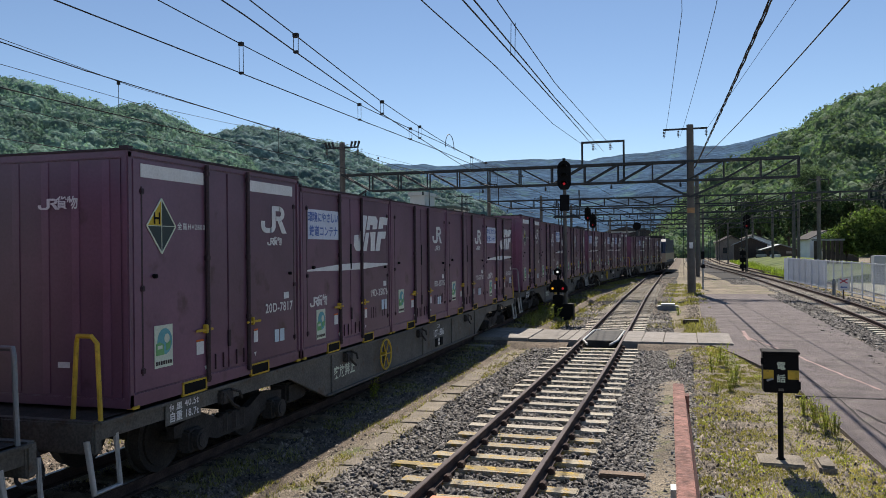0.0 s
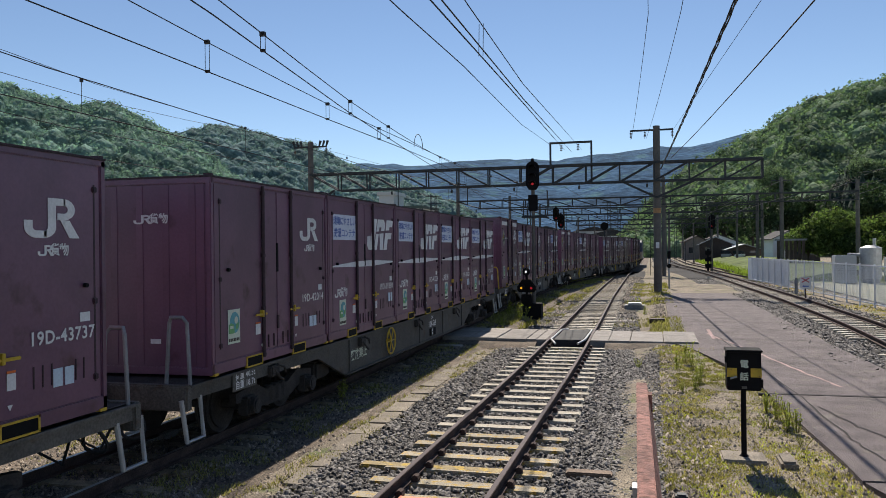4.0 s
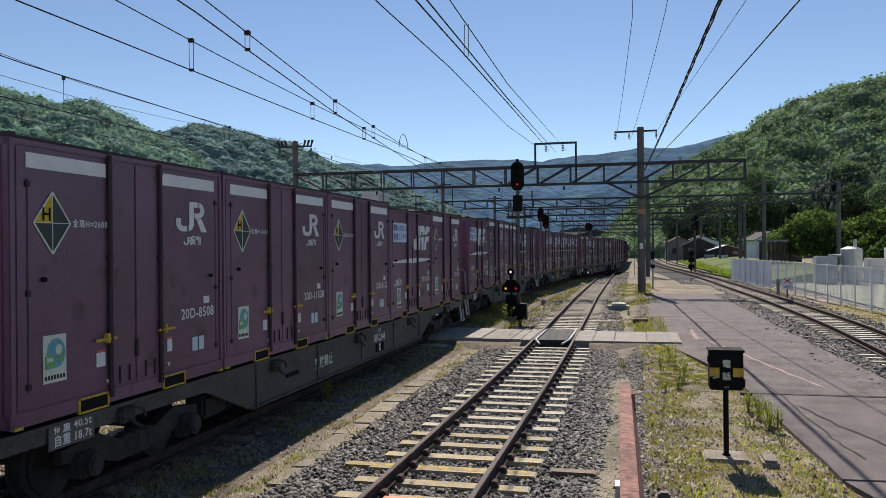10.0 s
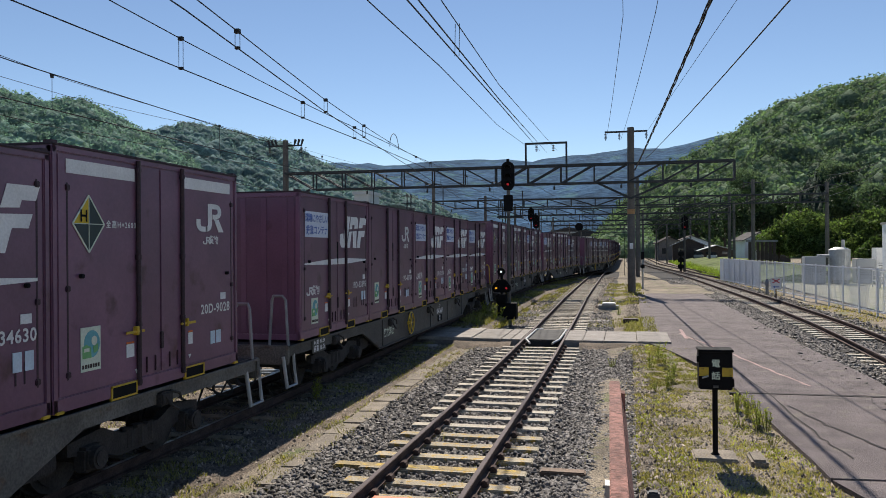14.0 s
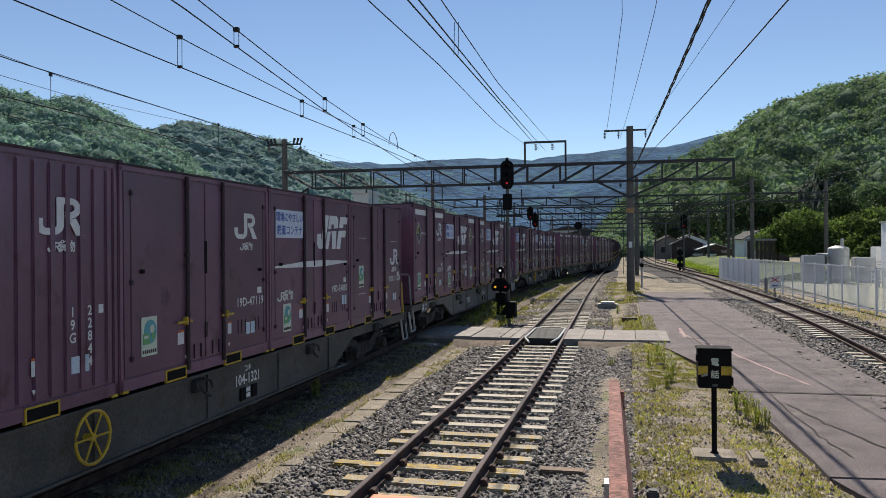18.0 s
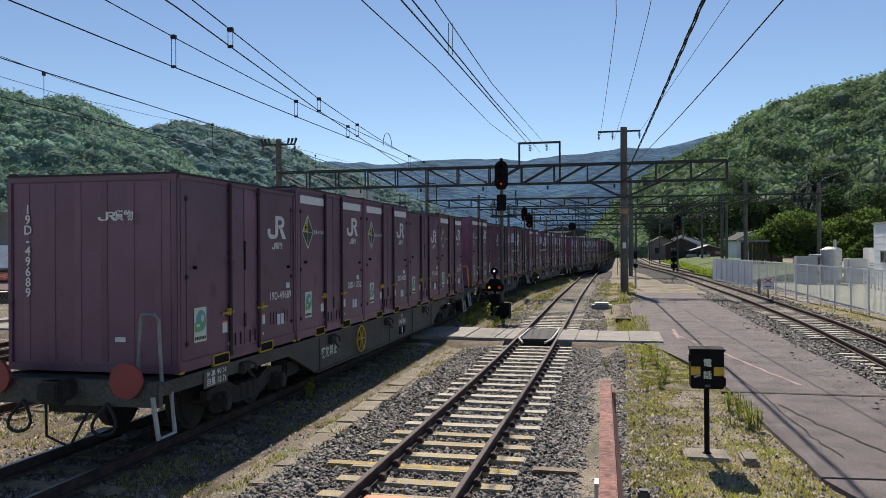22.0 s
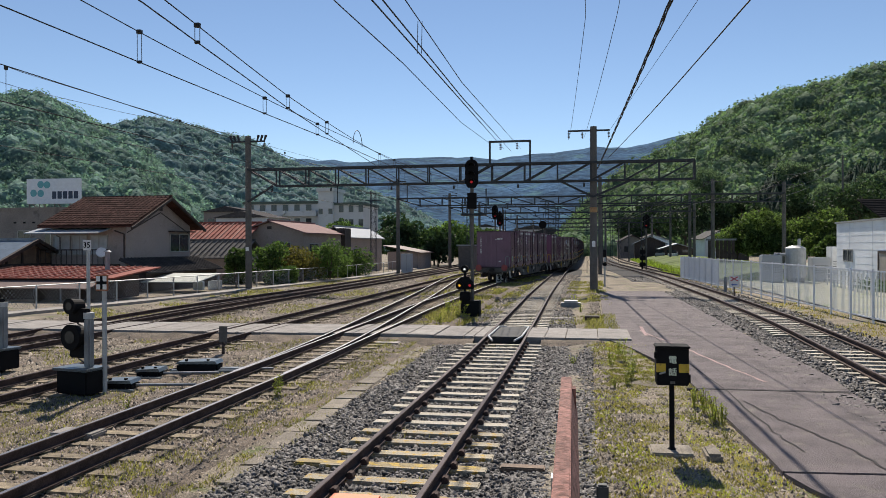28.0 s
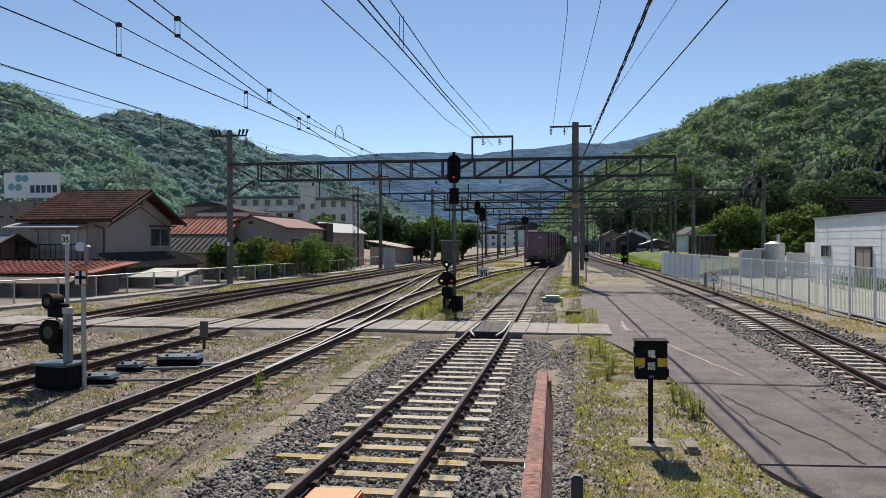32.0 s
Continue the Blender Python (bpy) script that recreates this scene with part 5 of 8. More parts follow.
main_signal(8.75, 95.0, 5.3, "distant colour-light signal showing red by the loop", False, scale=1.15)
rd = thing("repeater_signal", "round black repeater signal disc seen far along the line", "railway signal", pose(-2.7, 86.0, 0))
part("disc", tube(B(), (0, -0.05, 4.85), (0, 0.05, 4.85), 0.42, 24), "black", rd)
part("post", tube(B(), (0, 0.1, -0.3), (0, 0.1, 4.85), 0.07, 10), "truss", rd)


def dwarf(x, y, yaw, label):
    d = thing("dwarf_signal", label, "railway signal", pose(x, y, -0.22, 0, 0, yaw))
    part("base_cabinet", box(B(), -0.38, 0.36, -0.26, 0.26, 0.05, 0.48, 0.02), "black", d)
    part("plinth", box(B(), -0.05, 0.1, -0.1, 0.1, -0.2, 0.06), "black", d)
    part("cabinet_lid", box(B(), -0.46, 0.38, -0.3, 0.3, 0.48, 0.53, 0.015), "lid_steel", d, "grey cabinet lid")
    part("stem", box(B(), 0.10, 0.24, -0.07, 0.07, 0.53, 1.45, 0.02), "steel", d)
    part("stem_cap", tube(B(), (0.17, 0, 1.45), (0.17, 0, 1.56), 0.10, 14), "galv", d)
    for z, r, dx in ((1.10, 0.24, -0.14), (1.68, 0.15, -0.16)):
        part("lamp_head", tube(B(), (dx, 0.12, z), (dx, -0.16, z), r * 0.8, 20, r), "black", d, smooth=False)
        part("lens", tube(B(), (dx, -0.165, z), (dx, -0.172, z), r * 0.5, 16), "glass", d)
        part("bracket", box(B(), dx - 0.13, 0.15, -0.06, 0.08, z - r - 0.16, z - r + 0.1, 0.02), "black", d)
        part("cable", path_tube(B(), [(dx - 0.05, 0.1, z - r * 0.6), (dx - 0.08, 0.12, z - r - 0.2), (0.02, 0.1, z - r - 0.3)], 0.02, 6), "rubber", d)
    return d


dwarf(-7.15, 13.25, -12, "black two-lamp shunting signal on a dark cabinet, beside the track")
dwarf(-10.9, 15.6, -12, "black two-lamp shunting signal near the houses")
cross = thing("cross_sign", "square white sign with a black cross on a grey post", "sign", pose(-6.75, 13.35, 0))
part("post", tube(B(), (0, 0, -0.3), (0, 0, 2.0), 0.045, 10), "galv", cross)
part("plate_frame", box(B(), -0.13, 0.13, -0.09, -0.06, 1.75, 2.05, 0.008), "orange_frame", cross)
for sx in (-1, 1):
    for sz in (-1, 1):
        part("white_quarter", box(B(), min(sx * 0.028, sx * 0.105), max(sx * 0.028, sx * 0.105), -0.096, -0.088, 1.90 + min(sz * 0.028, sz * 0.125), 1.90 + max(sz * 0.028, sz * 0.125)), "white", cross)
part("black_cross", box(box(B(), -0.028, 0.028, -0.094, -0.088, 1.775, 2.025), -0.105, 0.105, -0.0935, -0.088, 1.872, 1.928), "black", cross)


def speed_sign(x, y, z, s, label, post=True):
    p = thing("speed_sign", label, "sign", pose(x, y, 0))
    part("plate", box(B(), -s, s, -0.03, -0.01, z - s * 1.15, z + s * 1.15, 0.008), "white", p)
    t = part("digits", text_mesh("digits", "35", s * 1.75, "black", 1.0), None, p)
    t.matrix_local = Matrix.Translation((0, -0.034, z - s * 0.05)) @ REAR
    if post:
        part("post", tube(B(), (0, 0.02, -0.3), (0, 0.02, z + s), 0.04, 8), "galv", p)
    return p


speed_sign(-8.85, 15.9, 2.62, 0.10, "white speed limit sign with black digits on a tall post")
speed_sign(-3.9, 56.0, 0.28, 0.36, "low white speed limit sign beside the line")
mk = thing("marker_post", "small weathered grey marker post between tracks", "marker post", pose(-7.04, 18.9, 0))
part("stake", box(B(), -0.03, 0.03, -0.03, 0.03, -0.3, 0.2), "wood_dark", mk)
part("board", box(B(), -0.10, 0.10, -0.04, 0.04, 0.1, 0.52, 0.01), "pole", mk)
# point machines with rods
def point_machine(x, y, l, h, plates):
    pm = thing("point_machine", "low black cast point machine with a shiny lid and rods", "point machine", pose(x, y, -0.25, 0, 0, 8))
    part("case", box(B(), -l, l, -0.22, 0.22, 0, h, 0.05), "black", pm)
    lid = prism(B(), [(-l * 1.02, h - 0.02), (-l * 0.9, h + 0.03), (l * 0.9, h + 0.05), (l * 1.02, h - 0.02)], "y", -0.24, 0.24)
    part("lid", lid, "lid_steel", pm, "shiny dark lid")
    for k in (-0.55, 0.5):
        part("lid_bolt", tube(B(), (l * k, -0.12, h + 0.02), (l * k, -0.12, h + 0.075), 0.035, 8), "black", pm)
    part("rod", tube(B(), (l, 0, 0.1), (l + 1.2, 0, 0.12), 0.03, 8), "steel", pm)
    part("cable", path_tube(B(), [(-l, 0.1, 0.1), (-l - 0.2, 0.15, 0.06), (-l - 0.45, 0.05, 0.0)], 0.03, 6), "rubber", pm)
    for i in range(plates):
        part("bed_plate", box(B(), -l - 0.5 + i * 0.35, l + 0.1 + i * 0.35, -0.42 + i * 0.22, -0.28 + i * 0.22, -0.03, 0.07 + 0.03 * i, 0.015), "lid_steel", pm)


point_machine(-6.81, 13.98, 0.3, 0.18, 1)
point_machine(-7.01, 15.43, 0.26, 0.18, 1)
point_machine(-6.26, 16.14, 0.46, 0.26, 3)
for x, y in ((-3.3, 23.0 - 1.6), (-5.2, 21.2), (-5.1, 10.2)):
    solo("cover_plate", box(B(), x - 0.35, x + 0.35, y - 0.2, y + 0.2, -0.24, -0.12, 0.02), "concrete", "flat grey cable cover lying on the earth", "cover plate")
# telephone box
tb = thing("telephone_box", "black lineside telephone box with a yellow band on a slim post", "telephone box", pose(3.33, 10.2, -0.13))
part("cabinet", box(B(), -0.20, 0.20, -0.02, 0.26, 0.91, 1.39, 0.012), "black", tb)
part("lid", box(B(), -0.215, 0.215, -0.05, 0.28, 1.385, 1.415, 0.008), "black", tb)
part("hinge", box(box(B(), -0.225, -0.2, 0.0, 0.04, 1.25, 1.33), 0.2, 0.222, 0.0, 0.04, 0.95, 1.05), "black", tb)
for a, b in ((-0.202, -0.085), (0.075, 0.202)):
    part("yellow_band", box(B(), a, b, -0.026, -0.018, 1.08, 1.19), "yellow", tb)
for i, ch in enumerate("電話"):
    t = part("lettering", text_mesh("lettering", ch, 0.105, "pale", 1), None, tb)
    t.matrix_local = Matrix.Translation((0, -0.024, 1.235 - i * 0.155)) @ REAR
part("latch", path_tube(B(), [(-0.165, -0.04, 1.06), (-0.09, -0.04, 1.085)], 0.012, 6), "galv", tb)
part("tag", box(B(), -0.03, 0.03, -0.026, -0.018, 0.935, 0.965), "pole", tb)
part("post", tube(B(), (0, 0.1, 0.05), (0, 0.1, 0.92), 0.033, 12), "black", tb)
part("post_foot", tube(B(), (0, 0.1, 0.03), (0, 0.1, 0.10), 0.10, 12, 0.035), "black", tb)
part("concrete_base", box(B(), -0.28, 0.26, -0.14, 0.36, -0.25, 0.075, 0.02), "trough", tb)
solo("concrete_block", box(B(), 3.72, 3.92, 10.0, 10.45, -0.3, -0.03, 0.03), "trough", "rough concrete block half sunk in weeds", "block")
# platform end railing close by
pr = thing("platform_railing", "rusty red-brown steel railing at the platform end", "railing", pose(2.232, 0.9, 0, 0, 0, 1.2))
part("top_rail", box(B(), -0.006, 0.034, -3.9, 1.97, 2.035, 2.05, 0.003), "redrust", pr)
part("side_flange", prism(B(), [(0.022, 2.034), (0.033, 2.046), (0.056, 1.92), (0.044, 1.92)], "y", -3.9, 1.96), "redrust", pr)
for y in (1.82, 0.0, -1.8):
    part("post", box(B(), 0.008, 0.05, y - 0.03, y + 0.03, 0.9, 2.035), "redrust", pr)
part("mid_rail", box(B(), 0.015, 0.05, -3.9, 1.96, 1.5, 1.55), "redrust", pr)
part("clamp", box(B(), -0.018, 0.004, 0.85, 0.90, 1.83, 1.97), "galv", pr)
solo("sign_post", box(B(), 2.318, 2.36, 2.55, 2.59, 0.9, 1.72, 0.006), "truss", "dark square steel post next to the railing", "post")
solo("platform", box(B(), 2.0, 6.5, -30, 2.95, -0.4, 0.90, 0.03), "concrete", "concrete station platform underfoot, ending in a ramp", "platform", kind="structure")
# small lineside things to the right
xs = thing("crossing_sign", "small white sign with a red cross and blue arrow", "sign", pose(9.9, 44.5, 0))
part("post", tube(B(), (0, 0, -0.3), (0, 0, 0.7), 0.03, 8), "wood_dark", xs)
part("plate", box(B(), -0.27, 0.27, -0.03, -0.01, 0.32, 0.92, 0.01), "white", xs)
rc = flat(B(), [[(-0.2, -0.09), (-0.16, -0.13), (0.2, 0.09), (0.16, 0.13)], [(-0.2, 0.09), (0.16, -0.13), (0.2, -0.09), (-0.16, 0.13)]], 0.006)
part("red_cross", rc, "red_sign", xs).matrix_local = Matrix.Translation((0, -0.032, 0.76)) @ REAR
part("blue_arrow", flat(B(), [rect(-0.08, 0.16, -0.025, 0.025), [(-0.17, 0), (-0.06, -0.06), (-0.06, 0.06)]], 0.006), "panel_blue", xs).matrix_local = Matrix.Translation((0, -0.032, 0.45)) @ REAR
hy = thing("marker_post", "small grey hydrant-like marker beside the fence", "marker post", pose(10.1, 48.5, 0))
part("stub", tube(B(), (0, 0, -0.2), (0, 0, 0.45), 0.09, 10), "steel", hy)
part("knob", tube(B(), (0, 0, 0.45), (0, 0, 0.72), 0.13, 10, 0.06), "steel", hy)
st = thing("trackside_post", "slim striped post with a round sensor beside the loop", "post", pose(3.25, 53.0, 0))
part("post", tube(B(), (0, 0, -0.2), (0, 0, 2.1), 0.06, 8), "galv", st)
part("sensor", tube(B(), (0, -0.05, 1.35), (0, -0.15, 1.35), 0.14, 14), "black", st)
part("cap", box(B(), -0.1, 0.1, -0.1, 0.1, 1.8, 2.3, 0.02), "black", st)
s2 = thing("shunt_signal", "black trackside shunting signal by the far loop", "railway signal", pose(8.0, 90.0, 0))
part("post", tube(B(), (0, 0, -0.2), (0, 0, 2.3), 0.09, 8), "black", s2)
for z in (0.5, 1.2, 1.9):
    part("lamp_head", box(B(), -0.32, 0.32, -0.2, 0.2, z - 0.25, z + 0.22, 0.06), "black", s2)
og = box(B(), -0.38, 0.16, 7.35, 7.75, -0.12, -0.03, 0.02)
solo("marker_tray", og, "orange", "orange plastic marker tray lying between the rails", "marker tray")


# ---- ground cover, crossing, paving ----
rng = np.random.default_rng(7)


def big_mesh(name, verts, faces, material, label, category, kind="stuff", parent=None):
    """A large mesh straight from arrays: verts (n, 3), faces (m, k)."""
    me = bpy.data.meshes.new(name)
    m, k = faces.shape
    me.vertices.add(len(verts))
    me.vertices.foreach_set("co", verts.astype(np.float32).ravel())
    me.loops.add(m * k)
    me.loops.foreach_set("vertex_index", faces.astype(np.int32).ravel())
    me.polygons.add(m)
    me.polygons.foreach_set("loop_start", np.arange(0, m * k, k, dtype=np.int32))
    me.polygons.foreach_set("loop_total", np.full(m, k, dtype=np.int32))
    me.update(calc_edges=True)
    me.materials.append(M[material])
    ob = new(name, me)
    if parent:
        ob.parent = parent
        return tagged(ob, label, kind=kind)
    return tagged(ob, label, category, "", kind)


ROCK_V = np.array([(1, 1, -0.6), (-1, 1, -0.6), (-1, -1, -0.6), (1, -1, -0.6), (0.62, 0.6, 0.75), (-0.6, 0.62, 0.75), (-0.62, -0.6, 0.75), (0.6, -0.62, 0.75)], float)
ROCK_F = np.array([(0, 1, 5, 4), (1, 2, 6, 5), (2, 3, 7, 6), (3, 0, 4, 7), (4, 5, 6, 7)])


def stones(centres, size):
    """Angular stones: jittered, turned and tilted blocks."""
    n, k = len(centres), len(ROCK_V)
    v = ROCK_V[None] * size[:, None, None] * rng.uniform(0.5, 1.15, (n, 1, 3)) + rng.normal(0, 0.2, (n, k, 3)) * size[:, None, None]
    for i, j in ((1, 2), (0, 1)):
        a = rng.normal(0, 0.75, n) if i else rng.uniform(0, 6.28, n)
        c, s = np.cos(a)[:, None], np.sin(a)[:, None]
        p, q = v[:, :, i] * c - v[:, :, j] * s, v[:, :, i] * s + v[:, :, j] * c
        v[:, :, i], v[:, :, j] = p, q
    v += centres[:, None, :]
    f = ROCK_F[None] + (np.arange(n) * k)[:, None, None]
    return v.reshape(-1, 3), f.reshape(-1, 4)


CHIP_V = np.array([(1, 0, -0.4), (-1, 0, -0.4), (0, 1, -0.4), (0, -1, -0.4), (0.1, 0, 1)], float)
CHIP_F = np.array([(0, 2, 4), (2, 1, 4), (1, 3, 4), (3, 0, 4)])


def chips(centres, size):
    """Small pointed stones."""
    n = len(centres)
    v = CHIP_V[None] * (size[:, None, None] * rng.uniform(0.55, 1.25, (n, 5, 1))) + rng.normal(0, 0.3, (n, 5, 3)) * size[:, None, None]
    a = rng.uniform(0, 6.28, n)
    c, s = np.cos(a)[:, None], np.sin(a)[:, None]
    v = np.stack([v[:, :, 0] * c - v[:, :, 1] * s, v[:, :, 0] * s + v[:, :, 1] * c, v[:, :, 2] * 0.9], 2) + centres[:, None, :]
    return v.reshape(-1, 3), (CHIP_F[None] + (np.arange(n) * 5)[:, None, None]).reshape(-1, 3)


def along(line, n, y0, y1, w0, w1, z, power=1.6):
    """Random places beside a centre line, denser at its near end."""
    y = y0 + (y1 - y0) * rng.uniform(0, 1, n) ** power
    o = rng.uniform(w0, w1, n)
    x = np.array([line(t) for t in y]) + o
    return np.stack([x, y, np.full(n, z)], 1), o


def ballast_for(line, n, y0, y1, half, size, parent, name="ballast_stones", top=-0.205, material="ballast", keep=None, power=1.6, rise=None, shape=None):
    c, o = along(line, n, y0, y1, -half, half, top, power)
    c[:, 2] -= np.clip(np.abs(o) - (half - 0.3), 0, 1) * 0.35
    c[:, 2] += rng.uniform(-0.03, 0.015, n)
    if rise:
        c[:, 2] += np.array([rise(t) for t in c[:, 1]])
    sel = np.ones(n, bool) if keep is None else keep(c, o)
    c = c[sel]
    sz = rng.uniform(0.6, 1.3, len(c)) * size * (0.9 + c[:, 1] * 0.012)
    v, f = (shape or stones)(c, sz)
    big_mesh(name, v, f, material, "", "", "stuff", parent)


off_cross = lambda c, o: ~((c[:, 1] > 21.9) & (c[:, 1] < 25.1))
ballast_for(NEAR, 62000, 5.5, 34, 2.1, 0.030, near_track, keep=off_cross)
ballast_for(NEAR, 7000, 28, 75, 2.0, 0.04, near_track, "far_ballast_stones", keep=off_cross, material="soil_stone", shape=chips)
ballast_for(MAIN, 26000, 5, 45, 1.9, 0.026, main_track, material="soil_stone", keep=off_cross, top=-0.20, rise=lift, shape=chips)
ballast_for(THIRD, 9000, 8, 60, 2.0, 0.04, third_track, material="soil_stone", keep=off_cross, top=-0.21, shape=chips)
ballast_for(FOURTH, 7000, 12, 70, 2.4, 0.045, fourth_track, material="soil_stone", keep=off_cross, top=-0.21, shape=chips)
ballast_for(RIGHT, 26000, 12, 70, 2.75, 0.036, right_track, power=1.3, keep=lambda c, o: o < 1.45 + 0.5 * rng.uniform(0, 1, len(o)))
n = 9000
c = np.stack([rng.uniform(1.3, 2.35, n), 5 + 17 * rng.uniform(0, 1, n) ** 1.5, np.full(n, -0.2)], 1)
c[:, 2] += 0.10 * np.clip((c[:, 0] - 1.9) * 2, 0, 1)
v, f = stones(c, rng.uniform(0.02, 0.04, n))
big_mesh("shoulder_stones", v, f, "ballast", "", "", "stuff", near_track)
def earth_z(x, y):
    """Top of the earth or of the worn track beds."""
    z = ground_z(x, y)
    for line in (MAIN, THIRD, FOURTH):
        if abs(x - line(y)) < 1.86:
            z = max(z, -0.205 + (lift(y) if line is MAIN else 0.0))
    return z + 0.004


# loose stones and rubble over the earth
n = 14000
c = np.stack([rng.uniform(6.25, 7.5, n), 9 + 38 * rng.uniform(0, 1, n) ** 1.2, rng.uniform(-0.135, -0.095, n)], 1)
v, f = stones(c, rng.uniform(0.03, 0.055, n))
big_mesh("shoulder_stones", v, f, "ballast", "", "", "stuff", right_track)
n = 110000
x = np.where(rng.uniform(0, 1, n) < 0.2, rng.uniform(2.1, 4.8, n), rng.uniform(-19, 3, n))
y = 5 + 55 * rng.uniform(0, 1, n) ** 1.8
c = np.stack([x, y, np.array([earth_z(a, b) for a, b in zip(x, y)])], 1)
c = c[~((c[:, 0] > 2.7) & (c[:, 1] > 15))]
v, f = chips(c, rng.uniform(0.008, 0.03, len(c)) * (1 + c[:, 1] * 0.02))
big_mesh("loose_stones", v, f, "soil_stone", "loose brown stones scattered over the earth", "stones")


def blades(x, y, z, h, w, lean):
    n = len(x)
    a = rng.uniform(0, 6.28, n)
    dx, dy = np.cos(a) * w, np.sin(a) * w
    b = rng.uniform(0, 6.28, n)
    tx, ty = np.cos(b) * lean * h, np.sin(b) * lean * h
    p0 = np.stack([x - dx, y - dy, z], 1)
    p1 = np.stack([x + dx, y + dy, z], 1)
    p4 = np.stack([x + tx, y + ty, z + h], 1)
    v = np.stack([p0, p1, p4], 1).reshape(-1, 3)
    k = (np.arange(n) * 3)[:, None]
    f = np.array([[0, 1, 2]]) + k
    return v, f


def patchy(x, y, scale, cut):
    return np.array([noise.noise((a * scale, b * scale, 3.3)) for a, b in zip(x, y)]) > cut


def grass(name, n, x0, x1, y0, y1, h0, h1, label, material="grass", cut=-0.05, scale=0.7, power=1.4, line=None, w=0.006):
    y = y0 + (y1 - y0) * rng.uniform(0, 1, n) ** power
    x = rng.uniform(x0, x1, n)
    if line:
        x = x + np.array([line(t) for t in y])
    ok = patchy(x, y, scale, cut) & ~((y > 22.0) & (y < 25.0) & (x < 2.8))
    x, y = x[ok], y[ok]
    h = rng.uniform(h0, h1, len(x)) * rng.uniform(0.5, 1.0, len(x))
    v, f = blades(x, y, np.array([earth_z(a, b) for a, b in zip(x, y)]) - 0.01, h, w * (1 + y * 0.04), 0.5)
    big_mesh(name, v, f, material, label, "grass")


grass("grass", 120000, 2.15, 4.6, 6.2, 22.5, 0.008, 0.045, "low yellow-green weeds round the telephone box", cut=-0.08, scale=3.0, w=0.0065)
grass("grass", 20000, 2.3, 4.5, 6.2, 22.0, 0.015, 0.06, "fresh green weeds in the stony earth", "weed_leaf", cut=0.2, scale=1.5, w=0.006)
grass("grass", 9000, 2.9, 5.3, 6.0, 11.5, 0.015, 0.06, "trampled dry weeds at the edge of the asphalt", "straw", cut=0.0)
grass("grass", 16000, 2.2, 4.3, 6.5, 22, 0.02, 0.08, "dry straw-coloured grass among the weeds", "straw", cut=0.05, scale=1.3)
grass("grass", 60000, -3.4, -1.4, 6.5, 45, 0.02, 0.09, "low weeds along the cable trough", cut=0.02, scale=2.2, w=0.005)
grass("grass", 26000, -6.3, -1.7, 6.5, 30, 0.015, 0.07, "sparse weeds in the worn track bed", cut=0.05, scale=2.6, w=0.005)
grass("grass", 9000, 0.75, 1.25, 6, 45, 0.03, 0.14, "tall weeds beside the main track rails", cut=0.12, scale=0.6, line=MAIN)
grass("grass", 7000, -0.5, 0.5, 7, 22, 0.04, 0.14, "thin grass growing between the siding rails", cut=0.2, scale=0.8, line=NEAR, power=1.0)
grass("grass", 22000, -0.48, 0.48, 25.2, 62, 0.03, 0.11, "yellowish grass filling the siding beyond the crossing", cut=-0.15, scale=0.5, line=NEAR, power=1.2, w=0.007)
grass("grass", 30000, -7.8, -5.0, 8, 40, 0.02, 0.09, "patchy weeds between the tracks", cut=0.1, scale=0.6)
grass("grass", 16000, -12.2, -9.6, 12, 50, 0.03, 0.14, "patchy weeds between the farther tracks", cut=0.1, scale=0.5)
grass("grass", 14000, -20.0, -15.5, 25, 75, 0.05, 0.2, "grass verge below the houses", cut=0.05, scale=0.3, w=0.01)
grass("grass", 16000, 0.9, 3.2, 25, 62, 0.05, 0.22, "dry grass beside the asphalt edge", cut=0.05, scale=0.5, w=0.009)
grass("grass", 22000, -4.0, -1.2, 25, 75, 0.05, 0.24, "weedy ground round the signal posts", cut=-0.02, scale=0.4, w=0.010)
grass("grass", 12000, -12, -4, 40, 110, 0.06, 0.24, "weedy ground between the station tracks", cut=0.1, scale=0.2, w=0.014)
grass("grass", 16000, 10.0, 18.0, 66, 170, 0.15, 0.6, "bright grassy bank beyond the fence", "bank", cut=-0.3, scale=0.1, w=0.02)
grass("grass", 9000, 9.6, 12.4, 24, 66, 0.04, 0.14, "sparse brown grass under the fence", "straw", cut=0.05, scale=0.4, w=0.008)
sheet("bank", [9.4 + 0.9 * i for i in range(14)], [64 + 6 * i for i in range(22)], lambda x, y: -0.3 + min(1.0, max(0, (x - 10.5) * 0.18)) + 0.15 * noise.noise((x * 0.3, y * 0.2, 1)), "bank", "grassy bank beside the loop track", "bank")
sheet("yard", [12.6, 16, 22, 30, 45], [10, 25, 40, 55, 70, 95, 130], lambda x, y: -0.16, "yard", "pale gravel yard behind the white fence", "yard")


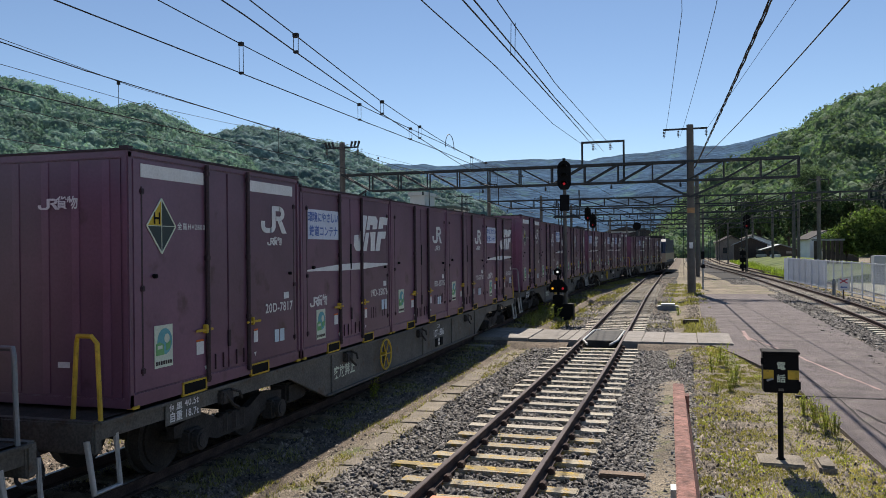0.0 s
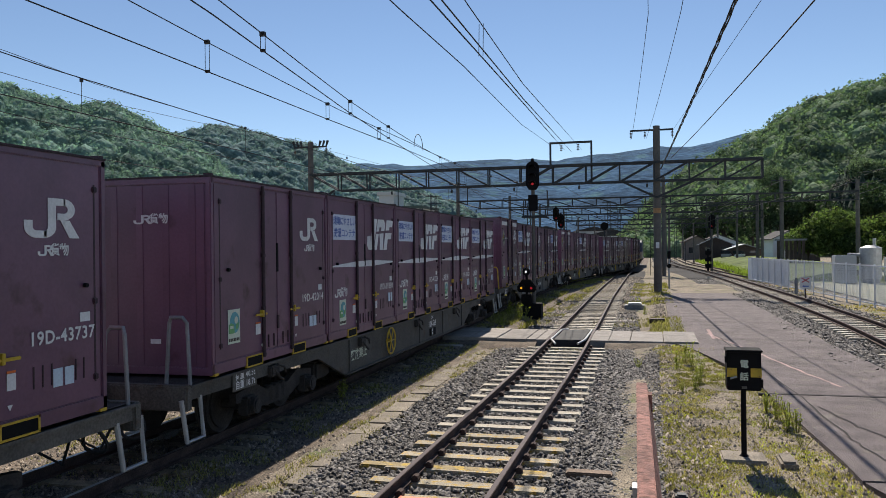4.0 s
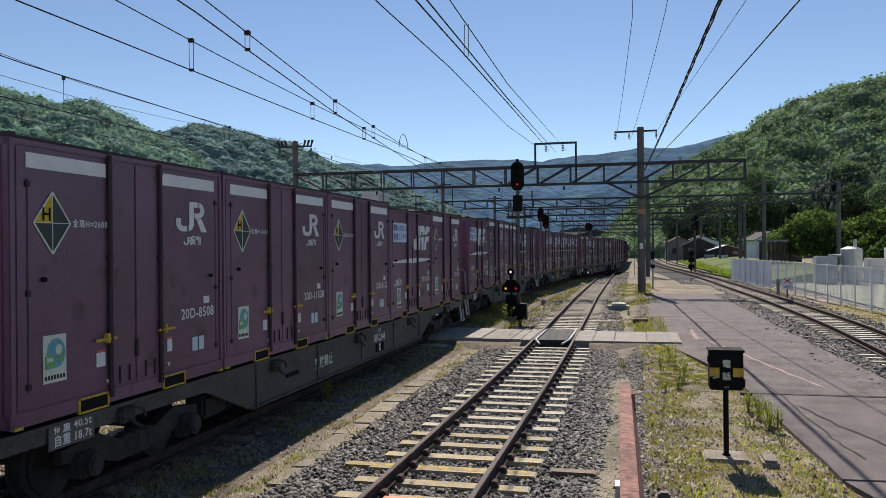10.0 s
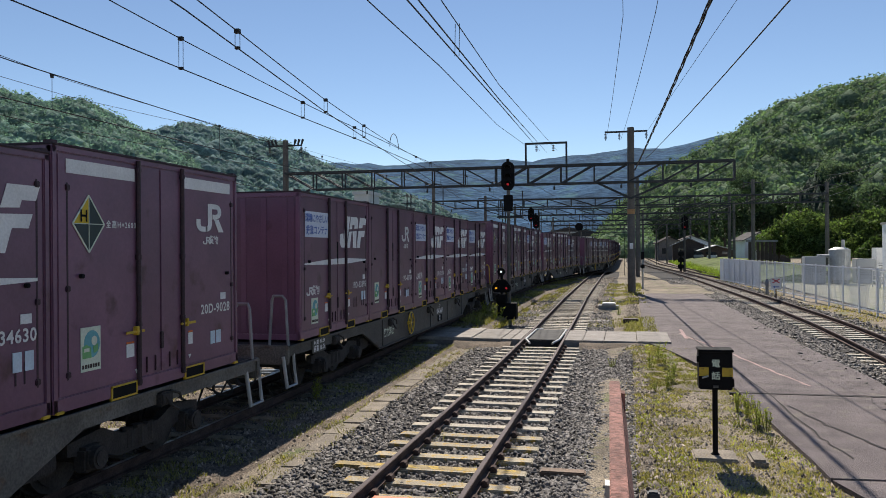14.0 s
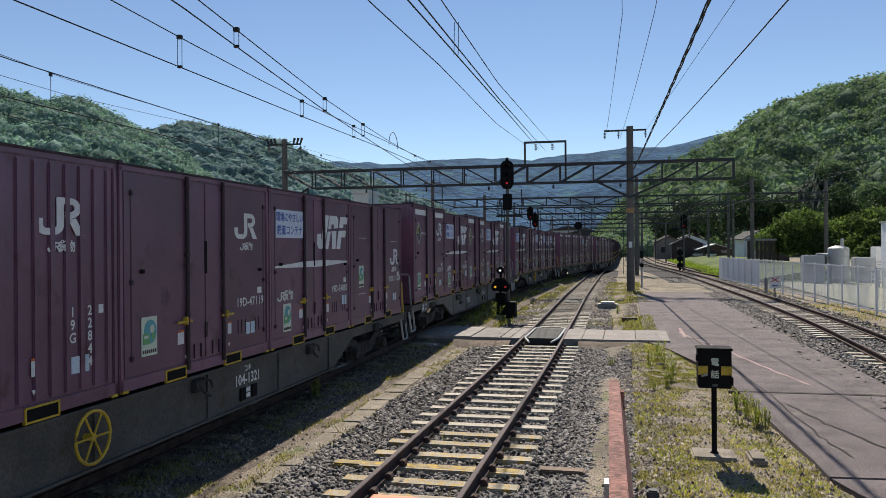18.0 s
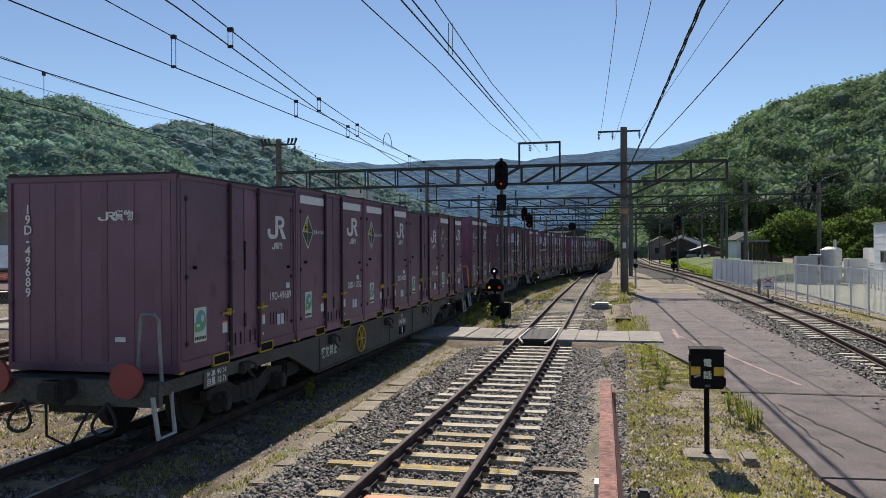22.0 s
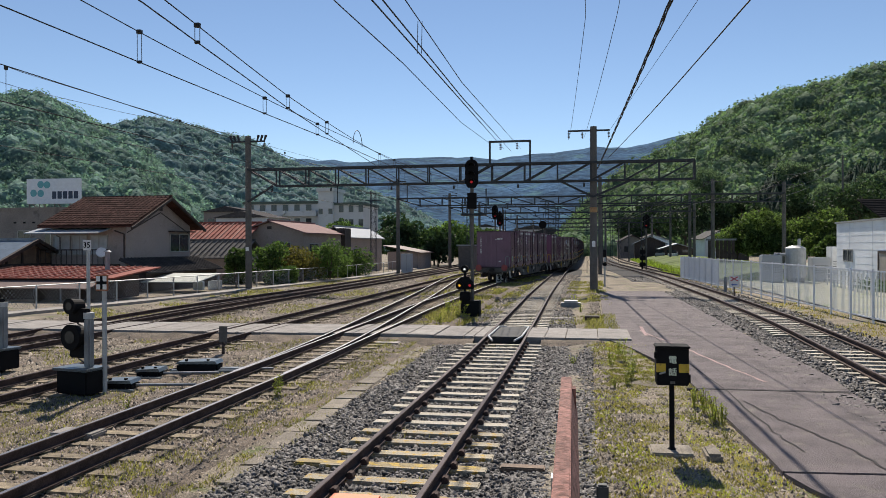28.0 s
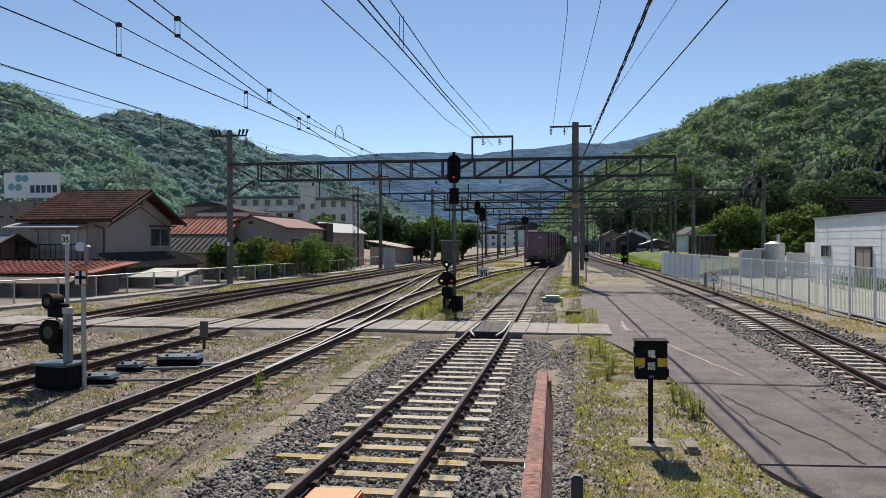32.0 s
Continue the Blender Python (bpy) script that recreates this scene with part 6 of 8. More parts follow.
def weed(x, y, h, r, label, stems=7, leaves=34):
    w = thing("weed", label, "weed", pose(x, y, -0.12 if x > 2.2 else -0.24, 0, 0, random.uniform(0, 360)))
    vs, fs = [], []
    for i in range(stems):
        a, hh, rr = random.uniform(0, 6.28), h * random.uniform(0.6, 1.05), r * random.uniform(0.1, 0.9)
        tip = Vector((rr * math.cos(a), rr * math.sin(a), hh))
        part("stem", tube(B(), (tip.x * 0.3, tip.y * 0.3, 0), tip, 0.005, 4), "grass", w)
        for j in range(leaves):
            t = random.uniform(0.15, 1.05)
            p = Vector((tip.x * (0.3 + 0.7 * t), tip.y * (0.3 + 0.7 * t), hh * t))
            b = random.uniform(0, 6.28)
            l, wd = h * random.uniform(0.09, 0.18), h * random.uniform(0.018, 0.032)
            d, s = Vector((math.cos(b), math.sin(b), random.uniform(0.1, 0.8))).normalized(), Vector((-math.sin(b), math.cos(b), 0))
            k = len(vs)
            vs += [p, p + d * l * 0.5 + s * wd, p + d * l, p + d * l * 0.5 - s * wd]
            fs.append((k, k + 1, k + 2, k + 3))
    o = raw("leaves", vs, fs, "weed_leaf")
    o.parent = w
    return w


for x, y, h, r in ((1.9, 18.6, 0.26, 0.16), (2.95, 18.9, 0.48, 0.22), (2.74, 17.6, 0.42, 0.2), (3.1, 18.2, 0.4, 0.2), (3.13, 16.1, 0.36, 0.16), (2.99, 15.4, 0.3, 0.14), (2.76, 15.1, 0.22, 0.16), (3.2, 17.2, 0.3, 0.2),
                   (4.1, 14.0, 0.26, 0.18), (4.0, 13.4, 0.32, 0.16), (4.08, 12.9, 0.38, 0.14), (4.2, 12.5, 0.34, 0.12), (4.12, 12.2, 0.3, 0.16), (4.22, 12.05, 0.36, 0.10), (4.16, 11.2, 0.16, 0.16), (3.9, 12.4, 0.2, 0.2),
                   (1.6, 37.0, 0.5, 0.35), (1.9, 33.0, 0.4, 0.3), (-3.4, 13.6, 0.42, 0.14), (-2.6, 29.5, 0.7, 0.45), (-3.3, 31.0, 0.7, 0.5), (-2.9, 27.0, 0.5, 0.3), (-2.1, 27.5, 0.4, 0.3), (-5.6, 12.2, 0.2, 0.14), (-5.1, 9.6, 0.22, 0.16)):
    weed(x, y, h, r, "leafy bright green weed growing in the stony earth")

# asphalt apron
ap = thing("asphalt_apron", "worn grey-purple asphalt walkway with cracks and joints", "pavement", kind="structure")
def slab(name, pts, z0, z1, material, parent, label=""):
    bm = B()
    lo = [bm.verts.new((x, y, z0)) for x, y in pts]
    hi = [bm.verts.new((x, y, z1)) for x, y in pts]
    bm.faces.new(hi)
    for i in range(len(pts)):
        j = (i + 1) % len(pts)
        bm.faces.new((lo[i], lo[j], hi[j], hi[i]))
    return part(name, bm, material, parent, label)


slab("asphalt_slab", [(4.23, 14.96), (6.88, 15.0), (7.0, 16.8), (6.8, 22.6), (6.66, 34.9), (6.4, 46.8), (2.85, 46.8), (2.75, 25.0), (2.8, 22.4), (3.35, 20.6), (3.9, 18.0), (4.17, 16.0)], -0.3, -0.06, "asphalt", ap)
slab("asphalt_slab", [(4.49, 9.5), (6.5, 9.68), (6.72, 11.8), (6.86, 14.3), (6.87, 14.92), (4.23, 14.88), (4.29, 13.4), (4.38, 11.75), (4.47, 10.3)], -0.3, -0.065, "asphalt", ap)
slab("asphalt_slab", [(4.5, 9.44), (4.65, 8.88), (4.84, 8.39), (5.4, 7.2), (6.2, 3.0), (7.0, 3.0), (6.6, 9.62)], -0.3, -0.07, "asphalt", ap)
part("drain_strip", box(B(), 4.05, 6.9, 14.86, 14.95, -0.2, -0.058), "joint", ap)
part("pink_mark", box(B(), 3.86, 3.96, 23.6, 26.2, -0.06, -0.056), "pinkish", ap)

# cracks and a worn seam in the asphalt
def seam(name, pts, w, material, label):
    bm = B()
    dense = []
    for a, b in zip(pts, pts[1:]):
        dense += [(a[0] + (b[0] - a[0]) * k / 7 + random.uniform(-0.03, 0.03), a[1] + (b[1] - a[1]) * k / 7) for k in range(7)]
    l = [bm.verts.new((x - w * random.uniform(0.5, 1.3), y, -0.0555)) for x, y in dense]
    r = [bm.verts.new((x + w * random.uniform(0.5, 1.3), y, -0.0555)) for x, y in dense]
    for k in range(len(dense) - 1):
        bm.faces.new((l[k], r[k], r[k + 1], l[k + 1]))
    part(name, bm, material, ap, label)


seam("seam", [(3.79, 25.03), (4.7, 20.59), (5.27, 17.35), (5.67, 15.57)], 0.03, "pinkish", "faded pale seam")
seam("crack", [(4.82, 13.81), (5.1, 12.36), (5.36, 11.5), (5.61, 10.62), (5.74, 9.5)], 0.02, "joint", "dark crack")
seam("crack", [(4.1, 23.79), (4.71, 14.59), (4.83, 11.5), (4.98, 10.27)], 0.014, "joint", "dark crack")

# foot crossing
fc = thing("foot_crossing", "level foot crossing of concrete and timber slabs", "foot crossing", kind="structure")
x = -19.0
mid_skip = [(NEAR(23.5) - 0.60, NEAR(23.5) + 0.60)] + [(L(23.5) - 0.66, L(23.5) - 0.47) for L in ()]
rails_x = sorted([L(23.5) + s for L in (MAIN, THIRD, FOURTH) for s in (-0.565, 0.565)] + [LEADL(23.5) - 0.565, LEADL(23.5) + 0.565, FIFTH(23.5) - 0.565, FIFTH(23.5) + 0.565])
cuts = [x]
while cuts[-1] < 2.6:
    cuts.append(cuts[-1] + random.uniform(0.75, 1.15))
for a, b in zip(cuts, cuts[1:]):
    edges = [a] + [r for r in rails_x if a < r < b] + [b]
    for p, q in zip(edges, edges[1:]):
        p2, q2 = p + (0.07 if p in rails_x else 0.008), q - (0.07 if q in rails_x else 0.008)
        if p2 < -0.99 < q2:
            q2 = -0.99
        if p2 < 1.03 < q2:
            p2 = 1.03
        if q2 - p2 < 0.08 or (q2 > -0.985 and p2 < 1.02):
            continue
        part("slab", box(B(), p2, q2, 22.25 + random.uniform(-0.04, 0.04), 24.95, -0.34, -0.012 + (0.03 if -6.6 < p2 < -2.9 else 0.014 if -7.8 < p2 < -1.8 else 0.0) + random.uniform(-0.012, 0.006), 0.012), "concrete", fc)
part("slab", box(B(), -0.98, -0.70, 22.2, 24.95, -0.34, -0.01, 0.012), "concrete", fc)
part("slab", box(B(), 0.50, 1.02, 22.2, 24.95, -0.34, -0.01, 0.012), "concrete", fc)
part("rubber_panel", box(B(), -0.50, 0.34, 22.15, 25.0, -0.2, 0.0, 0.02), "rubber", fc, "dark rubber panel between the rails")
for s in (-1, 1):
    xo = -0.08 + s * 0.47
    gr = path_tube(B(), [(xo - s * 0.16, 21.75, -0.06), (xo, 22.2, 0.0), (xo, 24.9, 0.0), (xo - s * 0.16, 25.4, -0.04)], 0.032, 8)
    part("guard_rail", gr, "galv", fc, "bent pale steel guard rail")

for a, b in ((-19.0, -0.95), (0.95, 2.8)):
    k = int((b - a) / 0.3)
    sheet("earth_bank", [a + (b - a) * i / k for i in range(k + 1)], [21.3, 21.6, 21.85, 22.1, 22.3], lambda x, y: -0.30 + 0.235 * min(1, max(0, (y - 21.3) / 0.85)) ** 0.8 + 0.03 * noise.noise((x * 1.3, y * 2, 9)), "rust_bed", "earth packed against the edge of the foot crossing", "earth")
# cable trough beside the siding
tr = thing("cable_trough", "row of weathered concrete cable trough lids sunk in the earth", "cable trough", kind="structure")
y = 6.6
while y < 21.5:
    l = random.uniform(0.7, 0.95)
    if random.random() < 0.8:
        o = part("lid", box(B(), -0.19, 0.19, -l / 2, l / 2, -0.06, 0.03, 0.012), "trough", tr)
        o.matrix_local = pose(-1.55 - y * 0.045 + random.uniform(-0.04, 0.04), y + l / 2, -0.25, random.uniform(-1.5, 1.5), random.uniform(-2, 2), 2.6 + random.uniform(-3, 3))
    y += l + 0.02
# rail fastenings
clip = B()
tube(clip, (0.09, -0.055, -0.11), (0.09, 0.055, -0.11), 0.045, 8)
box(clip, 0.03, 0.13, -0.05, 0.05, -0.15, -0.105, 0.01)
clip = mesh_of("rail_clip", clip, "rail")
sl = [o for o in near_track.children if o.name.startswith("sleeper") and o.matrix_world.translation.y < 26]
for o in sl:
    for s in (-0.565, 0.565):
        k = part("rail_clip", clip, None, near_track)
        k.matrix_world = pose(NEAR(o.matrix_world.translation.y) + s, o.matrix_world.translation.y, -0.005)
# yellowed long timber and loose boards
solo("timber", box(B(), -1.4, 1.0, 9.22, 9.42, -0.26, -0.148, 0.02), "timber_yellow", "long weathered timber with yellow paint under the rails", "timber")
solo("board", box(B(), 1.2, 1.75, 9.4, 9.58, -0.22, -0.14, 0.015), "timber", "short loose brown board on the ballast", "board")
for x, y, s in ((2.7, 11.2, 0.18), (2.9, 11.6, 0.15), (1.2, 30.4, 0.4), (2.6, 15.2, 0.2)):
    solo("broken_slab", box(B(), x - s, x + s, y - s * 0.6, y + s * 0.6, -0.26, -0.17, 0.02), "concrete", "broken flat piece of concrete in the weeds", "concrete piece")
bx = thing("trackside_box", "low grey trackside box with pale lid near the siding", "trackside box", pose(1.45, 36.2, 0))
part("case", box(B(), -0.45, 0.45, -0.25, 0.25, -0.3, 0.0, 0.02), "steel", bx)
part("lid", box(B(), -0.3, 0.3, -0.28, 0.28, 0.0, 0.1, 0.02), "galv", bx)
solo("trackside_box", box(B(), 2.1, 2.65, 28.9, 29.3, -0.3, 0.02, 0.02), "wood_dark", "rusty brown box lying beside the asphalt", "trackside box")

# ---- hills with woods ----
def hill(name, table, d0, d1, base, material, label, seed, clumps, size, sprays=26, firs=None):
    """table: bearing to the left of north (degrees), height of the crest (degrees of rise as seen from the line). The slope runs from d0 out to d1."""
    az = np.array([a for a, _ in table])[::-1] if table[0][0] > table[-1][0] else np.array([a for a, _ in table])
    el = np.array([e for _, e in table])[::-1] if table[0][0] > table[-1][0] else np.array([e for _, e in table])

    def crest(a):
        return math.tan(radians(float(np.interp(a, az, el)))) * d1 + 2.5 - (size * 2.1 if clumps else 0.0)

    def height(a, t):
        b = crest(a) * (math.sin(min(1.0, t) * math.pi / 2) ** 1.15) * (1.0 - max(0, t - 1.0) * 0.5)
        spur = 1 - abs(noise.noise((a * 0.16, t * 1.3, seed))) * 2.4        # ridges and gullies
        b += (spur - 0.45) * size * 3.4 * t * (1.12 - min(t, 1.12)) + noise.noise((a * 0.9, t * 5, seed)) * size * 0.5 * t
        return base + b

    def place(a, t):
        d = d0 + (d1 - d0) * t
        return (2.3 - d * math.sin(radians(a)), d * math.cos(radians(a)), height(a, t))
    na, nt = (60, 22) if clumps else (320, 70)
    A = np.linspace(az[0], az[-1], na)
    Tt = np.linspace(0, 1.25, nt)
    vs = [place(a, t) for a in A for t in Tt]
    fs = [(i * nt + j, i * nt + j + 1, (i + 1) * nt + j + 1, (i + 1) * nt + j) for i in range(na - 1) for j in range(nt - 1)]
    h = tagged(raw(name, vs, fs, "forest_floor" if clumps else material, True), label, "hill", "", "structure")
    if not clumps:
        return h
    g = np.random.default_rng(seed)
    aa = g.uniform(max(az[0], -23), min(az[-1], 48), clumps)
    tt = g.uniform(0.0, 1.03, clumps) ** 0.9
    fir = np.zeros(clumps, bool)
    if firs:
        edge = np.array([noise.noise((a * 0.35, t * 6, 2.2)) for a, t in zip(aa, tt)])
        fir = (aa < firs[0] + edge * 5) & (tt < firs[1] + edge * 0.25)
    P = np.array([place(a, t) for a, t in zip(aa, tt)])
    crowns(P[~fir], size * np.clip(g.lognormal(0.0, 0.3, (~fir).sum()), 0.5, 1.9), material, label, g, sprays)
    if fir.any():
        crowns(P[fir], size * g.uniform(0.8, 1.3, fir.sum()), "leaf_fir", "dark conifers and " + label, g, 40, 2.2, 0.75)
    return h


def crowns(P, s, material, label, g, sprays, tall=0.95, taper=0.0):
    """Broadleaf crowns: lumpy domes with loose leafy sprays on their skin."""
    n = len(P)
    ico = B()
    bmesh.ops.create_icosphere(ico, subdivisions=1, radius=1.0)
    bv = np.array([p.co[:] for p in ico.verts])
    bf = np.array([[p.index for p in q.verts] for q in ico.faces if q.calc_center_median().z > -0.45])
    ico.free()
    def shape(d):
        """A dome, drawn up into a spire when it tapers."""
        k = 1 - taper * (d[..., 2:] + 0.4) / 1.4
        return np.concatenate([d[..., :2] * k, d[..., 2:] * tall + 0.25], -1)
    core = P[:, None, :] + shape(bv[None] * g.uniform(0.76, 1.06, (n, len(bv), 1))) * s[:, None, None]
    cf = bf[None] + (np.arange(n) * len(bv))[:, None, None]
    big_mesh("woods", core.reshape(-1, 3), cf.reshape(-1, 3), material, "dense crowns of the " + label.replace("hill", "woods on a hill"), "woods").data.shade_smooth()
    d = g.normal(0, 1, (n, sprays, 3))
    d[:, :, 2] = np.abs(d[:, :, 2]) - 0.2
    d /= np.linalg.norm(d, axis=2)[:, :, None]
    c = P[:, None, :] + shape(d * g.uniform(0.84, 1.1, (n, sprays, 1))) * s[:, None, None]
    nrm = d + g.normal(0, 0.45, d.shape)
    nrm /= np.linalg.norm(nrm, axis=2)[:, :, None]
    u = np.cross(nrm, g.normal(0, 1, d.shape))
    u /= np.linalg.norm(u, axis=2)[:, :, None]
    w = np.cross(nrm, u)
    q = s[:, None, None] * g.uniform(0.06, 0.14, (n, sprays, 1))
    v = np.stack([c + u * q, c - u * q * 0.5 + w * q * 0.85, c - u * q * 0.5 - w * q * 0.85], 2)
    big_mesh("woods", v.reshape(-1, 3), np.arange(n * sprays * 3).reshape(-1, 3), material, label.replace("hill", "woods on a hill"), "woods")


hill("hill_near_left", [(62, 9.5), (54, 10.6), (46.0, 10.95), (44.1, 10.85), (41.1, 10.35), (38.3, 9.99), (36.8, 9.75), (35.1, 9.26), (34.1, 8.69), (32.5, 7.7), (31, 6.6), (28.5, 4.4), (26, 2.0), (24, 0.5)], 230, 420, -3, "leaf_left_haze", "broad green wooded hill above the town", 11, 5600, 3.3, 72)
hill("hill_middle_left", [(36, 7.4), (33.1, 8.25), (31.7, 8.55), (30.0, 8.79), (28.2, 8.46), (26.3, 7.85), (24.4, 7.55), (22.6, 6.75), (20.6, 6.0), (18.7, 5.4), (15, 4.0), (11, 2.2), (8, 0.6)], 330, 620, -3, "leaf_mid_haze", "green wooded hill beyond the town", 23, 4800, 4.0, 46)
hill("hill_far", [(28, 5.2), (20.6, 5.9), (18.7, 5.76), (16.6, 5.8), (14.6, 6.1), (12.6, 6.0), (9.2, 6.1), (6.5, 5.85), (5.3, 6.1), (2.9, 6.25), (0.5, 6.5), (-2.3, 6.65), (-4.2, 6.9), (-6.1, 7.1), (-8.2, 7.2), (-14, 6.6)], 700, 1500, -3, "leaf_far_haze", "distant bluish wooded mountain hill at the valley end", 37, 0, 7.0)
hill("hill_right", [(1.5, 1.2), (-0.3, 3.7), (-2.8, 5.75), (-4.0, 6.18), (-5.4, 6.8), (-6.5, 7.6), (-7.6, 8.0), (-9.1, 8.96), (-10.9, 9.72), (-12.7, 10.06), (-14.4, 10.29), (-16.1, 10.69), (-17.8, 11.08), (-19.4, 11.0), (-26, 10.6), (-34, 9.5)], 215, 380, -2, "leaf", "steep dark green wooded hill behind the yard", 51, 5600, 3.5, 100, firs=(-11.5, 0.2))


# ---- houses and town beside the line ----
def gable_roof(name, x0, x1, y0, y1, ze, zr, along_x, over, material, parent, thick=0.10, tiles=None):
    """Two sloping slabs; ridge along x or y. tiles: (rows, columns) of raised tiles on the near slope."""
    out = []
    a0, a1, b0, b1 = (x0, x1, y0, y1) if along_x else (y0, y1, x0, x1)
    mid, half = (b0 + b1) / 2, (b1 - b0) / 2
    rise = (zr - ze) / half
    for s in (-1, 1):
        eb, ez = mid + s * (half + over), ze - rise * over
        prof = [(mid, zr), (eb, ez), (eb, ez + thick), (mid, zr + thick)]
        bm = prism(B(), prof, "x" if along_x else "y", a0 - over, a1 + over)
        out.append(part(name, bm, material, parent))
    cap = bar(B(), (a0 - over, mid, zr + thick), (a1 + over, mid, zr + thick), 0.22) if along_x else bar(B(), (mid, a0 - over, zr + thick), (mid, a1 + over, zr + thick), 0.22)
    part("ridge", cap, material, parent)
    return out


def tiles_on(parent, roof, x0, x1, y_eave, z_eave, y_ridge, z_ridge, cols, rows, material, name="roof_tile"):
    """Curved tiles in rows on one slope, ridge along x."""
    cw = (x1 - x0) / cols
    dl = Vector((0, y_ridge - y_eave, z_ridge - z_eave)) / rows
    up = Vector((0, -dl.z, dl.y)).normalized()
    if up.z < 0:
        up = -up
    bm = B()
    n = 4
    ringp = [(cw * (i / n - 0.5), 0.05 * math.sin(math.pi * i / n) + 0.012) for i in range(n + 1)]
    vs0 = [bm.verts.new((x, 0, 0) if False else Vector((x, 0, 0)) + up * (z + 0.035)) for x, z in ringp]
    vs1 = [bm.verts.new(Vector((x, 0, 0)) + dl * 1.06 + up * z) for x, z in ringp]
    lo = [bm.verts.new(Vector((x, 0, 0)) - up * 0.01) for x, z in ringp]
    for i in range(n):
        bm.faces.new((vs0[i], vs0[i + 1], vs1[i + 1], vs1[i]))
        bm.faces.new((lo[i], lo[i + 1], vs0[i + 1], vs0[i]))
    me = mesh_of(name, bm, material)
    for r in range(rows):
        for c in range(cols):
            o = part(name, me, None, roof)
            o.location = Vector((x0 + (c + 0.5) * cw, y_eave, z_eave)) + dl * r + up * 0.012


def window(parent, plane, a0, a1, z0, z1, at, material="glass", bars=1):
    """A framed window on a wall: plane 'x' or 'y' at the given place, facing outwards (+x or -y)."""
    s = 1 if plane == "x" else -1
    def bx(a, b, c, d, o0, o1):
        lo, hi = sorted((at + s * o0, at + s * o1))
        return box(B(), lo, hi, a, b, c, d) if plane == "x" else box(B(), a, b, lo, hi, c, d)
    w = part("window", bx(a0, a1, z0, z1, 0.0, 0.02), material, parent)
    fr_ = B()
    for a, b, c, d in ((a0 - 0.05, a1 + 0.05, z1, z1 + 0.06), (a0 - 0.05, a1 + 0.05, z0 - 0.07, z0), (a0 - 0.05, a0, z0, z1), (a1, a1 + 0.05, z0, z1)):
        lo, hi = sorted((at, at + s * 0.06))
        box(fr_, lo, hi, a, b, c, d) if plane == "x" else box(fr_, a, b, lo, hi, c, d)
    for i in range(bars):
        m = a0 + (a1 - a0) * (i + 1) / (bars + 1)
        lo, hi = sorted((at, at + s * 0.05))
        box(fr_, lo, hi, m - 0.025, m + 0.025, z0, z1) if plane == "x" else box(fr_, m - 0.025, m + 0.025, lo, hi, z0, z1)
    o = part("window_frame", fr_, "alu", w)
    return w


GZ = -1.3

# two-storey house with a brown tiled roof
hs = thing("house", "two-storey house with beige plaster and a brown tiled roof", "house")
part("wall", prism(B(), [(45.0, GZ), (53.1, GZ), (53.1, 4.05), (49.05, 5.75), (45.0, 4.05)], "x", -31.4, -26.2), "plaster", hs)
rf = gable_roof("roof", -31.3, -26.0, 45.0, 53.1, 4.08, 5.85, True, 0.65, "tile_brown", hs)
tiles_on(hs, rf[0], -31.9, -25.4, 44.32, 3.92, 49.0, 5.97, 22, 13, "tile_brown")
for s in (-1, 1):
    vg = bar(B(), (-25.36, 49.05, 5.83), (-25.36, 49.05 + s * 4.75, 3.75), 0.16)
    part("bargeboard", vg, "wood_dark", hs)
part("gable_line", path_tube(B(), [(-26.17, 45.1, 3.5), (-26.17, 49.05, 4.9), (-26.17, 53.0, 3.5)], 0.03, 6), "wood_dark", hs)
part("gable_vent", box(B(), -26.2, -26.14, 48.85, 49.25, 5.02, 5.3), "wood_dark", hs)
window(hs, "x", 50.3, 52.8, 2.3, 3.45, -26.2, bars=1)
part("window_hood", box(B(), -26.2, -25.7, 50.1, 53.0, 3.62, 3.70), "wood_dark", hs)
part("eave_canopy", prism(B(), [(43.6, 3.42), (45.0, 3.72), (45.0, 3.78), (43.6, 3.48)], "x", -32.3, -27.2), "zinc", hs, "pale sheet-metal canopy")
for a, b in ((-31.2, -30.1), (-29.9, -28.9), (-28.6, -27.5)):
    window(hs, "y", a, b, 2.15, 3.3, 45.0, "curtain", 1)
bal = B()
for i in range(14):
    x = -31.5 + i * 0.36
    tube(bal, (x, 44.1, 1.5), (x, 44.1, 2.4), 0.025, 5)
tube(bal, (-31.6, 44.1, 2.42), (-26.7, 44.1, 2.42), 0.035, 6)
part("balcony_rail", bal, "wood_dark", hs)
part("balcony_deck", box(B(), -31.6, -26.6, 44.0, 45.0, 1.40, 1.52), "wood_dark", hs)
part("gutter", path_tube(B(), [(-26.6, 44.4, 3.6), (-26.3, 44.95, 3.4), (-26.3, 44.95, 1.6)], 0.05, 6), "wood_dark", hs)
skirt = prism(B(), [(-26.2, 1.75), (-24.2, 0.95), (-24.2, 1.05), (-26.2, 1.87)], "y", 44.2, 54.2)
sk = part("lower_roof", skirt, "tile_grey", hs, "dark tiled lower roof")
tl = bmesh.new()
for i in range(26):
    tube(tl, (-26.2, 44.4 + i * 0.38, 1.89), (-24.2, 44.4 + i * 0.38, 1.07), 0.06, 6)
part("tile_ridge", tl, "tile_grey", sk)
part("porch_wall", box(B(), -26.0, -24.6, 44.6, 54.0, GZ, 1.2), "wood_dark", hs)
part("chimney", tube(B(), (-24.2, 40.0, -0.5), (-24.2, 40.0, 2.3), 0.13, 10), "steel", hs)
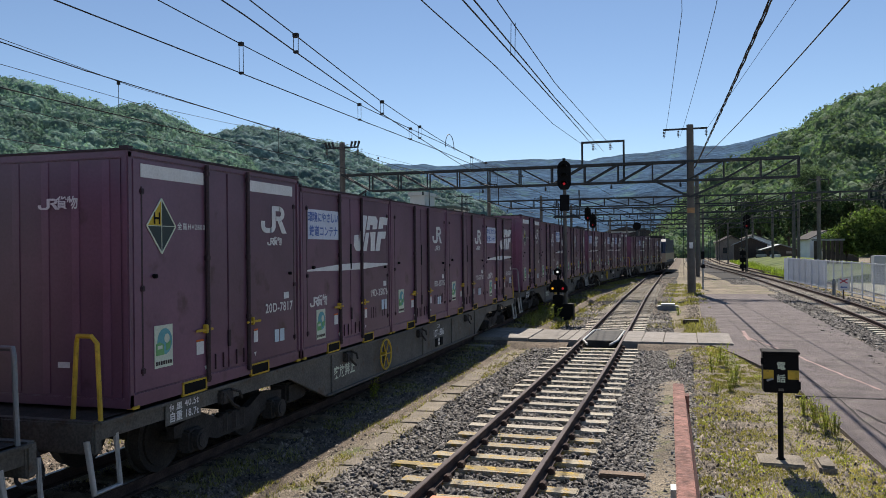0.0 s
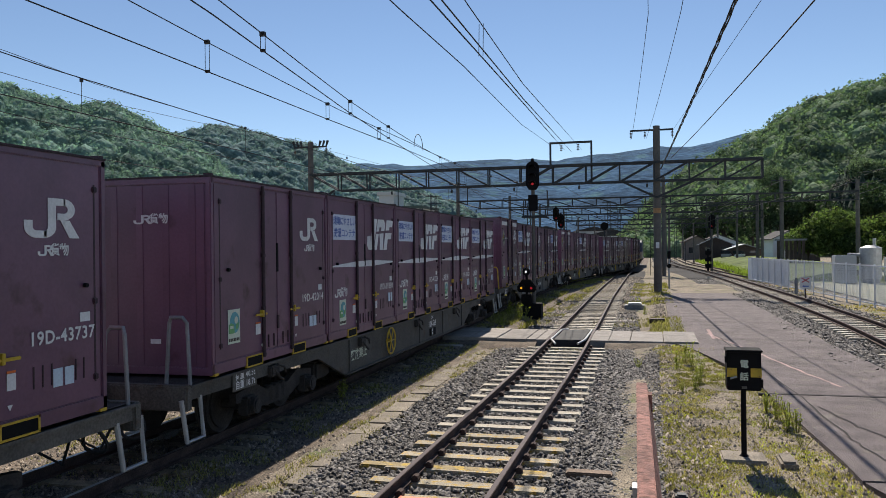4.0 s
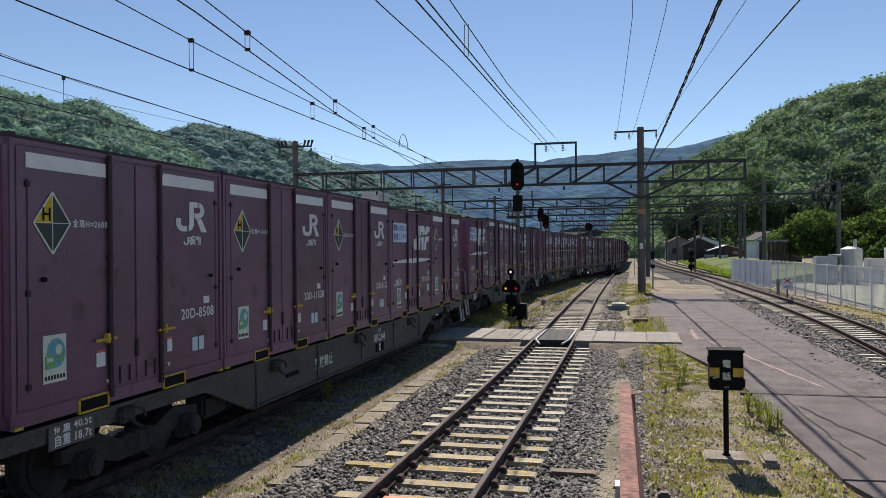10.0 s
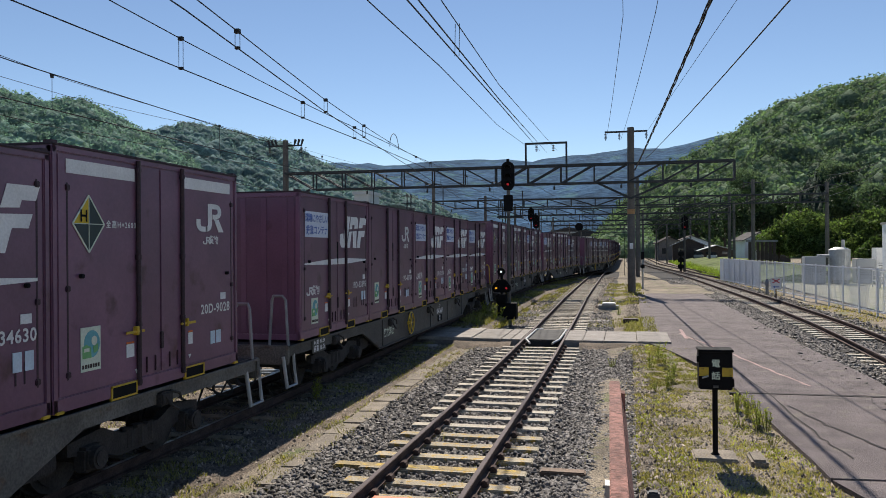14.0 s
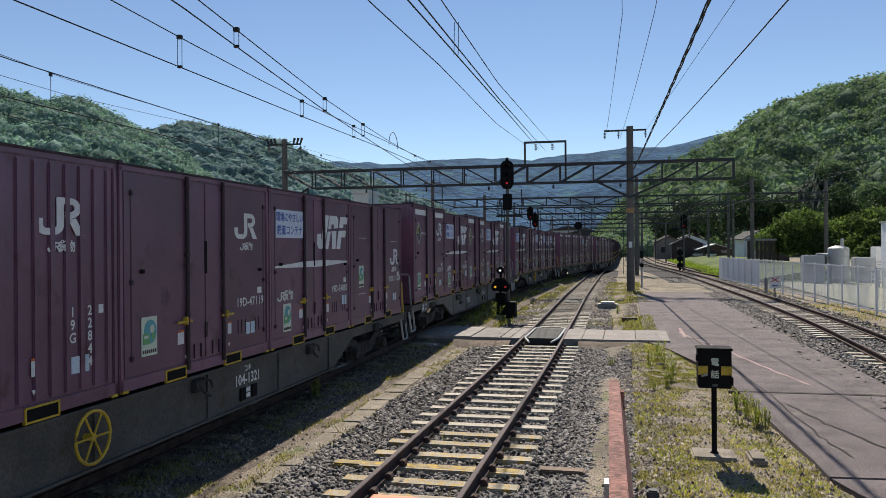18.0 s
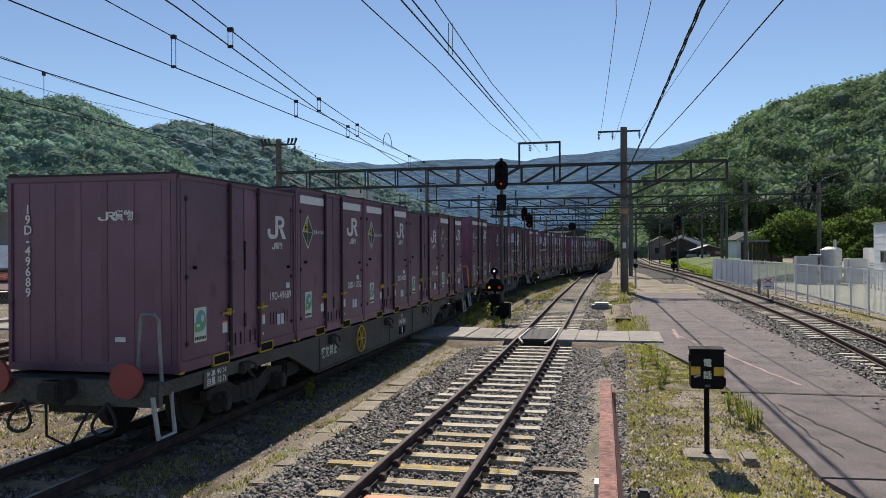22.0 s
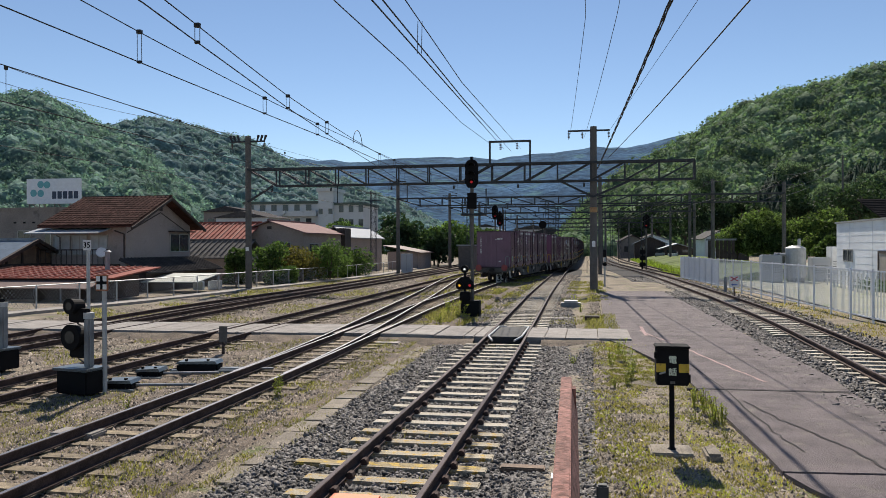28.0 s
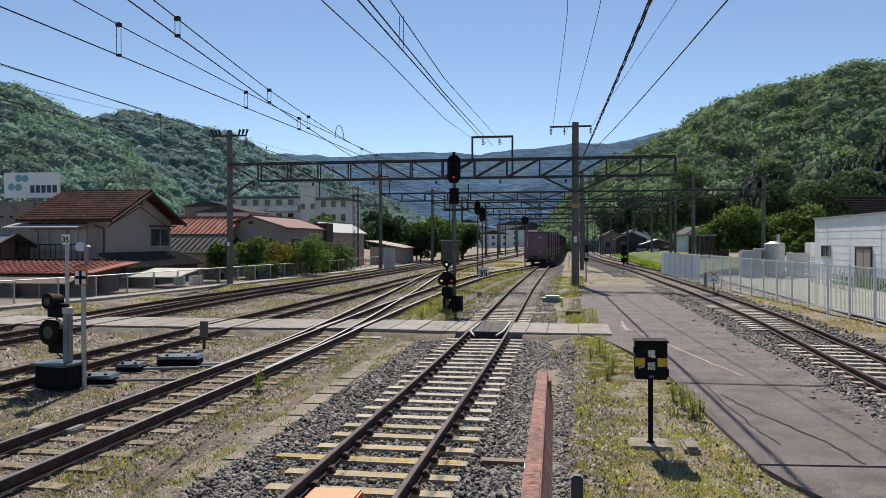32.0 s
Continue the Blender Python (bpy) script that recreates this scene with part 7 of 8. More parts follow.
part("chimney_cap", tube(B(), (-24.2, 40.0, 2.3), (-24.2, 40.0, 2.42), 0.24, 10, 0.1), "steel", hs)
dish = tube(B(), (-27.2, 43.95, 2.25), (-27.15, 43.85, 2.28), 0.32, 20, 0.3)
part("satellite_dish", dish, "white", hs, "white round satellite dish")
part("vent_pipe", path_tube(B(), [(-30.0, 43.9, -0.5), (-30.0, 43.9, 3.2), (-30.0, 43.6, 3.3)], 0.05, 6), "pole", hs)

# low red corrugated roofs in front of it
lt = thing("lean_to_roof", "low red corrugated lean-to roof with a brown awning", "shed")
part("wall", box(B(), -36.5, -23.0, 37.6, 41.2, GZ, 0.98), "wood_dark", lt)
rr = prism(B(), [(36.8, 0.93), (41.5, 1.38), (41.5, 1.45), (36.8, 1.0)], "x", -37.0, -21.8)
rp = part("roof", rr, "redroof", lt)
for i in range(40):
    x = -36.9 + i * 0.365
    part("seam", bar(B(), (x, 36.8, 1.02), (x, 41.5, 1.47), 0.07), "redroof_pale" if i % 2 else "redroof", rp)
part("awning", prism(B(), [(35.6, 0.46), (37.0, 0.84), (37.0, 0.89), (35.6, 0.51)], "x", -36.0, -22.4), "awning", lt, "brown sheet awning")
part("awning", prism(B(), [(44.0, 0.42), (47.2, 0.85), (47.2, 0.9), (44.0, 0.47)], "x", -24.6, -20.9), "awning_pale", lt, "pale grey sheet awning")
for x in (-30.8, -27.5, -24.0):
    part("prop", tube(B(), (x, 35.7, GZ), (x, 35.7, 0.49), 0.04, 6), "steel", lt)
for x, y, m in ((-22.6, 47.3, "card"), (-21.9, 48.0, "white"), (-22.2, 49.0, "curtain")):
    solo("stored_panel", box(B(), x - 0.35, x + 0.35, y, y + 0.3, GZ, 0.35, 0.03), m, "pale bundled goods stored under the awning", "stored goods")

# shed with a blue sheet roof and timber gable
bs = thing("shed", "low shed with a blue-grey sheet roof and timber gable", "shed")
part("wall", prism(B(), [(39.9, GZ), (46.5, GZ), (46.5, 1.6), (43.2, 2.92), (39.9, 1.6)], "x", -42.0, -31.6), "timber", bs)
gable_roof("roof", -42, -31.4, 39.9, 46.5, 1.62, 2.95, True, 0.4, "blue_roof", bs)
for k in (-1, 1):
    part("bargeboard", bar(B(), (-30.98, 43.2, 3.0), (-30.98, 43.2 + k * 3.75, 1.5), 0.2), "wood_dark", bs)
for y in (41.2, 42.5, 43.9, 45.2):
    part("gable_stud", box(B(), -31.6, -31.5, y - 0.06, y + 0.06, GZ, 2.85 - abs(y - 43.2) * 0.4), "wood_dark", bs)
part("tie_beam", box(B(), -31.6, -31.48, 39.9, 46.5, 1.45, 1.6), "wood_dark", bs)

# concrete block with the billboard on its roof
cb = thing("concrete_building", "stained grey concrete block with dark windows", "building")
part("wall", box(B(), -75, -49.9, 73.5, 90, GZ, 6.5), "grey_wall", cb)
part("parapet", box(B(), -75.1, -49.8, 73.4, 90.1, 6.5, 6.75), "grey_wall", cb)
for x in (-56.5, -53.4, -51.2):
    window(cb, "y", x, x + 1.4, 2.6, 4.3, 73.5, "glass", 1)
for i in range(6):
    part("vent_hole", box(B(), -57 + i * 1.1, -56.7 + i * 1.1, 73.45, 73.5, 5.1, 5.25), "black", cb)
bb = thing("billboard", "white rooftop billboard with teal dots and dark lettering shapes", "billboard", pose(-53.4, 75.0, 0))
part("panel", box(B(), -3.2, 3.2, -0.08, 0.08, 7.2, 9.85, 0.02), "sign_white", bb)
for x, z in ((-1.5, 9.25), (-0.75, 9.2), (-2.35, 8.35), (-1.5, 8.3)):
    part("dot", tube(B(), (x, -0.09, z), (x, -0.12, z), 0.38, 20), "teal", bb)
for i in range(5):
    part("letter_bar", box(B(), -0.15 + i * 0.64, 0.33 + i * 0.64, -0.11, -0.085, 7.72, 8.5), "navy", bb)
for x in (-3.0, -1.8, 0.0, 1.8, 3.0):
    part("strut", bar(B(), (x, 0.1, 7.6), (x, 1.4, 6.7), 0.08), "pole", bb)
    part("strut", bar(B(), (x, 0.1, 6.7), (x, 0.1, 7.4), 0.08), "pole", bb)

# house with a red tiled roof, grey roof in front
h2 = thing("house", "low house with an orange-red tiled roof behind a grey one", "house")
part("wall", box(B(), -36, -26.4, 62.5, 69, GZ, 3.1), "plaster", h2)
r2 = gable_roof("roof", -36, -26.6, 62.4, 69.1, 3.1, 4.6, True, 0.5, "redroof", h2)
for i in range(24):
    part("tile_row", bar(B(), (-36.2 + i * 0.42, 62.0, 3.06), (-36.2 + i * 0.42, 65.75, 4.74), 0.08), "redroof_pale" if i % 3 == 0 else "redroof", r2[0])
h3 = thing("house", "small house with a grey tiled hipped roof", "house")
part("wall", box(B(), -30.5, -24.2, 57.0, 61.5, GZ, 1.9), "plaster", h3)
r3 = gable_roof("roof", -30.6, -24.4, 57.0, 61.5, 1.9, 3.0, True, 0.5, "tile_light", h3)
for i in range(16):
    part("tile_row", bar(B(), (-31 + i * 0.45, 56.55, 1.9), (-31 + i * 0.45, 59.2, 3.12), 0.07), "tile_light", r3[0])
bn = box(B(), -24.2, -24.1, 57.2, 61.3, GZ, 1.7)
part("gable_board", bn, "plaster", h3)

# tan storehouse
wh = thing("storehouse", "tan plastered storehouse with a shallow pinkish roof", "storehouse")
part("wall", prism(B(), [(-28.1, GZ), (-28.1, 3.75), (-25.1, 4.7), (-22.0, 3.9), (-22.0, GZ)], "y", 65.0, 76.0), "plaster_tan", wh)
gable_roof("roof", -28.1, -22.0, 65.0, 76.0, 3.8, 4.75, False, 0.35, "pink_roof", wh)
window(wh, "y", -24.7, -23.2, 2.0, 2.9, 65.0, "glass", 2)
part("gable_vent", box(B(), -25.3, -24.9, 64.95, 65.0, 4.1, 4.35), "wood_dark", wh)
for y in (66.5, 70.3):
    window(wh, "x", y, y + 2.2, 1.9, 2.8, -22.0, "glass", 1)
part("dark_bay", box(B(), -22.4, -21.6, 75.6, 77.6, GZ, 4.4), "wood_dark", wh)
w2 = thing("storehouse", "pale storehouse with a light sheet roof", "storehouse")
part("wall", box(B(), -25.5, -22.2, 79, 92, GZ, 3.6), "plaster_tan", w2)
gable_roof("roof", -25.5, -22.2, 79, 92, 3.6, 4.6, False, 0.3, "zinc", w2)
window(w2, "x", 80.5, 83.0, 1.4, 2.3, -22.2, "glass", 1)
w3 = thing("shed", "small brown shed with a rusty roof beside the line", "shed")
part("wall", box(B(), -22.5, -18.6, 96, 104, GZ, 1.9), "plaster", w3)
part("roof", prism(B(), [(-23, 2.6), (-18.2, 1.7), (-18.2, 1.8), (-23, 2.7)], "y", 95.5, 104.5), "awning", w3)
w4 = thing("shed", "plain grey trackside hut with a flat roof", "hut")
part("wall", box(B(), -13.4, -11.5, 95, 97.5, -0.3, 2.6), "pole", w4)
part("roof", box(B(), -13.6, -11.3, 94.8, 97.7, 2.6, 2.75), "zinc", w4)
kb = thing("equipment_cabinet", "pale grey trackside equipment cabinet", "cabinet", pose(-16.4, 80.4, 0))
part("case", box(B(), -0.55, 0.55, -0.35, 0.35, -0.2, 1.8, 0.03), "town", kb)
part("door_seam", box(B(), -0.015, 0.015, -0.365, -0.35, 0.0, 1.7), "steel", kb)

# apartment block on the hillside
ab = thing("apartment_block", "white four-storey apartment block with balconies and outside stairs", "apartment building")
part("wall", box(B(), -67, -50.2, 152, 162, -2, 11.2), "apart", ab)
part("wall", box(B(), -47.3, -41.6, 150, 162, -2, 10.7), "apart", ab)
part("stair_tower", box(B(), -50.3, -47.2, 149.5, 156, -2, 13.4), "apart", ab)
part("tower_roof", box(B(), -50.6, -46.9, 149.2, 156.3, 13.4, 14.1), "apart", ab)
part("roof_edge", box(B(), -67.2, -50.3, 151.6, 162.2, 11.2, 11.7), "roof_green", ab)
part("roof_edge", box(B(), -47.2, -41.3, 149.6, 162.2, 10.7, 11.2), "roof_green", ab)
for fl in range(4):
    z = 0.5 + fl * 2.75
    bal = part("balcony", box(B(), -66.8, -51.2, 150.6, 152, z - 0.1, z + 1.0), "apart", ab)
    for i in range(6):
        x = -66 + i * 2.45
        window(ab, "y", x, x + 1.1, z + 1.05, z + 2.25, 151.95, "glass", 0)
    for i in range(3):
        x = -46.2 + i * 2.0
        window(ab, "y", x, x + 0.9, z + 0.6, z + 1.9, 150.0, "glass", 0)
    if fl < 3:
        part("stair_flight", bar(B(), (-60.5, 150.3, z + 1.0), (-57.5, 150.3, z + 3.6), 0.5), "apart", ab)
for x in (-50.2, -48.2):
    window(ab, "y", x, x + 0.8, 9.0, 10.0, 149.5, "glass", 0)
# other roofs of the town, far off
for x, y, w, d, h, m in ((-47, 100, 6, 7, 5.0, "curtain"), (-52, 118, 9, 8, 7.2, "town"), (-58, 125, 8, 9, 8.5, "grey_wall"),
                         (-8, 320, 16, 12, 4.5, "town"), (-30, 330, 14, 12, 5.5, "white_wall"), (-52, 340, 20, 12, 7.0, "town"), (6, 340, 12, 12, 6.0, "curtain"), (-16, 380, 26, 14, 8.0, "white_wall"), (-44, 400, 18, 14, 9.0, "curtain"), (-66, 420, 22, 14, 10.0, "town"), (-4, 430, 14, 14, 10.0, "white_wall"), (-85, 440, 24, 14, 11.0, "town"), (-30, 460, 22, 14, 12.0, "town"), (-60, 480, 16, 14, 14.0, "white_wall"), (2, 470, 14, 12, 12, "town")):
    tb_ = thing("town_building", "pale building among the houses of the town", "building", pose(x, y, 0, 0, 0, random.uniform(-8, 8)))
    part("wall", box(B(), -w / 2, w / 2, 0, d, GZ, h), m, tb_)
    part("roof", prism(B(), [(-w / 2 - 0.4, h), (0, h + 0.12 * w), (w / 2 + 0.4, h)], "y", -0.4, d + 0.4), random.choice(["tile_light", "zinc", "tile_grey", "blue_roof"]), tb_)
    for i in range(3):
        for z in np.arange(1.0, h - 1.0, 2.6):
            part("window", box(B(), -w / 2 + (i + 0.5) * w / 3 - 0.5, -w / 2 + (i + 0.5) * w / 3 + 0.5, -0.05, 0.0, z, z + 1.1), "glass", tb_)

# fence of posts, rails and mesh along the houses
lf = thing("mesh_fence", "grey chain-link fence along the back of the houses", "fence")
lx = smoothline([(10, -22.6), (30, -22.0), (34, -20.8), (44, -20.2), (60, -18.9), (74, -18.3), (100, -19.5)])
y = 26.0
while y < 96:
    part("post", tube(B(), (lx(y), y, -0.4), (lx(y), y, 0.92), 0.035, 6), "galv", lf)
    part("rail", tube(B(), (lx(y), y, 0.9), (lx(y + 2.4), y + 2.4, 0.9), 0.025, 6), "galv", lf)
    if y < 60:
        ms = B()
        for i in range(12):
            a, b = i / 12, (i + 1) / 12
            for p, q in ((a, min(1, a + 0.45)), (min(1, a + 0.45), a)):
                tube(ms, (lx(y + 2.4 * p), y + 2.4 * p, -0.15), (lx(y + 2.4 * q), y + 2.4 * q, 0.88), 0.006, 3)
        part("mesh", ms, "steel", lf)
    y += 2.4
lw = strip_mesh("kerb_path", lambda y: lx(y) + 0.55, 14, 100, 2.0, [(-0.45, -0.3), (-0.45, -0.1), (0.45, -0.12), (0.45, -0.3)], "concrete")
tagged(lw, "pale concrete kerb path along the fence", "path", "", "structure")
sheet("lower_ground", [-130, -90, -60, -40, -30, -24, -21.5], [-40, 10, 30, 60, 90, 130, 200], lambda x, y: -0.20 if x > -22 else -0.21, "soil", "earth between the houses", "ground")


# ---- trees and bushes ----
def leaf_cloud(blobs, n, size, seed):
    """Leaves as small bent quads, thickest near the skin of each blob (x, y, z, radius, squash)."""
    g = np.random.default_rng(seed)
    tot = sum(b[3] ** 2 for b in blobs)
    vs, fs = [], []
    k0 = 0
    for bx, by, bz, r, sq in blobs:
        m = int(n * r * r / tot)
        d = g.normal(0, 1, (m, 3))
        d /= np.linalg.norm(d, axis=1)[:, None]
        lump = np.array([1 + 0.35 * noise.noise((p[0] * 2 + bx, p[1] * 2 + by, p[2] * 2 + seed)) for p in d])
        rad = r * lump * g.uniform(0.55, 1.0, m) ** 0.5
        c = d * rad[:, None] * np.array([1, 1, sq]) + np.array([bx, by, bz])
        a = g.normal(0, 1, (m, 3))
        a /= np.linalg.norm(a, axis=1)[:, None]
        b = np.cross(a, g.normal(0, 1, (m, 3)))
        b /= np.linalg.norm(b, axis=1)[:, None]
        s = size * g.uniform(0.6, 1.4, m)[:, None]
        q = np.stack([c - a * s, c + b * s * 0.5, c + a * s, c - b * s * 0.5], 1)
        vs.append(q.reshape(-1, 3))
        fs.append(np.arange(m * 4).reshape(-1, 4) + k0)
        k0 += m * 4
    return np.concatenate(vs), np.concatenate(fs)


def tree(x, y, z0, h, r, n, size, material, label, seed, category="tree", trunk=True):
    t = thing("tree" if category == "tree" else "bush", label, category, pose(x, y, z0))
    rd_ = random.Random(seed)
    blobs = []
    for i in range(9):
        a, rr = rd_.uniform(0, 6.28), r * rd_.uniform(0.2, 0.75)
        blobs.append((rr * math.cos(a), rr * math.sin(a), h * rd_.uniform(0.42, 0.85), r * rd_.uniform(0.35, 0.6), 0.8))
    blobs.append((0, 0, h * 0.62, r * 0.75, 0.8))
    tk = tube(B(), (0, 0, -0.4), (0, 0, h * 0.55), 0.045 * h * 0.5, 8, 0.02 * h * 0.5)
    for b in blobs[:6]:
        path_tube(tk, [(0, 0, h * 0.25), (b[0] * 0.5, b[1] * 0.5, h * 0.45), (b[0], b[1], b[2])], 0.008 * h, 5)
    part("trunk", tk, "bark", t)
    v, f = leaf_cloud(blobs, n, size, seed)
    big_mesh("crown", v, f, material, "", "", "", t)
    return t


for x, y, h, r, m, s in ((-21.9, 57.5, 4.6, 1.5, "leaf_bright", 1), (-20.4, 60.0, 4.2, 2.0, "bush_brown", 2), (-18.6, 62.0, 4.6, 1.8, "leaf_bright", 3), (-19.6, 66.0, 4.0, 1.7, "leaf_bush", 4), (-19.3, 72.0, 3.6, 1.9, "leaf_bush", 5),
                         (-22.2, 52.2, 4.4, 1.1, "leaf_bush", 6), (-21.3, 63.0, 3.4, 1.6, "leaf_bush", 7), (-20.6, 69.5, 3.2, 1.6, "leaf_bright", 8), (-20.0, 55.5, 2.6, 1.3, "leaf_bush", 9), (-23.6, 56.0, 2.6, 1.4, "leaf_bush", 10)):
    tree(x, y, GZ, h, r, 2600, 0.11, m, "leafy green garden bush behind the fence" if m != "bush_brown" else "rusty yellow-green garden bush behind the fence", s, "bush")
for x, y, h, r, m, s in ((-27.5, 120, 9.0, 3.6, "leaf_dark", 21), (-24.0, 112, 7.6, 3.0, "leaf_dark", 22), (-20.5, 116, 7.5, 3.5, "leaf_bush", 23), (-15.6, 112, 7.6, 3.2, "leaf_bright", 24), (-18.0, 106, 6.5, 2.6, "leaf_dark", 25), (-13.8, 118, 6.8, 2.6, "leaf_bush", 26),
                         (-35.5, 118, 7.8, 3.0, "leaf_bright", 27), (-31.5, 112, 8.2, 3.0, "leaf_bright", 28), (-22.0, 108, 4.0, 2.2, "leaf_bright", 29), (-26, 98, 4.2, 2.2, "leaf_dark", 30), (-40, 130, 9, 3.5, "leaf_dark", 31)):
    tree(x, y, GZ, h, r, 3000, 0.26, m, "broad leafy tree among the town houses", s)


# ---- yard and houses across the loop track ----
fl = thing("bar_fence", "white steel fence of close upright bars on a low kerb", "fence")
def fx(y):
    return 9.62 + (67.6 - y) * 0.066


ys, y = [], 22.0
while y < 68:
    ys.append(y)
    y += 2.0
bar_me = mesh_of("bar", box(B(), -0.006, 0.006, -0.010, 0.010, 0, 1.62), "fence_sheet")
for i, y in enumerate(ys):
    part("post", box(B(), fx(y) - 0.035, fx(y) + 0.035, y - 0.04, y + 0.04, -0.25, 1.72, 0.008), "fence_sheet", fl)
    if i + 1 < len(ys):
        for z in (-0.02, 1.64):
            part("rail", bar(B(), (fx(y), y, z), (fx(y + 2), y + 2, z), 0.05), "fence_sheet", fl)
        for k in range(1, 17):
            o = part("bar", bar_me, None, fl)
            o.location = (fx(y + k * 2 / 17), y + k * 2 / 17, 0.0)
part("kerb", prism(B(), [(fx(22) - 0.1, -0.4), (fx(22) + 0.1, -0.4), (fx(22) + 0.1, -0.13), (fx(22) - 0.1, -0.13)], "y", 21.5, 23.5), "concrete", fl)
# added sheet: far bars overlap into solid white, no hoarding stands here
end = thing("fence_backing", "translucent white sheet added behind far bars so they read solid", "hoarding")
for i, y in enumerate(np.arange(54.0, 68.0, 2.0)):
    pn = B()
    lo = [pn.verts.new((fx(y + dy) + dx, y + dy, -0.1)) for dx, dy in ((0.06, 0.004), (0.075, 0.004), (0.075, 1.996), (0.06, 1.996))]
    hi = [pn.verts.new((p.co.x, p.co.y, 1.62)) for p in lo]
    pn.faces.new(hi)
    for k in range(4):
        pn.faces.new((lo[k], lo[(k + 1) % 4], hi[(k + 1) % 4], hi[k]))
    part("sheet_panel", pn, "sheet", end)

wb = thing("white_building", "white building with horizontal board siding and a door", "building")
part("wall", box(B(), 19.4, 34, 22, 59.9, -0.3, 4.05), "white_wall", wb)
part("roof_edge", box(B(), 19.3, 34.1, 21.9, 60.0, 4.05, 4.17), "alu", wb)
for k in range(8):
    sd = part("siding_line", box(B(), 19.39, 19.4, 22, 59.9, 0.42 + k * 0.46, 0.432 + k * 0.46), "fence_sheet", wb)
for y in (57.0, 52.6, 47.5, 42, 37):
    part("panel_joint", box(B(), 19.385, 19.4, y, y + 0.02, 0, 4.05), "fence_sheet", wb)


def west_window(parent, y0, y1, z0, z1, x, material):
    w = part("window", box(B(), x - 0.03, x, y0, y1, z0, z1), material, parent)
    f_ = B()
    for a, b, c, d in ((y0 - 0.07, y1 + 0.07, z1, z1 + 0.07), (y0 - 0.07, y1 + 0.07, z0 - 0.07, z0), (y0 - 0.07, y0, z0, z1), (y1, y1 + 0.07, z0, z1), ((y0 + y1) / 2 - 0.03, (y0 + y1) / 2 + 0.03, z0, z1)):
        box(f_, x - 0.07, x, a, b, c, d)
    part("window_frame", f_, "wood_dark" if material != "glass" else "alu", w)


west_window(wb, 56.4, 58.2, 1.5, 2.2, 19.4, "glass")
dr = part("door", box(B(), 19.35, 19.4, 49.0, 51.4, -0.1, 2.05), "door_tan", wb, "tan double door")
part("door_seam", box(B(), 19.34, 19.35, 50.17, 50.23, -0.1, 2.05), "wood_dark", dr)
part("door_frame", box(box(box(B(), 19.32, 19.4, 48.85, 49.0, -0.1, 2.2), 19.32, 19.4, 51.4, 51.55, -0.1, 2.2), 19.32, 19.4, 48.85, 51.55, 2.05, 2.2), "wood_dark", wb)
for i in range(6):
    bk = thing("storage_rack", "white tubular rack standing in the yard", "rack", pose(17.2 + 0.2 * i, 46 + i * 2.2, -0.16), group="racks in the yard")
    for dy in (-0.8, 0, 0.8):
        part("upright", bar(B(), (0, dy, 0), (0, dy, 1.1), 0.06), "white", bk)
    for z in (0.45, 0.8, 1.1):
        part("rail", bar(B(), (0, -0.9, z), (0, 0.9, z), 0.05), "white", bk)
hg = thing("hedge", "low green clipped hedge at the foot of the building", "hedge", pose(18.9, 45, -0.16))
v, f = leaf_cloud([(0, dy, 0.3, 0.45, 0.9) for dy in np.arange(-9, 9, 0.6)], 5000, 0.06, 77)
big_mesh("leaves", v, f, "leaf_bush", "", "", "", hg)
tk_ = thing("tank", "pale grey upright cylindrical tank with pipes", "tank", pose(17.3, 62.5, -0.16))
part("shell", tube(B(), (0, 0, 0.3), (0, 0, 2.5), 0.72, 24), "galv", tk_)
part("dome", tube(B(), (0, 0, 2.5), (0, 0, 2.68), 0.72, 24, 0.3), "galv", tk_)
part("vent", tube(B(), (0.25, 0, 2.6), (0.25, 0, 3.2), 0.11, 10), "galv", tk_)
part("pipe", path_tube(B(), [(-0.7, 0, 2.0), (-1.4, 0, 2.1), (-1.5, 0, 0.2)], 0.14, 8), "galv", tk_)
part("skirt", tube(B(), (0, 0, 0), (0, 0, 0.3), 0.6, 20), "steel", tk_)
for dx, w, h, m in ((-1.75, 1.4, 2.0, "town"), (1.9, 1.3, 1.8, "town"), (3.4, 1.4, 2.6, "white"), (5.0, 1.2, 1.5, "curtain")):
    mc = thing("machine", "pale grey outdoor plant machine with vents", "machine", pose(17.3 + dx, 63 + 0.3 * dx, -0.16))
    part("case", box(B(), -w / 2, w / 2, -0.6, 0.6, 0, h, 0.05), m, mc)
    for k in range(4):
        part("slat", box(B(), -w * 0.4, w * 0.4, -0.63, -0.6, h * 0.35 + k * 0.18, h * 0.35 + k * 0.18 + 0.05), "steel", mc)
br = thing("house", "low house with a dark ribbed sheet roof", "house")
part("wall", box(B(), 28.3, 42, 76, 90, -0.3, 4.6), "grey_wall", br)
rf2 = part("roof", prism(B(), [(75.3, 4.6), (83, 6.9), (83, 7.0), (75.3, 4.7)], "x", 27.8, 43), "slate", br)
for k in range(12):
    part("roof_rib", bar(B(), (27.8, 75.4 + k * 0.62, 4.75 + k * 0.185), (43, 75.4 + k * 0.62, 4.75 + k * 0.185), 0.07), "slate", rf2)
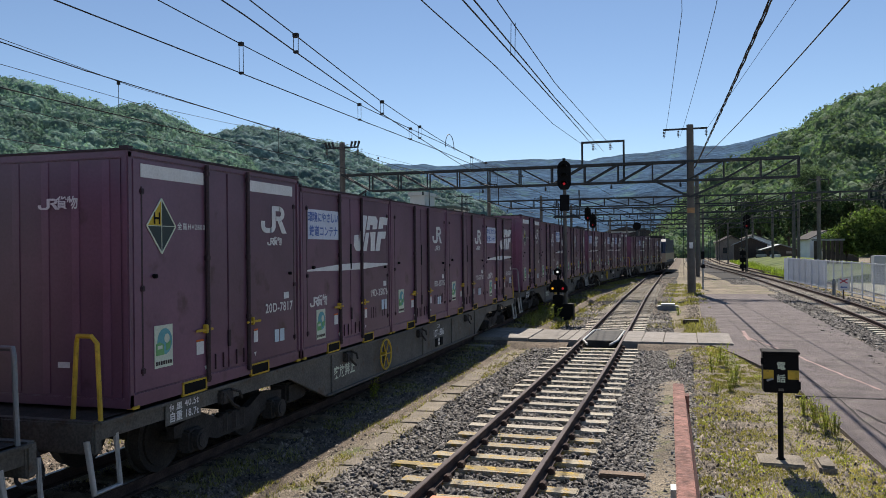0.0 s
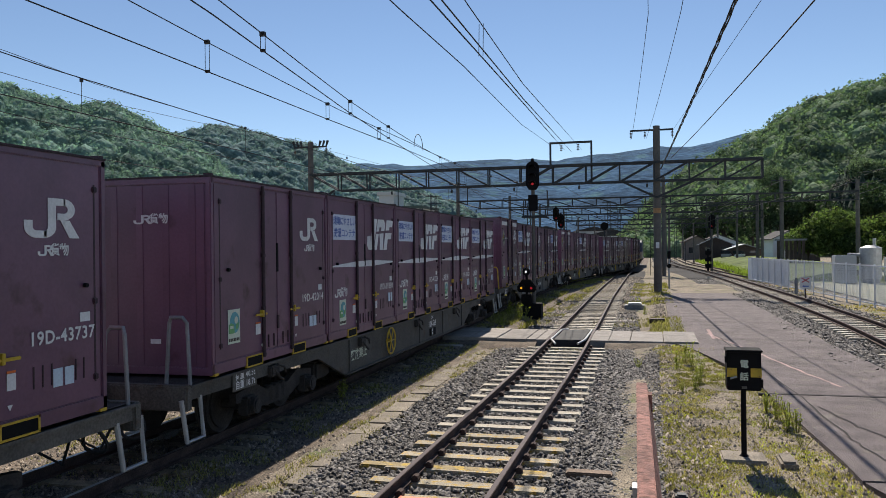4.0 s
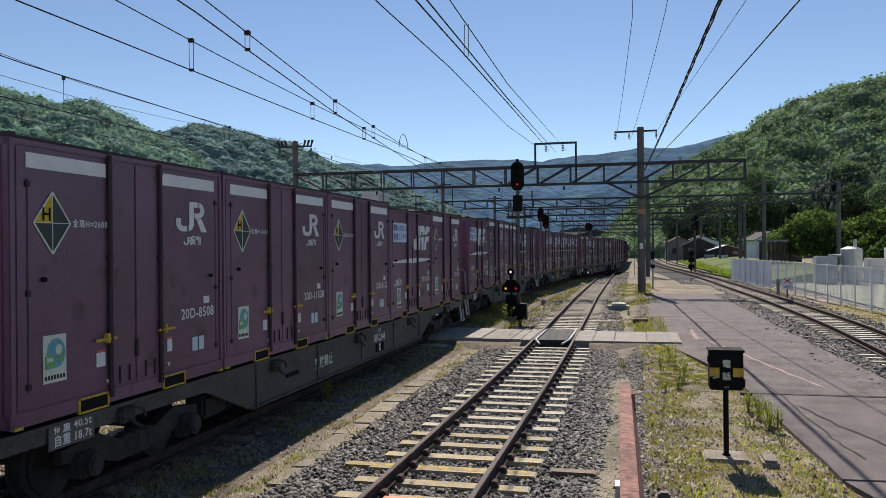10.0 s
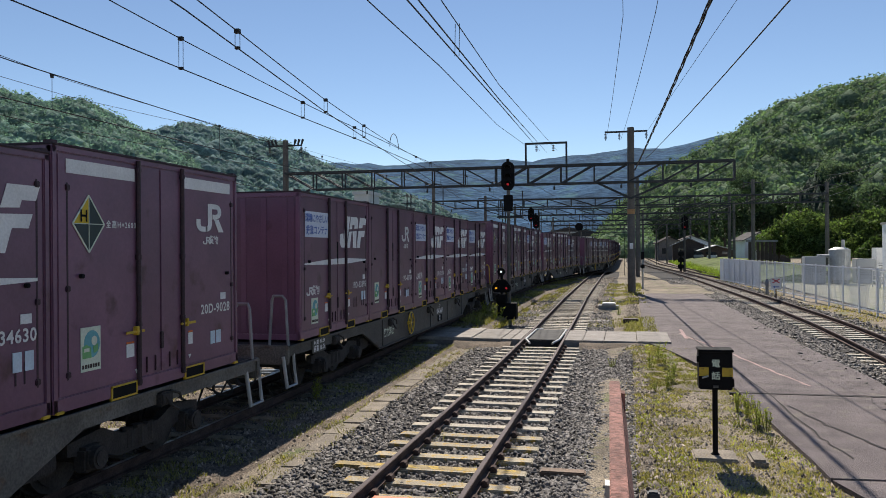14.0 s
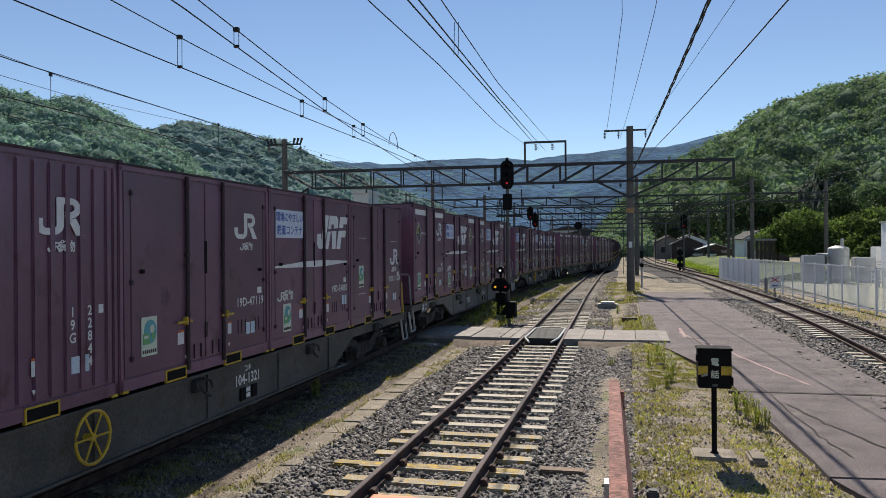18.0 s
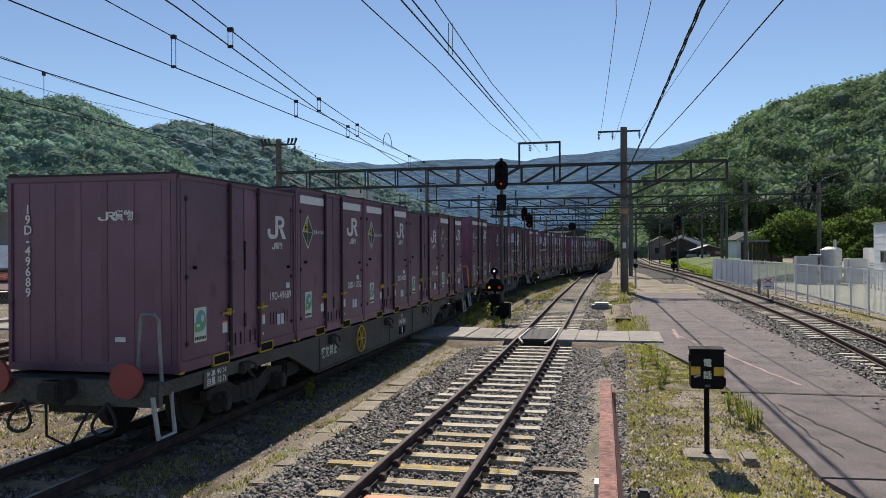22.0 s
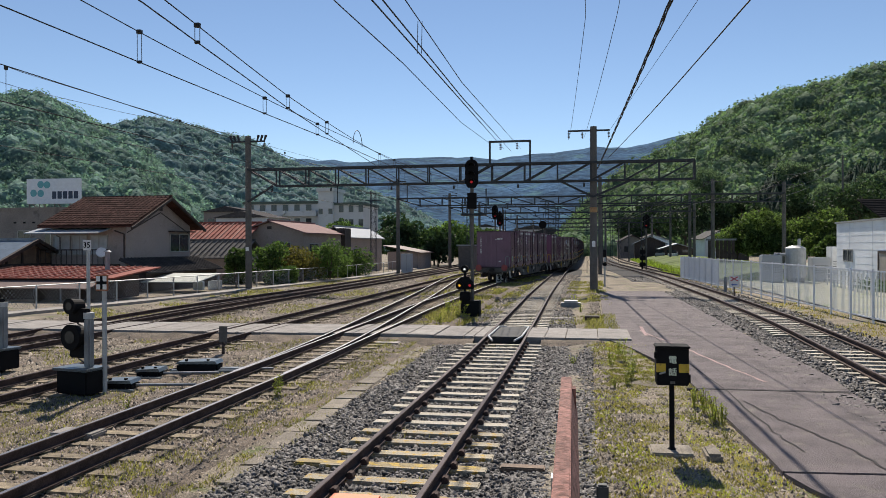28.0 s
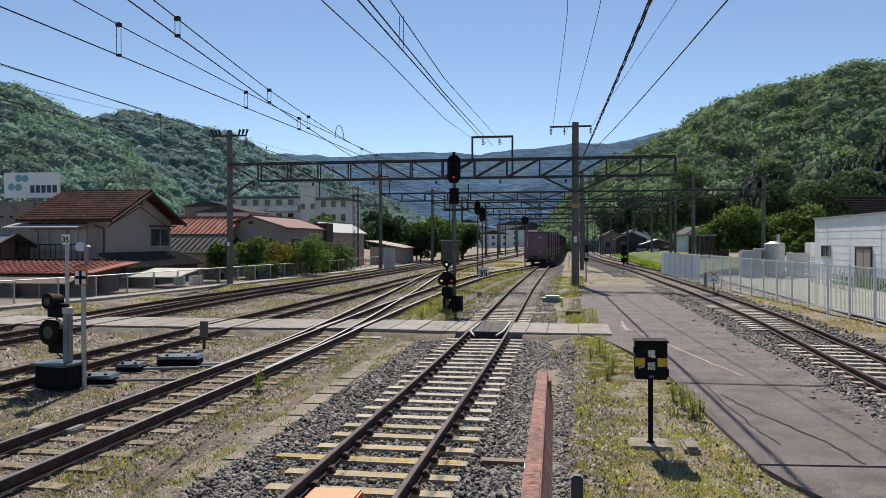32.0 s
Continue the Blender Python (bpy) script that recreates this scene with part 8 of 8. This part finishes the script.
# distant houses at the foot of the hill
for x, y, w, d, h, rise, m, rm, lab in ((24.6, 146, 5.0, 6, 3.6, 1.2, "white_wall", "tile_light", "small white house with a pale ribbed roof"), (25.5, 138, 5, 6, 3.0, 1.2, "plaster_tan", "tile_grey", "small house with a black tiled roof"),
                                       (14.2, 165, 6, 7, 2.8, 1.3, "wood_dark", "zinc", "dark house with a pale sheet roof"), (11.5, 180, 5, 6, 3.4, 1.2, "grey_wall", "tile_grey", "dark house with a grey roof"), (19.0, 160, 6, 5, 1.8, 0.8, "wood_dark", "zinc", "low shed with a pale sheet roof"),
                                       (16.8, 190, 8, 7, 3.4, 1.5, "white_wall", "tile_light", "white walled house below the hill"), (24.2, 128, 4, 5, 1.7, 0.9, "wood_dark", "tile_grey", "low dark shed with a tiled roof")):
    hh = thing("house", lab + " below the wooded hill", "house", pose(x, y, 0.2, 0, 0, random.uniform(-15, 15)))
    part("wall", prism(B(), [(-w / 2, -0.6), (-w / 2, h), (0, h + rise), (w / 2, h), (w / 2, -0.6)], "y", 0, d), m, hh)
    for s in (-1, 1):
        part("roof", prism(B(), [(0, h + rise + 0.05), (s * (w / 2 + 0.5), h - 0.2), (s * (w / 2 + 0.5), h - 0.08), (0, h + rise + 0.2)], "y", -0.5, d + 0.5), rm, hh)
    for i in (-1, 1):
        part("window", box(B(), i * w / 4 - 0.5, i * w / 4 + 0.5, -0.05, 0, 1.0, min(2.2, h - 0.3)), "glass", hh)
for x, y, c in ((12.6, 172, "white"), (17.2, 150, "white"), (15.6, 158, "town")):
    cr = thing("car", "parked pale car near the houses", "car", pose(x, y, 0.3, 0, 0, 80))
    part("body", box(B(), -1.9, 1.9, -0.8, 0.8, 0.3, 0.85, 0.12), c, cr)
    part("cabin", box(B(), -1.1, 1.0, -0.7, 0.7, 0.85, 1.4, 0.15), "glass", cr)
    for dx in (-1.2, 1.2):
        for dy in (-0.75, 0.75):
            part("wheel", tube(B(), (dx, dy - 0.1, 0.3), (dx, dy + 0.1, 0.3), 0.3, 14), "rubber", cr)
gr = thing("lattice_screen", "dark slatted screen beside the trees", "screen", pose(16.6, 92, 0))
for k in range(7):
    part("slat", box(B(), -1.4 + k * 0.42, -1.1 + k * 0.42, -0.06, 0.06, 0, 3.2), "wood_dark", gr)
part("top_beam", box(B(), -1.6, 1.6, -0.1, 0.1, 3.1, 3.3), "steel", gr)
for x, y, h, r, m, s, n in ((21.5, 96, 7.0, 3.8, "leaf_bright2", 41, 9000), (19.2, 97, 5.6, 2.6, "leaf_bright2", 42, 5000), (25.2, 99, 6.2, 3.2, "leaf_bright2", 43, 7000), (28.6, 96, 6.8, 3.2, "leaf_bright2", 44, 7000), (30.8, 90, 5.6, 2.6, "leaf_bright2", 45, 5000), (27.0, 88, 3.8, 2.2, "leaf_bush", 46, 4000), (23.5, 92, 3.6, 2.2, "leaf_bush", 47, 3500)):
    tree(x, y, -0.2, h, r, n, 0.17, m, "dense bright green broadleaf tree behind the yard", s)
for i in range(16):
    a = -3.0 - i * 1.75
    d = 205 + 12 * math.sin(i * 2.1)
    tree(2.3 + d * math.sin(radians(-a)), d * math.cos(radians(a)), 0, 12 + 6 * abs(math.sin(i * 1.3)), 5.5 + 1.5 * math.sin(i), 2600, 0.42, "leaf_dark", "tall broadleaf tree at the foot of the hill", 60 + i)
for i, (x, y, z, r) in enumerate(((63.5, 223.8, 14.4, 6.5), (76.8, 223.9, 17.3, 5.5), (60.2, 243.2, 22.1, 5.5), (34.9, 237.8, 19.5, 6.5), (22.6, 227.1, 7.1, 5.0))):
    tree(x, y, z - 1.3 * r, r * 2.1, r, 6000, 0.36, "leaf_hill", "pale round broadleaf tree among dark conifers on the slope", 90 + i)




def motions():
    times = [0.5 * i for i in range(65)]
    for ob, off, local in TRAIN:
        walk(ob, [(t, on_track(gone(t) + off) @ local) for t in times])


motions()
